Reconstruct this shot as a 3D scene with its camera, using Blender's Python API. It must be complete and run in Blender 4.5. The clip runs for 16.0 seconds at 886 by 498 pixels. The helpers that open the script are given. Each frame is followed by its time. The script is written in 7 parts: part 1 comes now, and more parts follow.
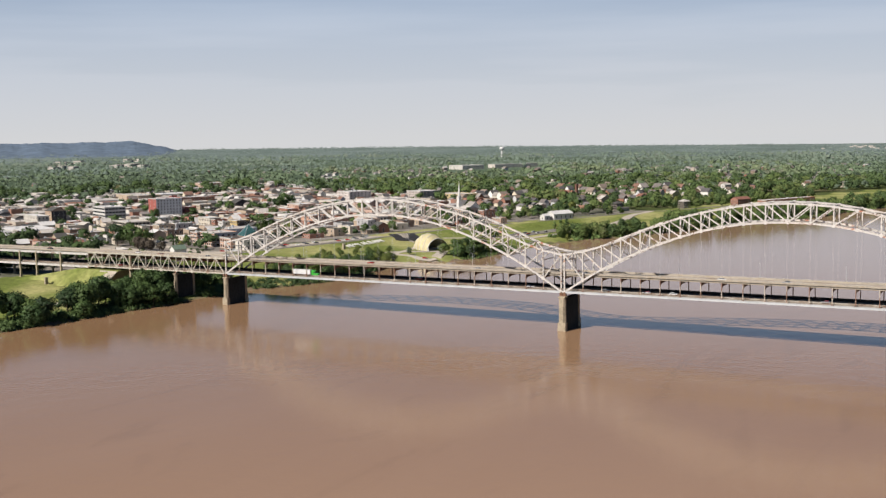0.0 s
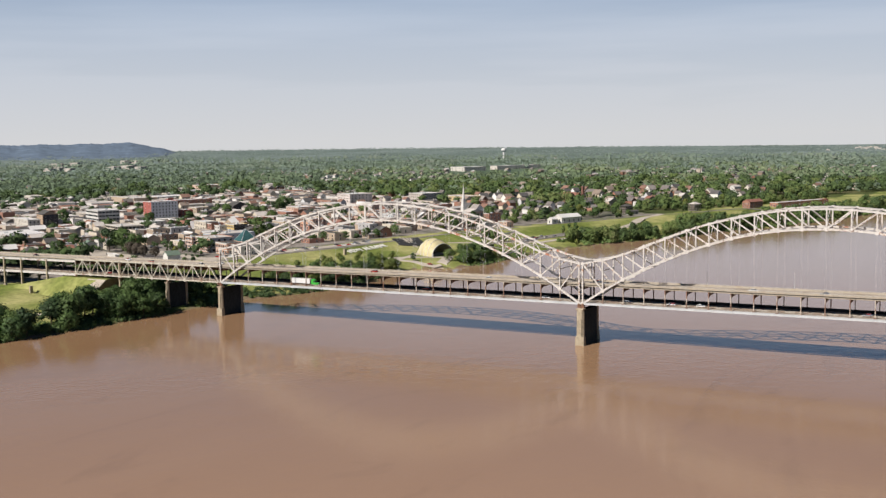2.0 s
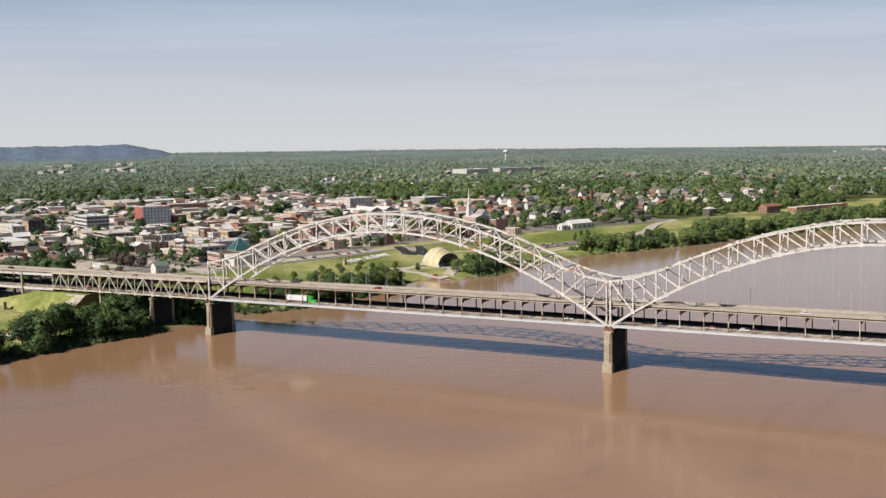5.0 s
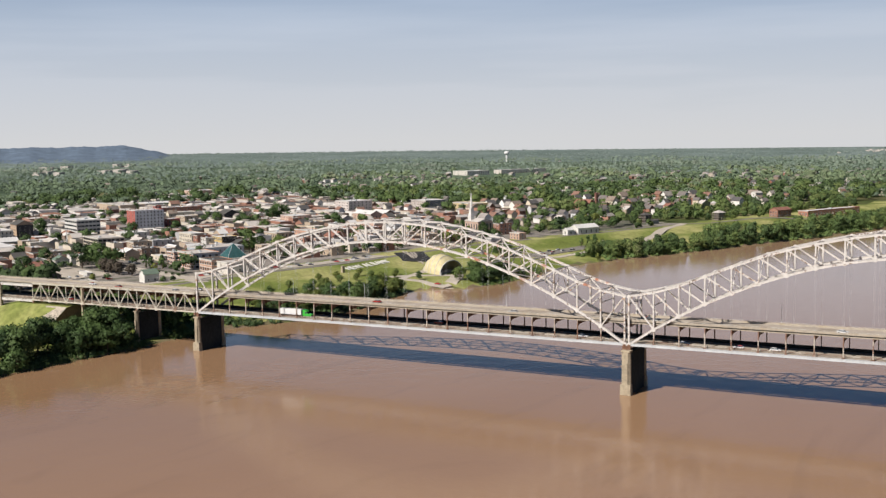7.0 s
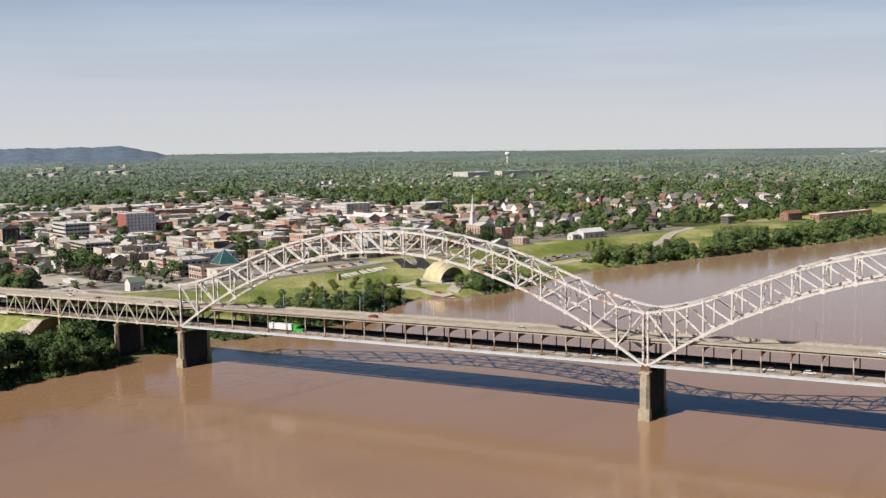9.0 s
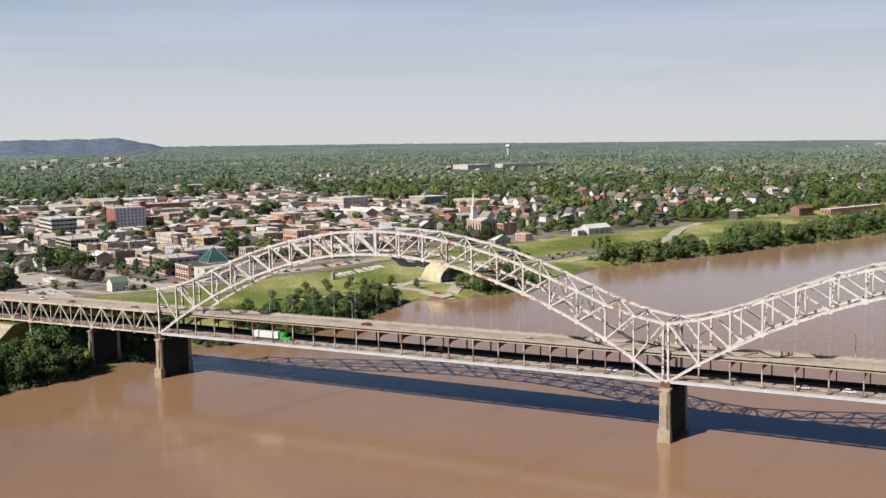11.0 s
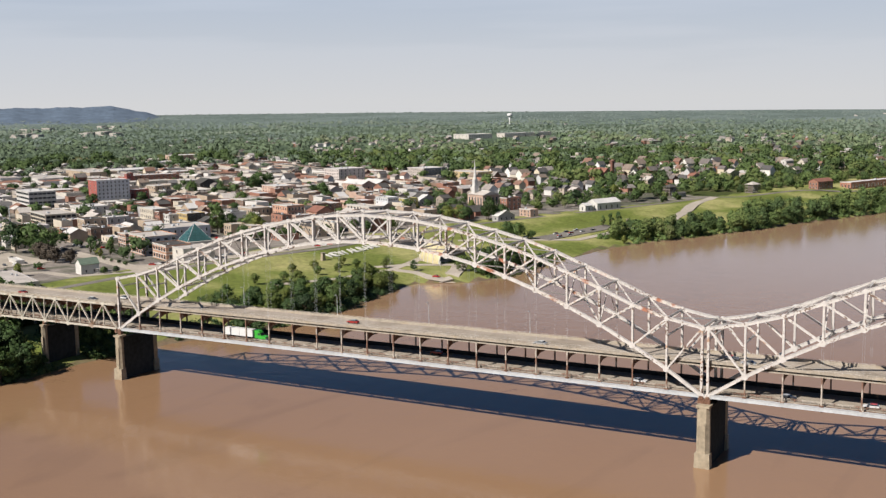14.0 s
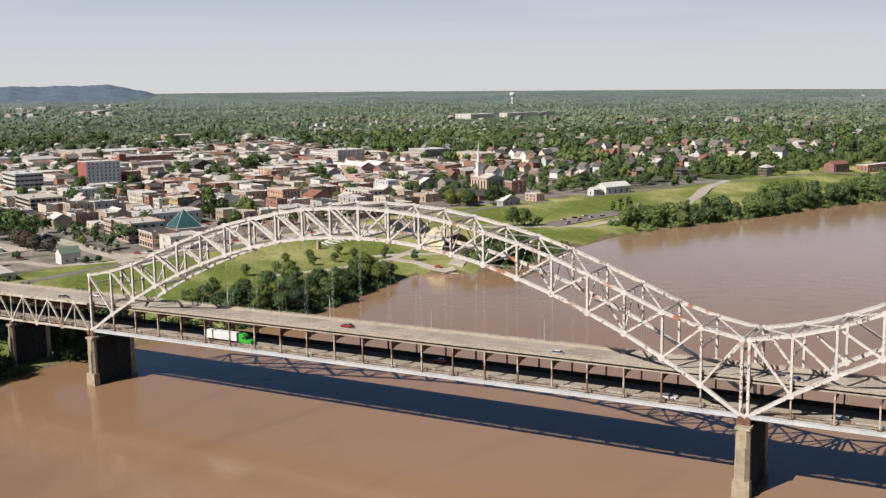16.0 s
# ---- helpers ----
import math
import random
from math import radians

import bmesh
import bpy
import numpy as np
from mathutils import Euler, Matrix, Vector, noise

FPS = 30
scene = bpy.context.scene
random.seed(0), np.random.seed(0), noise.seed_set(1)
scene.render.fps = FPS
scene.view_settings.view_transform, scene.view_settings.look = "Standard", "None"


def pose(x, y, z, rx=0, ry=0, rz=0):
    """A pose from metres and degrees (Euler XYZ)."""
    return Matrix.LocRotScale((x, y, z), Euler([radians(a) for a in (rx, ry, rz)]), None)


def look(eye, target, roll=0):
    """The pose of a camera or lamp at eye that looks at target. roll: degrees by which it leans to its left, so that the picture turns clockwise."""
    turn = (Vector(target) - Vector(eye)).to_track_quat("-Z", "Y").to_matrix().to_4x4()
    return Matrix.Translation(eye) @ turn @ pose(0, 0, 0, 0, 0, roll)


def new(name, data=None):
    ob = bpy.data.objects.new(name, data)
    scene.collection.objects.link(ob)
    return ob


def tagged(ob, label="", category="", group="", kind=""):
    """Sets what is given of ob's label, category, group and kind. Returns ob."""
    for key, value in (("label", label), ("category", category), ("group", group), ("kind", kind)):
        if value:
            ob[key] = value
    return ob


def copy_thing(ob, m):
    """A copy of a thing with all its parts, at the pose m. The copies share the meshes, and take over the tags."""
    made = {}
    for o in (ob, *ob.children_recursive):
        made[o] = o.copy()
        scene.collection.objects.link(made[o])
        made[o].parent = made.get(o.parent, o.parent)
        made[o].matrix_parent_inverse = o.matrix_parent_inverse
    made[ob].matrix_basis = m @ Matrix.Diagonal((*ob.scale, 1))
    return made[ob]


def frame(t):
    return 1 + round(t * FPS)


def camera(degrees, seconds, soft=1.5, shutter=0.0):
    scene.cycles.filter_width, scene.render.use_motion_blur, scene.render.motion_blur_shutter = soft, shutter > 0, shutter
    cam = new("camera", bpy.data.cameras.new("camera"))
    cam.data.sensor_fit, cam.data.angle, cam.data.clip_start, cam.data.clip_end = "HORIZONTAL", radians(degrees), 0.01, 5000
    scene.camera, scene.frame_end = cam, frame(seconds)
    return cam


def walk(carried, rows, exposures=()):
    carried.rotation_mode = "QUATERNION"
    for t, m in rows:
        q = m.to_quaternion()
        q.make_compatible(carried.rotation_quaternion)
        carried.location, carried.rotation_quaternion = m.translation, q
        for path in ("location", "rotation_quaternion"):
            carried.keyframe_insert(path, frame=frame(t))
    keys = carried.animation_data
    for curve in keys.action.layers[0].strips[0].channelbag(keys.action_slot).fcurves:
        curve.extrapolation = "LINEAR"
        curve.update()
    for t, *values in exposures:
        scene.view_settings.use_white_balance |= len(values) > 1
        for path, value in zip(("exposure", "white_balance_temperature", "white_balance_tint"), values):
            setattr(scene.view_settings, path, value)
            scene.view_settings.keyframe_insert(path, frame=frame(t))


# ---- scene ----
PATH = [
    (0.0, (235.55, -558.73, 109.86), (187.036, -471.900, 99.506), -0.97),
    (0.5, (229.23, -550.00, 109.57), (180.715, -463.168, 99.245), -0.98),
    (1.0, (223.04, -541.48, 109.39), (174.527, -454.638, 99.106), -0.99),
    (1.5, (216.97, -533.12, 109.32), (168.466, -446.271, 99.063), -1.00),
    (2.0, (211.02, -524.88, 109.33), (162.524, -438.031, 99.102), -1.01),
    (2.5, (205.19, -516.74, 109.42), (156.695, -429.883, 99.214), -1.01),
    (3.0, (199.46, -508.66, 109.57), (150.972, -421.796, 99.382), -1.02),
    (3.5, (193.83, -500.61, 109.75), (145.349, -413.742, 99.591), -1.02),
    (4.0, (188.29, -492.57, 109.98), (139.819, -405.695, 99.834), -1.03),
    (6.5, (161.76, -451.79, 111.22), (113.334, -364.876, 101.167), -1.03),
    (7.0, (156.64, -443.41, 111.44), (108.226, -356.492, 101.404), -1.03),
    (7.5, (151.57, -434.94, 111.64), (103.165, -348.015, 101.616), -1.02),
    (8.0, (146.55, -426.37, 111.81), (98.145, -339.441, 101.798), -1.02),
    (8.5, (141.56, -417.71, 111.95), (93.161, -330.768, 101.950), -1.01),
    (9.0, (136.60, -408.94, 112.06), (88.206, -321.999, 102.071), -1.01),
    (11.5, (112.03, -363.91, 112.17), (63.700, -277.078, 101.058), -0.96),
    (12.0, (107.13, -354.76, 112.12), (58.814, -267.976, 100.530), -0.95),
    (12.5, (102.21, -345.60, 112.06), (53.913, -258.870, 99.985), -0.93),
    (13.0, (97.27, -336.46, 111.99), (48.994, -249.785, 99.431), -0.92),
    (13.5, (92.31, -327.36, 111.92), (44.049, -240.749, 98.873), -0.90),
    (14.0, (87.32, -318.33, 111.86), (39.073, -231.790, 98.322), -0.89),
    (14.5, (82.30, -309.41, 111.82), (34.060, -222.940, 97.796), -0.87),
    (15.0, (77.23, -300.63, 111.81), (29.002, -214.232, 97.310), -0.85),
    (15.5, (72.12, -292.02, 111.85), (23.893, -205.706, 96.880), -0.83),
    (16.0, (66.95, -283.64, 111.94), (18.728, -197.399, 96.524), -0.81),
]
cam = camera(44.4, 16.0, 1.38)
walk(cam, [(t, look(e, g, r)) for t, e, g, r in PATH])

# ---- world, sun ----
SUN_TO = Vector((-0.37, -0.93, 0.93)).normalized()
world = bpy.data.worlds.new("sky")
scene.world = world
world.use_nodes = True
wn, wl = world.node_tree.nodes, world.node_tree.links
wn.clear()
w_out = wn.new("ShaderNodeOutputWorld")
w_bg = wn.new("ShaderNodeBackground")
w_sky = wn.new("ShaderNodeTexSky")
w_sky.sky_type = "NISHITA"
w_sky.sun_disc = False
w_sky.sun_elevation = math.asin(SUN_TO.z)
w_sky.sun_rotation = math.atan2(SUN_TO.x, SUN_TO.y)
w_sky.altitude = 100
w_sky.air_density = 1.0
w_sky.dust_density = 0.4
w_sky.ozone_density = 2.0
w_bg.inputs["Strength"].default_value = 0.05
# haze whitens the sky towards the horizon, thin streaks of cloud drift in it
w_tc = wn.new("ShaderNodeTexCoord")
w_sep = wn.new("ShaderNodeSeparateXYZ")
w_haze = wn.new("ShaderNodeValToRGB")
w_haze.color_ramp.interpolation = "EASE"
for k, (at, v) in enumerate(((0.0, 1.0), (0.08, 0.93), (0.15, 0.70), (0.23, 0.0))):
    if k > 1:
        w_haze.color_ramp.elements.new(at)
    w_haze.color_ramp.elements[k].position = at
    w_haze.color_ramp.elements[k].color = (v, v, v, 1)
w_map = wn.new("ShaderNodeMapping")
w_map.inputs["Scale"].default_value = (1.3, 1.3, 17.0)
w_map.inputs["Rotation"].default_value = (0.05, 0.04, 0.3)
w_noise = wn.new("ShaderNodeTexNoise")
w_noise.inputs["Scale"].default_value = 1.6
w_noise.inputs["Detail"].default_value = 5
w_noise.inputs["Roughness"].default_value = 0.5
w_ramp = wn.new("ShaderNodeMapRange")
w_ramp.inputs["From Min"].default_value = 0.42
w_ramp.inputs["From Max"].default_value = 0.70
w_ramp.inputs["To Min"].default_value = 0.0
w_ramp.inputs["To Max"].default_value = 0.17
w_add = wn.new("ShaderNodeMath")
w_add.operation, w_add.use_clamp = "ADD", True
w_mix = wn.new("ShaderNodeMix")
w_mix.data_type = "RGBA"
w_tone = wn.new("ShaderNodeValToRGB")
w_tone.color_ramp.elements[0].color = (0.935, 0.940, 0.958, 1)
w_tone.color_ramp.elements[1].position = 0.15
w_tone.color_ramp.elements[1].color = (0.62, 0.76, 0.98, 1)
w_scale = wn.new("ShaderNodeVectorMath")
w_scale.operation = "SCALE"
w_scale.inputs["Scale"].default_value = 8.9
# a thin clear sky above the haze
w_dim = wn.new("ShaderNodeVectorMath")
w_dim.operation = "MULTIPLY"
w_dim.inputs[1].default_value = (0.10, 0.32, 0.55)
wl.new(w_sep.outputs["Z"], w_tone.inputs["Fac"])
wl.new(w_tone.outputs["Color"], w_scale.inputs[0])
wl.new(w_scale.outputs["Vector"], w_mix.inputs["B"])
wl.new(w_tc.outputs["Generated"], w_map.inputs["Vector"])
wl.new(w_tc.outputs["Generated"], w_sep.inputs["Vector"])
wl.new(w_sep.outputs["Z"], w_haze.inputs["Fac"])
wl.new(w_map.outputs["Vector"], w_noise.inputs["Vector"])
wl.new(w_noise.outputs["Fac"], w_ramp.inputs["Value"])
wl.new(w_haze.outputs["Color"], w_add.inputs[0])
wl.new(w_ramp.outputs["Result"], w_add.inputs[1])
wl.new(w_add.outputs[0], w_mix.inputs["Factor"])
wl.new(w_sky.outputs["Color"], w_dim.inputs[0])
wl.new(w_dim.outputs["Vector"], w_mix.inputs["A"])
wl.new(w_mix.outputs["Result"], w_bg.inputs["Color"])
wl.new(w_bg.outputs["Background"], w_out.inputs["Surface"])

sun_data = bpy.data.lights.new("sun", "SUN")
sun_data.energy = 5.0
sun_data.angle = radians(0.5)
sun_data.color = (1.0, 0.93, 0.84)
sun = new("sun", sun_data)
sun.matrix_world = look((0, 0, 400), Vector((0, 0, 400)) - SUN_TO)
scene.view_settings.exposure = 0.65


# ---- materials ----
def mat(name, base, rough=0.8, vary=0.25, scale=0.3, fine=4.0, bump=0.15, metal=0.0, second=None, amount=(0.5, 0.62), by_object=None, island=0.0, spec=0.3, thin=0.0, per_island=False, tones=None, specks=None):
    """A painted or natural surface: two scales of noise, an optional second colour in patches, relief."""
    m = bpy.data.materials.new(name)
    m.use_nodes = True
    n, l = m.node_tree.nodes, m.node_tree.links
    b = n["Principled BSDF"]
    b.inputs["Roughness"].default_value = rough
    b.inputs["Metallic"].default_value = metal
    b.inputs["Specular IOR Level"].default_value = spec
    tc = n.new("ShaderNodeTexCoord")
    big, small = n.new("ShaderNodeTexNoise"), n.new("ShaderNodeTexNoise")
    for node, s, d in ((big, scale, 4), (small, fine, 3)):
        node.inputs["Scale"].default_value = s
        node.inputs["Detail"].default_value = d
        l.new(tc.outputs["Object"], node.inputs["Vector"])
    if by_object:
        info = n.new("ShaderNodeObjectInfo")
        ramp = n.new("ShaderNodeValToRGB")
        ramp.color_ramp.interpolation = "CONSTANT"
        els = ramp.color_ramp.elements
        while len(els) < len(by_object):
            els.new(0.5)
        for k, c in enumerate(by_object):
            els[k].position = k / len(by_object)
            els[k].color = (*c, 1)
        if per_island:
            info = n.new("ShaderNodeNewGeometry")
        l.new(info.outputs["Random Per Island" if per_island else "Random"], ramp.inputs["Fac"])
        colour = ramp.outputs["Color"]
    elif tones:
        # each tree of a wood has its own leaf colour; single trees differ by their objects
        ramp = n.new("ShaderNodeValToRGB")
        els = ramp.color_ramp.elements
        while len(els) < len(tones[1]):
            els.new(0.5)
        for k, c in enumerate(tones[1]):
            els[k].position = k / (len(tones[1]) - 1)
            els[k].color = (*c, 1)
        if tones[0] == "tree":
            info = n.new("ShaderNodeAttribute")
            info.attribute_name = "tone"
            l.new(info.outputs["Fac"], ramp.inputs["Fac"])
        else:
            info = n.new("ShaderNodeObjectInfo")
            l.new(info.outputs["Random"], ramp.inputs["Fac"])
        colour = ramp.outputs["Color"]
    else:
        rgb = n.new("ShaderNodeRGB")
        rgb.outputs[0].default_value = (*base, 1)
        colour = rgb.outputs[0]
    if second:
        pr = n.new("ShaderNodeMapRange")
        pr.inputs["From Min"].default_value, pr.inputs["From Max"].default_value = amount
        l.new(big.outputs["Fac"], pr.inputs["Value"])
        mx = n.new("ShaderNodeMix")
        mx.data_type = "RGBA"
        mx.inputs["B"].default_value = (*second, 1)
        l.new(pr.outputs["Result"], mx.inputs["Factor"])
        l.new(colour, mx.inputs["A"])
        colour = mx.outputs["Result"]
    if specks:
        # small chipped spots, thick in some stretches and absent in others
        spot, where, mask = n.new("ShaderNodeTexNoise"), n.new("ShaderNodeTexNoise"), n.new("ShaderNodeMath")
        for node, sc, dt in ((spot, specks[1], 4), (where, specks[1] * 0.06, 2)):
            node.inputs["Scale"].default_value = sc
            node.inputs["Detail"].default_value = dt
            l.new(tc.outputs["Object"], node.inputs["Vector"])
        mask.operation = "MULTIPLY_ADD"
        mask.inputs[1].default_value = 0.7
        l.new(where.outputs["Fac"], mask.inputs[0])
        l.new(spot.outputs["Fac"], mask.inputs[2])
        sr, sx = n.new("ShaderNodeMapRange"), n.new("ShaderNodeMix")
        sr.inputs["From Min"].default_value, sr.inputs["From Max"].default_value = specks[2], specks[2] + 0.06
        sx.data_type = "RGBA"
        sx.inputs["B"].default_value = (*specks[0], 1)
        l.new(mask.outputs[0], sr.inputs["Value"])
        l.new(sr.outputs["Result"], sx.inputs["Factor"])
        l.new(colour, sx.inputs["A"])
        colour = sx.outputs["Result"]
    add = n.new("ShaderNodeMath")
    add.operation = "ADD"
    l.new(big.outputs["Fac"], add.inputs[0])
    l.new(small.outputs["Fac"], add.inputs[1])
    val = add.outputs[0]
    lo, hi = 0.7, 1.3
    if island:
        geo = n.new("ShaderNodeNewGeometry")
        mad = n.new("ShaderNodeMath")
        mad.operation = "MULTIPLY_ADD"
        mad.inputs[1].default_value = island
        l.new(geo.outputs["Random Per Island"], mad.inputs[0])
        l.new(val, mad.inputs[2])
        val = mad.outputs[0]
        hi += island
    mr = n.new("ShaderNodeMapRange")
    mr.inputs["From Min"].default_value, mr.inputs["From Max"].default_value = lo, hi
    mr.inputs["To Min"].default_value, mr.inputs["To Max"].default_value = 1 - vary, 1 + vary
    l.new(val, mr.inputs["Value"])
    mul = n.new("ShaderNodeMix")
    mul.data_type, mul.blend_type = "RGBA", "MULTIPLY"
    mul.inputs["Factor"].default_value = 1
    l.new(colour, mul.inputs["A"])
    l.new(mr.outputs["Result"], mul.inputs["B"])
    l.new(mul.outputs["Result"], b.inputs["Base Color"])
    if bump:
        bp = n.new("ShaderNodeBump")
        bp.inputs["Strength"].default_value = bump
        bp.inputs["Distance"].default_value = 0.1
        l.new(small.outputs["Fac"], bp.inputs["Height"])
        l.new(bp.outputs["Normal"], b.inputs["Normal"])
    if thin:
        # leaves let some light through
        tr, ms = n.new("ShaderNodeBsdfTranslucent"), n.new("ShaderNodeMixShader")
        ms.inputs["Fac"].default_value = thin
        l.new(mul.outputs["Result"], tr.inputs["Color"])
        l.new(b.outputs["BSDF"], ms.inputs[1])
        l.new(tr.outputs["BSDF"], ms.inputs[2])
        l.new(ms.outputs["Shader"], n["Material Output"].inputs["Surface"])
    return m


SPOT = (0.13, 0.085, 0.065)
STEEL = mat("white_painted_steel", (0.462, 0.440, 0.420), 0.55, 0.16, 0.09, 1.2, 0.05, second=(0.33, 0.235, 0.175), amount=(0.66, 0.74), specks=(SPOT, 1.5, 0.965))
STEEL_WORN = mat("peeling_white_steel", (0.465, 0.440, 0.415), 0.6, 0.2, 0.5, 1.6, 0.05, second=(0.30, 0.20, 0.145), amount=(0.58, 0.66), specks=(SPOT, 1.3, 0.92))
STEEL_PRIMER = mat("orange_primed_steel", (0.49, 0.455, 0.42), 0.6, 0.2, 0.26, 1.0, 0.05, second=(0.29, 0.125, 0.078), amount=(0.52, 0.60), specks=(SPOT, 1.4, 0.94))
STEEL_RUST = mat("rust_brown_steel", (0.144, 0.079, 0.054), 0.8, 0.45, 0.5, 3.0, 0.1, second=(0.302, 0.259, 0.216), amount=(0.52, 0.66), spec=0.08)
STEEL_GREY = mat("pale_grey_steel", (0.372, 0.386, 0.400), 0.5, 0.18, 0.1, 1.5, 0.05)
CONCRETE = mat("weathered_concrete", (0.295, 0.250, 0.184), 0.9, 0.26, 0.12, 0.8, 0.15, second=(0.180, 0.146, 0.105), amount=(0.53, 0.72), spec=0.08)
# near-black concrete: the shade on the pier walls is put into the colour
CONCRETE_SHADE = mat("shade_dark_concrete", (0.026, 0.030, 0.031), 0.9, 0.4, 0.1, 0.6, 0.15, spec=0.1)
PARAPET = mat("stained_parapet_concrete", (0.305, 0.268, 0.222), 0.9, 0.3, 0.25, 2.0, 0.2, second=(0.24, 0.20, 0.15), amount=(0.52, 0.68), spec=0.08)
DECK = mat("worn_deck_concrete", (0.300, 0.262, 0.224), 0.9, 0.2, 0.08, 1.2, 0.1, second=(0.180, 0.151, 0.122), amount=(0.48, 0.68), spec=0.08)
DECK_LOW = mat("oil_stained_lower_deck", (0.265, 0.232, 0.195), 0.95, 0.2, 0.08, 1.2, 0.1, second=(0.200, 0.172, 0.142), amount=(0.48, 0.68), spec=0.04)
# the upper deck's shade is put into the barrier's near-black colour
BARRIER = mat("shade_dark_steel_barrier", (0.030, 0.030, 0.030), 0.9, 0.35, 0.3, 2.0, 0.05, spec=0.05)
ASPHALT = mat("sun_bleached_asphalt", (0.150, 0.137, 0.122), 0.9, 0.3, 0.05, 1.5, 0.1, spec=0.08)
PATHWAY = mat("pale_concrete_paving", (0.325, 0.288, 0.245), 0.9, 0.2, 0.06, 1.0, 0.1, spec=0.08)
GRASS = mat("mown_grass", (0.122, 0.148, 0.036), 0.95, 0.35, 0.018, 0.3, 0.3, second=(0.230, 0.218, 0.092), amount=(0.44, 0.64), spec=0.08)
BANK = mat("muddy_bank_soil", (0.144, 0.104, 0.065), 0.95, 0.35, 0.08, 0.8, 0.4, second=(0.072, 0.079, 0.025), amount=(0.45, 0.6))
TOWN = mat("town_lots_and_yards", (0.215, 0.190, 0.170), 0.95, 0.35, 0.03, 0.3, 0.1, second=(0.075, 0.076, 0.056), amount=(0.46, 0.58), spec=0.08)
YARDS = mat("yards_and_undergrowth", (0.054, 0.068, 0.022), 0.95, 0.4, 0.01, 0.12, 0.2, second=(0.094, 0.086, 0.043), amount=(0.5, 0.64), spec=0.08)
GREENS = ((0.030, 0.052, 0.024), (0.048, 0.082, 0.030), (0.066, 0.106, 0.034), (0.084, 0.126, 0.038), (0.116, 0.148, 0.046), (0.108, 0.096, 0.062))


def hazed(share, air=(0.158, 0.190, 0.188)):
    """The greens of trees further off, distance haze painted in, closer to one another."""
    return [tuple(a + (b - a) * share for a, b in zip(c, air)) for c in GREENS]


LEAF = mat("broad_leaves", GREENS[1], 0.6, 0.45, 0.12, 1.4, 0.0, island=0.7, spec=0.15, thin=0.15, tones=("object", (GREENS[1], GREENS[2], GREENS[1], GREENS[3], GREENS[0], GREENS[2])))
LEAF_PALE = mat("pale_spring_leaves", GREENS[4], 0.6, 0.4, 0.12, 1.4, 0.0, island=0.7, spec=0.15, thin=0.2, tones=("object", (GREENS[3], (0.135, 0.158, 0.042), (0.095, 0.126, 0.036), (0.150, 0.168, 0.040))))
LEAF_BARE = mat("brown_budding_twigs", (0.072, 0.058, 0.044), 0.8, 0.4, 0.3, 2.2, 0.0, island=0.7, thin=0.15)
WOODS = mat("town_tree_leaves", GREENS[2], 0.75, 0.45, 0.10, 0.6, 0.0, island=0.4, spec=0.1, thin=0.25, tones=("tree", hazed(0.12, (0.175, 0.200, 0.115))))
WOODS_BANK = mat("far_bank_leaves", GREENS[2], 0.7, 0.45, 0.12, 1.0, 0.0, island=0.9, spec=0.05, thin=0.10, tones=("tree", hazed(0.14, (0.180, 0.215, 0.105))))
# three belts of woods, each with more distance haze in its colour
WOODS_MID = mat("haze_tinted_mid_woods", GREENS[2], 0.85, 0.4, 0.03, 0.2, 0.0, island=0.4, spec=0.08, tones=("tree", hazed(0.42, (0.156, 0.188, 0.154))))
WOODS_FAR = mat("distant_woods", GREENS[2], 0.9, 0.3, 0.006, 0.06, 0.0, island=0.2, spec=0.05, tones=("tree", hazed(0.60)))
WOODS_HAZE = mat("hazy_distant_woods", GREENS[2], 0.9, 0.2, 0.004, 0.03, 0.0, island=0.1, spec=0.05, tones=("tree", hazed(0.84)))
# far floors and ridge: distance haze is mixed into their base colours
FIELD_FAR = mat("haze_tinted_far_floor", (0.062, 0.088, 0.056), 0.95, 0.3, 0.006, 0.05, 0.0, second=(0.080, 0.106, 0.074), amount=(0.46, 0.62), spec=0.05)
FIELD_HAZE = mat("haze_tinted_horizon_floor", (0.100, 0.130, 0.118), 0.95, 0.25, 0.003, 0.02, 0.0, second=(0.116, 0.144, 0.136), amount=(0.46, 0.62), spec=0.05)
HAZE_HILL = mat("haze_blue_hill", (0.078, 0.107, 0.148), 0.95, 0.28, 0.02, 0.06, 0.4)
BARK = mat("grey_brown_bark", (0.101, 0.076, 0.054), 0.9, 0.3, 1.0, 6.0, 0.3)
GLASS = mat("dark_window_glass", (0.025, 0.030, 0.036), 0.12, 0.2, 0.3, 2.0, 0.0, spec=0.6)
TRIM = mat("white_window_trim", (0.446, 0.432, 0.403), 0.6, 0.1, 0.5, 3.0, 0.0)
ROOF_PALE = mat("pale_roof_membrane", (0.395, 0.362, 0.335), 0.85, 0.25, 0.05, 0.7, 0.05, second=(0.26, 0.24, 0.222), amount=(0.48, 0.66), spec=0.08)
ROOF_WHITE = mat("white_roof_membrane", (0.46, 0.445, 0.435), 0.8, 0.15, 0.05, 0.7, 0.05)
ROOF_DARK = mat("dark_roof_felt", (0.070, 0.067, 0.064), 0.9, 0.3, 0.08, 1.0, 0.1, spec=0.08)
LOT_AND_SHADE = mat("black_asphalt_and_shade", (0.028, 0.028, 0.029), 0.9, 0.3, 0.08, 1.0, 0.1, spec=0.08)
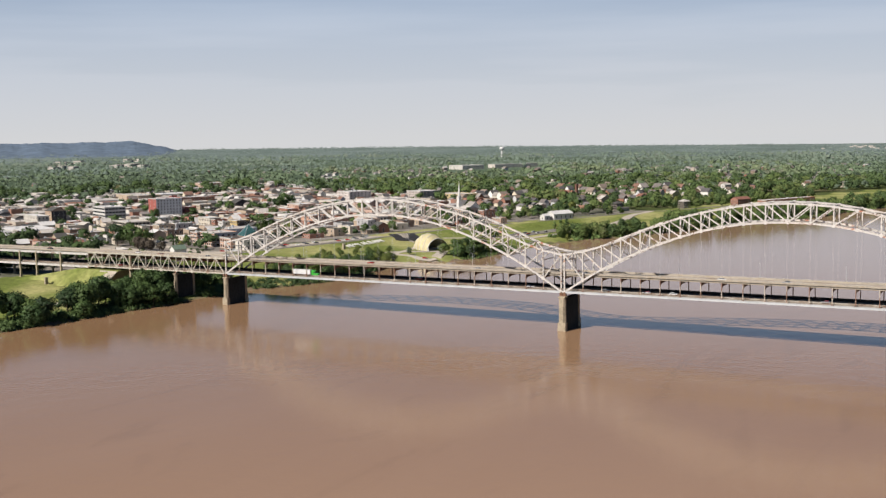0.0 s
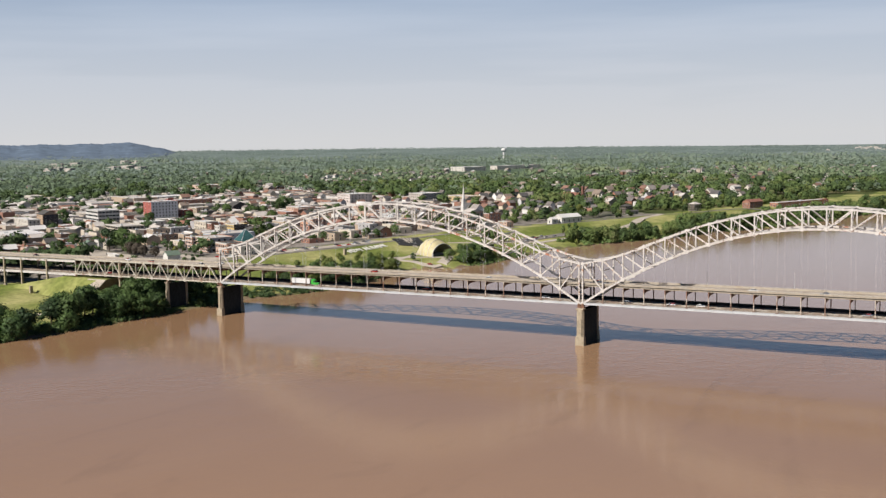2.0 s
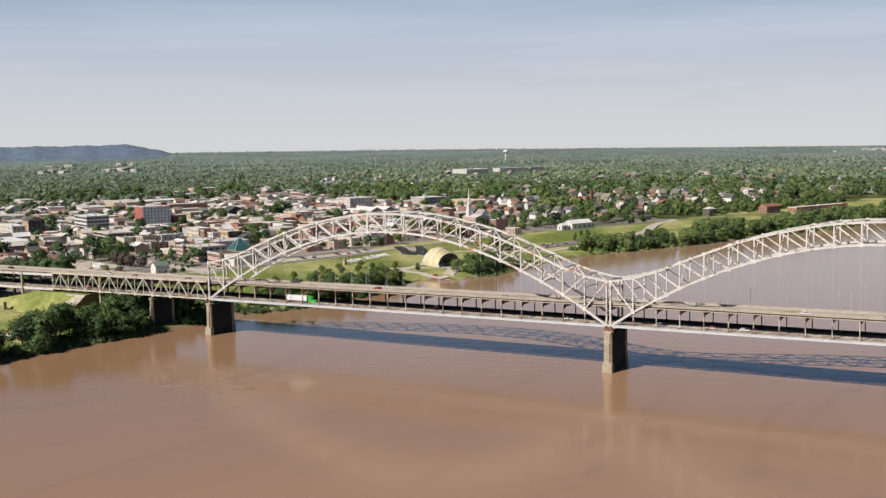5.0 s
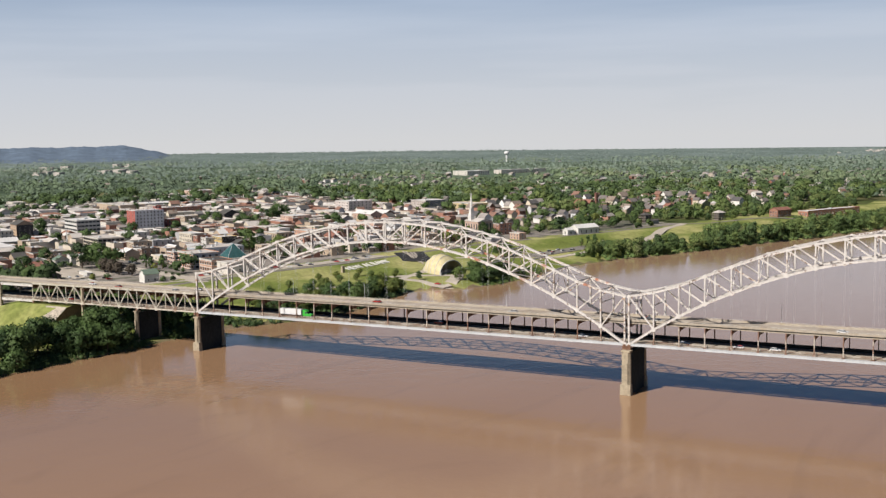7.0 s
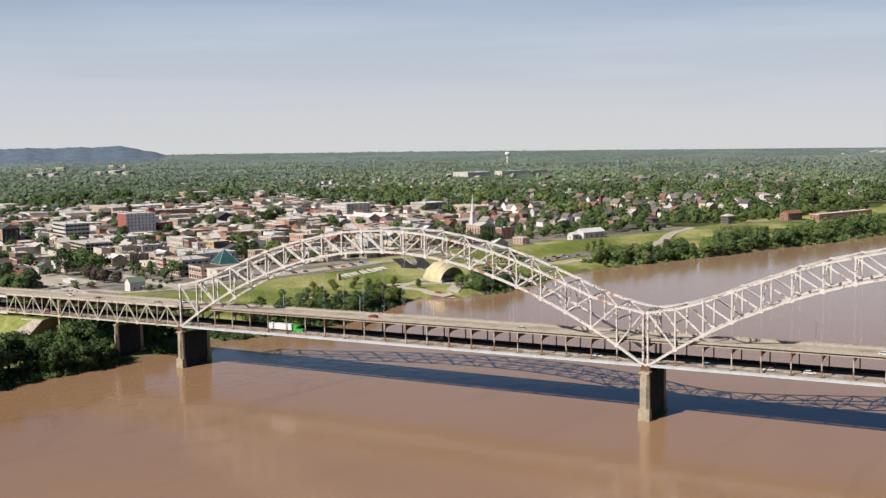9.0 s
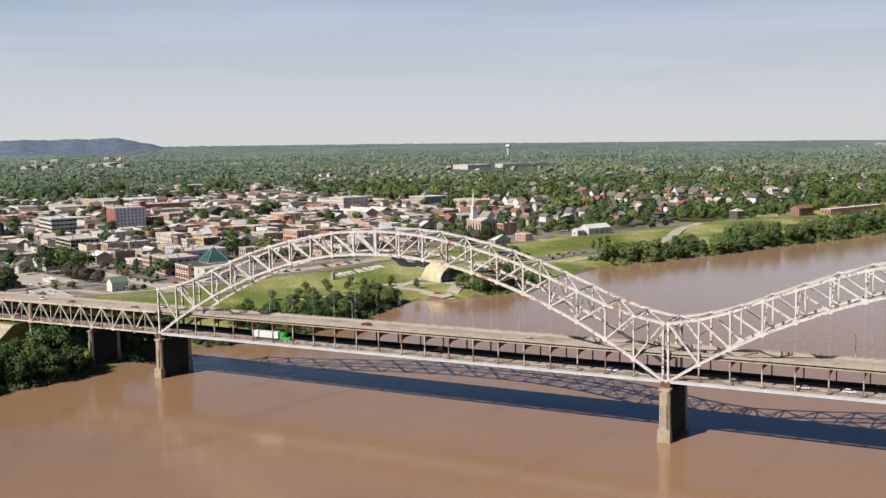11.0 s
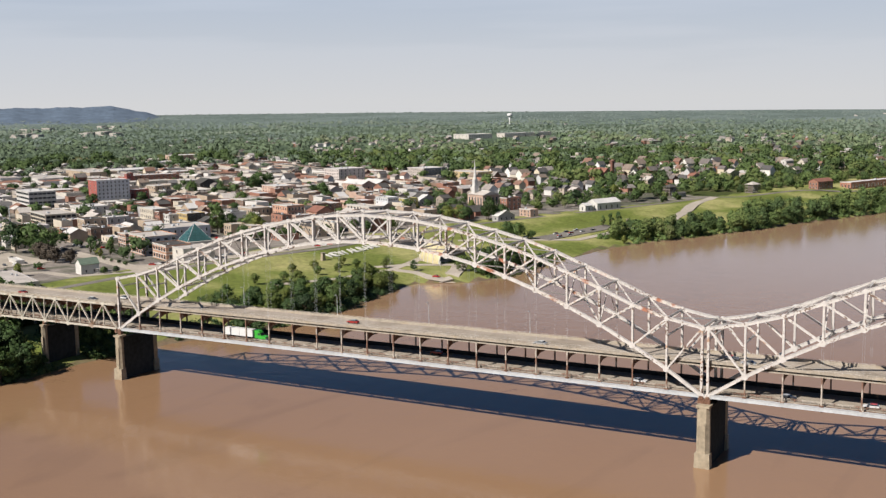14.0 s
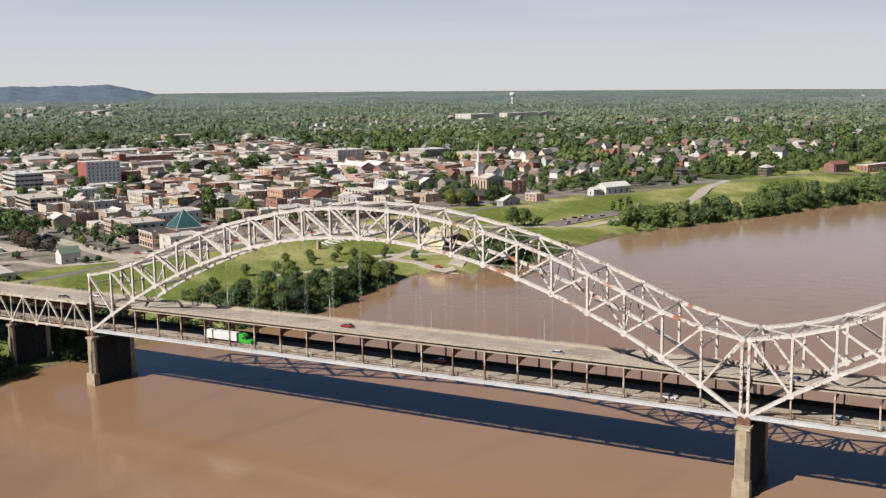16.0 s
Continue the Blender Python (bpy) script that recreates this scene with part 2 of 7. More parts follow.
STEEL_TAN = mat("dulled_cream_steel", (0.430, 0.395, 0.335), 0.6, 0.25, 0.2, 1.5, 0.05, second=(0.18, 0.12, 0.085), amount=(0.52, 0.66))
RIPRAP = mat("grey_riprap_stone", (0.33, 0.285, 0.235), 0.95, 0.45, 0.3, 1.5, 0.8, second=(0.19, 0.165, 0.14), amount=(0.48, 0.62))
ROOF_RED = mat("red_brown_tiles", (0.19, 0.088, 0.065), 0.8, 0.25, 0.2, 2.0, 0.1)
ROOF_GREEN = mat("green_metal_roof", (0.115, 0.151, 0.115), 0.5, 0.2, 0.3, 2.0, 0.05)
ROOF_MIX = mat("house_shingles", (0.144, 0.130, 0.115), 0.9, 0.25, 0.3, 2.0, 0.1, by_object=((0.122, 0.108, 0.101), (0.072, 0.068, 0.068), (0.173, 0.137, 0.112), (0.216, 0.194, 0.180), (0.17, 0.098, 0.075)))
WALL_MIX = mat("house_siding", (0.432, 0.418, 0.396), 0.8, 0.12, 0.2, 2.0, 0.05, by_object=((0.56, 0.54, 0.50), (0.46, 0.42, 0.36), (0.60, 0.585, 0.56), (0.240, 0.115, 0.08), (0.42, 0.42, 0.425), (0.50, 0.44, 0.34)))
WALL_FAR = mat("far_house_siding", (0.5, 0.5, 0.5), 0.85, 0.15, 0.2, 1.0, 0.0, by_object=((0.44, 0.41, 0.37), (0.36, 0.31, 0.26), (0.50, 0.48, 0.46), (0.24, 0.13, 0.095), (0.30, 0.27, 0.24), (0.20, 0.15, 0.12), (0.40, 0.36, 0.31)), per_island=True)
ROOF_FAR = mat("far_house_roofs", (0.2, 0.2, 0.2), 0.9, 0.15, 0.2, 1.0, 0.0, by_object=((0.19, 0.17, 0.16), (0.12, 0.115, 0.115), (0.23, 0.20, 0.17), (0.32, 0.30, 0.29), (0.15, 0.13, 0.12)), per_island=True)
ROOF_FLAT = mat("flat_shed_roofs", (0.3, 0.3, 0.3), 0.9, 0.25, 0.06, 0.5, 0.0, by_object=((0.35, 0.325, 0.30), (0.43, 0.41, 0.39), (0.29, 0.26, 0.24), (0.08, 0.075, 0.07), (0.38, 0.35, 0.325), (0.15, 0.135, 0.12), (0.40, 0.38, 0.36), (0.20, 0.11, 0.08), (0.10, 0.10, 0.105)), per_island=True, spec=0.08)
RUSTY = mat("cream_steel_with_rust", (0.40, 0.36, 0.31), 0.7, 0.3, 0.22, 2.2, 0.05, second=(0.15, 0.085, 0.06), amount=(0.43, 0.53))
CAR_PAINT = mat("car_paint", (0.360, 0.360, 0.360), 0.25, 0.05, 0.3, 2.0, 0.0, by_object=((0.518, 0.518, 0.518), (0.022, 0.022, 0.025), (0.238, 0.245, 0.259), (0.072, 0.076, 0.086), (0.274, 0.022, 0.018), (0.504, 0.504, 0.490)), spec=0.6)
RUBBER = mat("black_rubber", (0.014, 0.014, 0.014), 0.9, 0.2, 2.0, 8.0, 0.0)
CANOPY = mat("yellow_canopy_panels", (0.42, 0.365, 0.215), 0.55, 0.2, 0.2, 1.0, 0.0)
TEAL_GLASS = mat("teal_glass", (0.040, 0.095, 0.095), 0.15, 0.3, 0.15, 1.0, 0.0, spec=0.7)
LETTER = mat("white_letter_stone", (0.490, 0.475, 0.439), 0.8, 0.15, 0.3, 2.0, 0.1)

WALLS = {}


def wall(r, g, b):
    """A plastered or brick wall colour, made once."""
    key = (r, g, b)
    if key not in WALLS:
        WALLS[key] = mat("wall_finish", key, 0.85, 0.22, 0.12, 1.5, 0.1)
    return WALLS[key]


def make_water():
    m = bpy.data.materials.new("muddy_river_water")
    m.use_nodes = True
    n, l = m.node_tree.nodes, m.node_tree.links
    b = n["Principled BSDF"]
    tc = n.new("ShaderNodeTexCoord")
    big = n.new("ShaderNodeTexNoise")
    big.inputs["Scale"].default_value = 0.006
    big.inputs["Detail"].default_value = 3
    big.inputs["Distortion"].default_value = 1.2
    mp = n.new("ShaderNodeMapping")
    mp.inputs["Rotation"].default_value = (0, 0, radians(-25))
    mp.inputs["Scale"].default_value = (1.0, 0.35, 1.0)
    l.new(tc.outputs["Object"], mp.inputs["Vector"])
    l.new(mp.outputs["Vector"], big.inputs["Vector"])
    mx = n.new("ShaderNodeMix")
    mx.data_type = "RGBA"
    mx.inputs["A"].default_value = (0.190, 0.104, 0.049, 1)
    mx.inputs["B"].default_value = (0.286, 0.187, 0.123, 1)
    mr = n.new("ShaderNodeMapRange")
    mr.inputs["From Min"].default_value, mr.inputs["From Max"].default_value = 0.35, 0.65
    mr.inputs["To Min"].default_value, mr.inputs["To Max"].default_value = -0.08, 0.08
    l.new(big.outputs["Fac"], mr.inputs["Value"])
    # paler upstream and far downstream: the sky's grazing reflection painted into the water
    sep, sheen, both, span = n.new("ShaderNodeSeparateXYZ"), n.new("ShaderNodeValToRGB"), n.new("ShaderNodeMath"), n.new("ShaderNodeMapRange")
    span.inputs["From Min"].default_value, span.inputs["From Max"].default_value = -500, 500
    for k, (at, v) in enumerate(((0.0, 0.66), (0.2, 0.60), (0.37, 0.42), (0.48, 0.50), (0.92, 0.9))):
        if k > 1:
            sheen.color_ramp.elements.new(at)
        sheen.color_ramp.elements[k].position = at
        sheen.color_ramp.elements[k].color = (v, v, v, 1)
    both.operation = "MULTIPLY_ADD"
    both.inputs[1].default_value = 0.75
    both.use_clamp = True
    l.new(tc.outputs["Object"], sep.inputs["Vector"])
    l.new(sep.outputs["Y"], span.inputs["Value"])
    l.new(span.outputs["Result"], sheen.inputs["Fac"])
    l.new(mr.outputs["Result"], both.inputs[0])
    # deeper brown along the town's bank
    shore, near = n.new("ShaderNodeMapRange"), n.new("ShaderNodeMath")
    shore.inputs["From Min"].default_value, shore.inputs["From Max"].default_value = -240, 0
    shore.inputs["To Min"].default_value, shore.inputs["To Max"].default_value = -0.15, 0.0
    near.operation = "ADD"
    l.new(sep.outputs["X"], shore.inputs["Value"])
    l.new(sheen.outputs["Color"], near.inputs[0])
    l.new(shore.outputs["Result"], near.inputs[1])
    l.new(near.outputs[0], both.inputs[2])
    l.new(both.outputs[0], mx.inputs["Factor"])
    # darker swirls where the current turns up the mud
    swirl, sr, sm = n.new("ShaderNodeTexNoise"), n.new("ShaderNodeMapRange"), n.new("ShaderNodeMix")
    swirl.inputs["Scale"].default_value = 0.022
    swirl.inputs["Detail"].default_value = 5
    swirl.inputs["Distortion"].default_value = 2.2
    sr.inputs["From Min"].default_value, sr.inputs["From Max"].default_value = 0.56, 0.72
    sr.inputs["To Min"].default_value, sr.inputs["To Max"].default_value = 1.0, 0.89
    sm.data_type, sm.blend_type = "RGBA", "MULTIPLY"
    sm.inputs["Factor"].default_value = 1
    l.new(mp.outputs["Vector"], swirl.inputs["Vector"])
    l.new(swirl.outputs["Fac"], sr.inputs["Value"])
    l.new(mx.outputs["Result"], sm.inputs["A"])
    l.new(sr.outputs["Result"], sm.inputs["B"])
    l.new(sm.outputs["Result"], b.inputs["Base Color"])
    b.inputs["Roughness"].default_value = 0.12
    b.inputs["IOR"].default_value = 1.45
    wave, rip = n.new("ShaderNodeTexNoise"), n.new("ShaderNodeTexNoise")
    for node, s, d in ((wave, 0.12, 3), (rip, 0.55, 3)):
        node.inputs["Scale"].default_value = s
        node.inputs["Detail"].default_value = d
        l.new(tc.outputs["Object"], node.inputs["Vector"])
    ad = n.new("ShaderNodeMath")
    ad.operation = "MULTIPLY_ADD"
    ad.inputs[1].default_value = 0.4
    l.new(rip.outputs["Fac"], ad.inputs[0])
    l.new(wave.outputs["Fac"], ad.inputs[2])
    bp = n.new("ShaderNodeBump")
    bp.inputs["Strength"].default_value = 0.17
    bp.inputs["Distance"].default_value = 0.5
    l.new(ad.outputs[0], bp.inputs["Height"])
    l.new(bp.outputs["Normal"], b.inputs["Normal"])
    return m


WATER = make_water()


# ---- mesh helpers ----
class Shape:
    """Collects boxes, beams and polygons for one mesh."""

    def __init__(self):
        self.v, self.f, self.k = [], [], []

    def poly(self, pts, k=0):
        i = len(self.v)
        self.v += [tuple(p) for p in pts]
        self.f.append(tuple(range(i, i + len(pts))))
        self.k.append(k)
        return self

    def hexa(self, p, k=0):
        """Eight corners: four below, four above, both counter-clockwise."""
        i = len(self.v)
        self.v += [tuple(q) for q in p]
        for q in ((3, 2, 1, 0), (4, 5, 6, 7), (0, 1, 5, 4), (1, 2, 6, 5), (2, 3, 7, 6), (3, 0, 4, 7)):
            self.f.append(tuple(i + j for j in q))
            self.k.append(k)
        return self

    def box(self, x0, x1, y0, y1, z0, z1, k=0):
        return self.hexa([(x0, y0, z0), (x1, y0, z0), (x1, y1, z0), (x0, y1, z0), (x0, y0, z1), (x1, y0, z1), (x1, y1, z1), (x0, y1, z1)], k)

    def beam(self, a, b, w, h, k=0, side=0.0, rise=0.0):
        """A bar from a to b, w wide across and h deep, moved sideways and up in its own section."""
        a, b = Vector(a), Vector(b)
        d = (b - a).normalized()
        s = d.cross(Vector((0, 0, 1)))
        s = Vector((0, 1, 0)) if s.length < 1e-4 else s.normalized()
        u = s.cross(d)
        o = s * side + u * rise
        c = [o - s * w / 2 - u * h / 2, o + s * w / 2 - u * h / 2, o + s * w / 2 + u * h / 2, o - s * w / 2 + u * h / 2]
        p = [a + q for q in c] + [b + q for q in c]
        return self.hexa([p[3], p[2], p[1], p[0], p[7], p[6], p[5], p[4]], k)

    def section(self, a, b, w, h, plate=0.09, k=0):
        """A rolled section: two flange plates and a web between them."""
        self.beam(a, b, plate, h, k, side=-w / 2)
        self.beam(a, b, plate, h, k, side=w / 2)
        return self.beam(a, b, w, plate, k)

    def tube(self, pts, r, sides=6, k=0):
        """A tapering round bar through the points, r a radius for each."""
        rings = []
        for i, p in enumerate(pts):
            p = Vector(p)
            d = (Vector(pts[min(i + 1, len(pts) - 1)]) - Vector(pts[max(i - 1, 0)])).normalized()
            s = d.orthogonal().normalized()
            u = d.cross(s)
            ring = []
            for j in range(sides):
                q = p + r[i] * (math.cos(6.2832 * j / sides) * s + math.sin(6.2832 * j / sides) * u)
                ring.append(len(self.v))
                self.v.append(tuple(q))
            rings.append(ring)
        for a, b in zip(rings, rings[1:]):
            # rings follow one another closely enough for the same starting side
            off = min(range(sides), key=lambda o: sum((Vector(self.v[a[j]]) - Vector(self.v[b[(j + o) % sides]])).length for j in range(sides)))
            for j in range(sides):
                self.f.append((a[j], a[(j + 1) % sides], b[(j + 1 + off) % sides], b[(j + off) % sides]))
                self.k.append(k)
        self.f += [tuple(reversed(rings[0])), tuple(rings[-1])]
        self.k += [k, k]
        return self

    def mesh(self, name, *mats, smooth=False):
        me = bpy.data.meshes.new(name)
        me.from_pydata(self.v, [], self.f)
        for m in mats:
            me.materials.append(m)
        if len(mats) > 1:
            me.polygons.foreach_set("material_index", self.k)
        if smooth:
            me.polygons.foreach_set("use_smooth", [True] * len(self.f))
        me.update()
        return me


def part(name, shape, material, parent, label=""):
    """One mesh object under a thing or a part."""
    me = shape if isinstance(shape, bpy.types.Mesh) else shape.mesh(name, *(material if isinstance(material, tuple) else (material,)))
    ob = new(name, me)
    ob.parent = parent
    return tagged(ob, label)


def thing(name, label, category, group="", at=None):
    ob = new(name)
    ob.empty_display_size = 0.2
    if at is not None:
        ob.matrix_basis = at
    return tagged(ob, label, category, group)


def structure(name, shape, material, label=""):
    me = shape if isinstance(shape, bpy.types.Mesh) else shape.mesh(name, *(material if isinstance(material, tuple) else (material,)))
    return tagged(new(name, me), label, name.split("_")[0], kind="structure")


# ---- ground and river ----
SHORE_Y = (-1500, -400, -200, -110, -60, -20, 10, 60, 110, 150, 190, 225, 252, 262, 270, 300, 380, 450, 490, 515, 560, 590, 650, 705, 752, 850, 935, 1060, 1250, 1500, 2000, 5200)
SHORE_X = (-420, -330, -303, -291, -284, -279, -279, -270, -245, -240, -245, -249, -256, -238, -219, -207, -205, -197, -181, -165, -145, -128, -105, -80, -57, -20, 0, 40, 110, 230, 520, 2600)
SMOOTH_Y = np.arange(-1500, 5200, 20.0)
SMOOTH_X = np.convolve(np.pad(np.interp(SMOOTH_Y, SHORE_Y, SHORE_X), 4, mode="edge"), np.ones(9) / 9, mode="valid")
PROFILE_D = (-60, -12, 0, 5, 20, 50, 90, 108, 122, 136, 152, 200, 400)
PROFILE_Z = (-6, -2.5, 0.05, 1.2, 3.4, 5.2, 6.4, 6.8, 9.8, 10.2, 9.0, 8.5, 8.5)


def inland(x, y):
    """Metres from the shoreline towards the town."""
    near = np.interp(y, SHORE_Y, SHORE_X) - x
    wide = np.interp(y, SMOOTH_Y, SMOOTH_X) - x
    w = np.clip((wide - 10) / 50, 0, 1)
    return near * (1 - w) + wide * w


def height(x, y):
    """The ground's height: bank, park slope, levee, flat town, rising woods, the far southern shore."""
    x, y = np.asarray(x, float), np.asarray(y, float)
    z = np.interp(inland(x, y), PROFILE_D, PROFILE_Z)
    r = np.hypot(x - 236, y + 559)
    az = np.degrees(np.arctan2(236 - x, y + 559))
    top = np.interp(az, (-40, 0, 9, 22, 32, 40, 60, 100), (34, 40, 44, 54, 61, 65, 70, 60))
    rise = np.clip((r - 2100) / 2350, 0, 1)
    z = np.where(inland(x, y) > 60, z + (top - z) * rise ** 1.25, z)
    south = np.clip((x - (520 + 0.35 * (y + 600))) / 60, 0, 1)
    south = south * (y < 700)
    return z + south * (14 - z)


def ground_z(x, y):
    return float(height(x, y))


def make_ground():
    xs = np.unique(np.r_[np.arange(-5200, -1000, 110), np.arange(-1000, -480, 20), np.arange(-480, 60, 6), np.arange(60, 700, 30), np.arange(700, 3300, 130)])
    ys = np.unique(np.r_[np.arange(-3200, -400, 140), np.arange(-400, -180, 20), np.arange(-180, 620, 7), np.arange(620, 1100, 14), np.arange(1100, 4900, 90)])
    X, Y = np.meshgrid(xs, ys)
    Z = height(X, Y)
    nx, ny = len(xs), len(ys)
    i = np.arange(nx * ny).reshape(ny, nx)
    faces = np.stack([i[:-1, :-1], i[:-1, 1:], i[1:, 1:], i[1:, :-1]], -1).reshape(-1, 4)
    cx = (X[:-1, :-1] + X[1:, 1:]).ravel() / 2
    cy = (Y[:-1, :-1] + Y[1:, 1:]).ravel() / 2
    d = inland(cx, cy)
    jag = 6 * np.sin(cx * 0.11 + cy * 0.07) + 4 * np.sin(cy * 0.23)
    k = np.where(d < 4 + jag * 0.15, 1, 0)
    town = (d > 175) & (cy < 900 - 0.35 * (cx + 500)) & (cx > -1250) & (cy > -250)
    k = np.where(town, 2, k)
    k = np.where((d > 175) & ~town, 3, k)
    # beyond these radii the ground takes the haze-tinted colours
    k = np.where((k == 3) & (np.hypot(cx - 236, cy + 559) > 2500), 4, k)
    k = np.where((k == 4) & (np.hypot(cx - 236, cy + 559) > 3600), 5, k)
    k = np.where((cx > 400) & (cy < 700), 3, k)
    me = bpy.data.meshes.new("ground")
    me.from_pydata(np.stack([X.ravel(), Y.ravel(), Z.ravel()], -1).tolist(), [], faces.tolist())
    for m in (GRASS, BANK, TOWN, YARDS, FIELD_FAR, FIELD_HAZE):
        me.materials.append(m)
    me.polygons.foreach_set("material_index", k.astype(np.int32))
    me.polygons.foreach_set("use_smooth", np.ones(len(k), bool))
    me.update()
    return structure("ground", me, None, "grassy river bank, levee and town ground rising to wooded hills")


make_ground()
water = Shape()
water.poly([(-5000, -3200, 0), (3200, -3200, 0), (3200, 3000, 0), (-5000, 3000, 0)])
tagged(structure("water", water, WATER, "smooth brown muddy river water"), kind="structure")


# ---- the bridge ----
SPAN, PANELS, WIDE = 243.84, 22, 16.0
UP = (21.0, 23.1, 26.4, 31.0, 35.3, 39.5, 42.9, 45.6, 47.9, 49.7, 50.6, 51.0)
LOW = (0.0, 7.2, 13.6, 19.4, 24.4, 28.9, 32.7, 36.0, 38.4, 40.2, 41.2, 41.5)
GRADE = 0.004


def tie_z(x):
    return 21.75 + GRADE * x


def gusset(p, r, y_out):
    """An eight-sided joint plate on both faces of a truss node."""
    s = Shape()
    ring = [(p[0] + r * c, p[2] + r * 0.92 * q) for c, q in ((1, .4), (.45, 1), (-.45, 1), (-1, .4), (-1, -.4), (-.45, -1), (.45, -1), (1, -.4))]
    a = [(x, p[1] - y_out, z) for x, z in ring]
    b = [(x, p[1] + y_out, z) for x, z in ring]
    s.poly(a[::-1]).poly(b)
    for i in range(8):
        s.poly([a[i], a[(i + 1) % 8], b[(i + 1) % 8], b[i]])
    return s


def arch_span():
    """One tied arch: two trusses, bracing between them, hangers, deck columns and floor beams. The origin is at the left bearing."""
    root = thing("arch_span", "off-white steel tied-arch truss span with rusty double-deck floor", "bridge span", "arch spans of the river bridge",
                 pose(-SPAN, 0, tie_z(-SPAN)))
    step = (SPAN - 1.9) / PANELS
    X = [0.95 + k * step for k in range(PANELS + 1)]
    sym = lambda h, k: h[min(k, PANELS - k)]
    rnd = random.Random(4)
    for y in (0.0, WIDE):
        hi = [(X[k], y, sym(UP, k) + GRADE * X[k]) for k in range(PANELS + 1)]
        lo = [(X[k], y, sym(LOW, k) + GRADE * X[k]) for k in range(PANELS + 1)]
        tie = [(X[k], y, GRADE * X[k]) for k in range(PANELS + 1)]
        for k in range(PANELS):
            worn = STEEL_PRIMER if 14 <= k <= 20 and k % 2 == 0 else STEEL
            part("upper_chord", Shape().beam(hi[k], hi[k + 1], 0.80, 0.88).beam(hi[k], hi[k + 1], 0.98, 0.10, rise=0.46), worn, root)
            worn = STEEL_PRIMER if k in (11, 13, 15, 17) else STEEL
            part("lower_chord", Shape().beam(lo[k], lo[k + 1], 0.80, 0.95).beam(lo[k], lo[k + 1], 0.98, 0.10, rise=0.50), worn, root)
            part("tie_girder", Shape().beam(tie[k], tie[k + 1], 0.75, 1.1).beam(tie[k], tie[k + 1], 0.95, 0.1, rise=0.55).beam(tie[k], tie[k + 1], 0.95, 0.1, rise=-0.55), STEEL_GREY, root)
            a, b = (hi[k], lo[k + 1]) if k < PANELS // 2 else (lo[k], hi[k + 1])
            part("diagonal", Shape().section(a, b, 0.62, 0.55), STEEL_WORN if k > 11 or rnd.random() < 0.15 else STEEL, root)
        for k in range(PANELS + 1):
            end = k in (0, PANELS)
            w = 0.85 if end else 0.7
            base = tie[k] if end else lo[k]
            part("end_post" if end else "vertical", Shape().section(base, hi[k], w, w * 0.9), STEEL_WORN if k > 12 or end else STEEL, root)
            part("joint_plate", gusset(hi[k], 0.82, 0.48), STEEL, root)
            part("joint_plate", gusset(lo[k], 0.98, 0.50), STEEL, root)
            if not end:
                inner = y + (0.25 if y == 0 else -0.25)
                foot = (X[k], inner, tie[k][2] + 0.5)
                head = (X[k], inner, tie[k][2] + min(9.2, max(lo[k][2] - tie[k][2], 1.0)))
                part("deck_column", Shape().section(foot, head, 0.46, 0.42), RUSTY, root, "rust-stained deck column")
                part("column_shoe", Shape().box(X[k] - 0.6, X[k] + 0.6, inner - 0.45, inner + 0.45, tie[k][2] + 0.55, tie[k][2] + 1.0), STEEL_RUST, root)
                if lo[k][2] - tie[k][2] > 14:
                    s = Shape()
                    for dx in (-0.28, 0.28):
                        s.tube([(X[k] + dx, y, tie[k][2] + 11.0), (X[k] + dx, y, lo[k][2])], (0.018, 0.018), 4)
                    part("hanger", s, STEEL_GREY, root, "pair of thin wire-rope hangers")
        for k in (0, PANELS):
            part("bearing", Shape().box(X[k] - 0.9, X[k] + 0.9, y - 0.8, y + 0.8, GRADE * X[k] - 2.3, GRADE * X[k] - 0.7).box(X[k] - 0.6, X[k] + 0.6, y - 0.9, y + 0.9, GRADE * X[k] - 0.9, GRADE * X[k]), STEEL_RUST, root)
    for k in range(PANELS + 1):
        zt, zu, zl = GRADE * X[k], sym(UP, k) + GRADE * X[k], sym(LOW, k) + GRADE * X[k]
        part("top_strut", Shape().section((X[k], 0.5, zu), (X[k], WIDE - 0.5, zu), 0.5, 0.5), STEEL, root)
        if sym(LOW, k) > 17:
            part("bottom_strut", Shape().section((X[k], 0.5, zl), (X[k], WIDE - 0.5, zl), 0.45, 0.45), STEEL, root)
            s = Shape()
            s.beam((X[k], 0.6, zl + 0.6), (X[k], WIDE / 2, zu - 0.6), 0.26, 0.26)
            s.beam((X[k], WIDE - 0.6, zl + 0.6), (X[k], WIDE / 2, zu - 0.6), 0.26, 0.26)
            part("sway_brace", s, STEEL_WORN if k > 12 else STEEL, root)
        elif sym(LOW, k) < 8:
            # portal over the upper roadway
            part("portal_strut", Shape().section((X[k], 0.5, zt + 17.6), (X[k], WIDE - 0.5, zt + 17.6), 0.4, 0.4), STEEL, root)
        # floor beams of both decks, deeper towards the middle, with a knee at each column
        for zf, d in ((zt + 9.0, 1.7), (zt + 0.1, 1.2)):
            s = Shape().beam((X[k], 0.3, zf - d / 2), (X[k], WIDE - 0.3, zf - d / 2), 0.32, d)
            if zf > zt + 5 and 0 < k < PANELS:
                for y0, y1 in ((0.5, 3.4), (WIDE - 0.5, WIDE - 3.4)):
                    s.poly([(X[k] - 0.12, y0, zf - d), (X[k] - 0.12, y1, zf - d), (X[k] - 0.12, y0, zf - d - 0.9)])
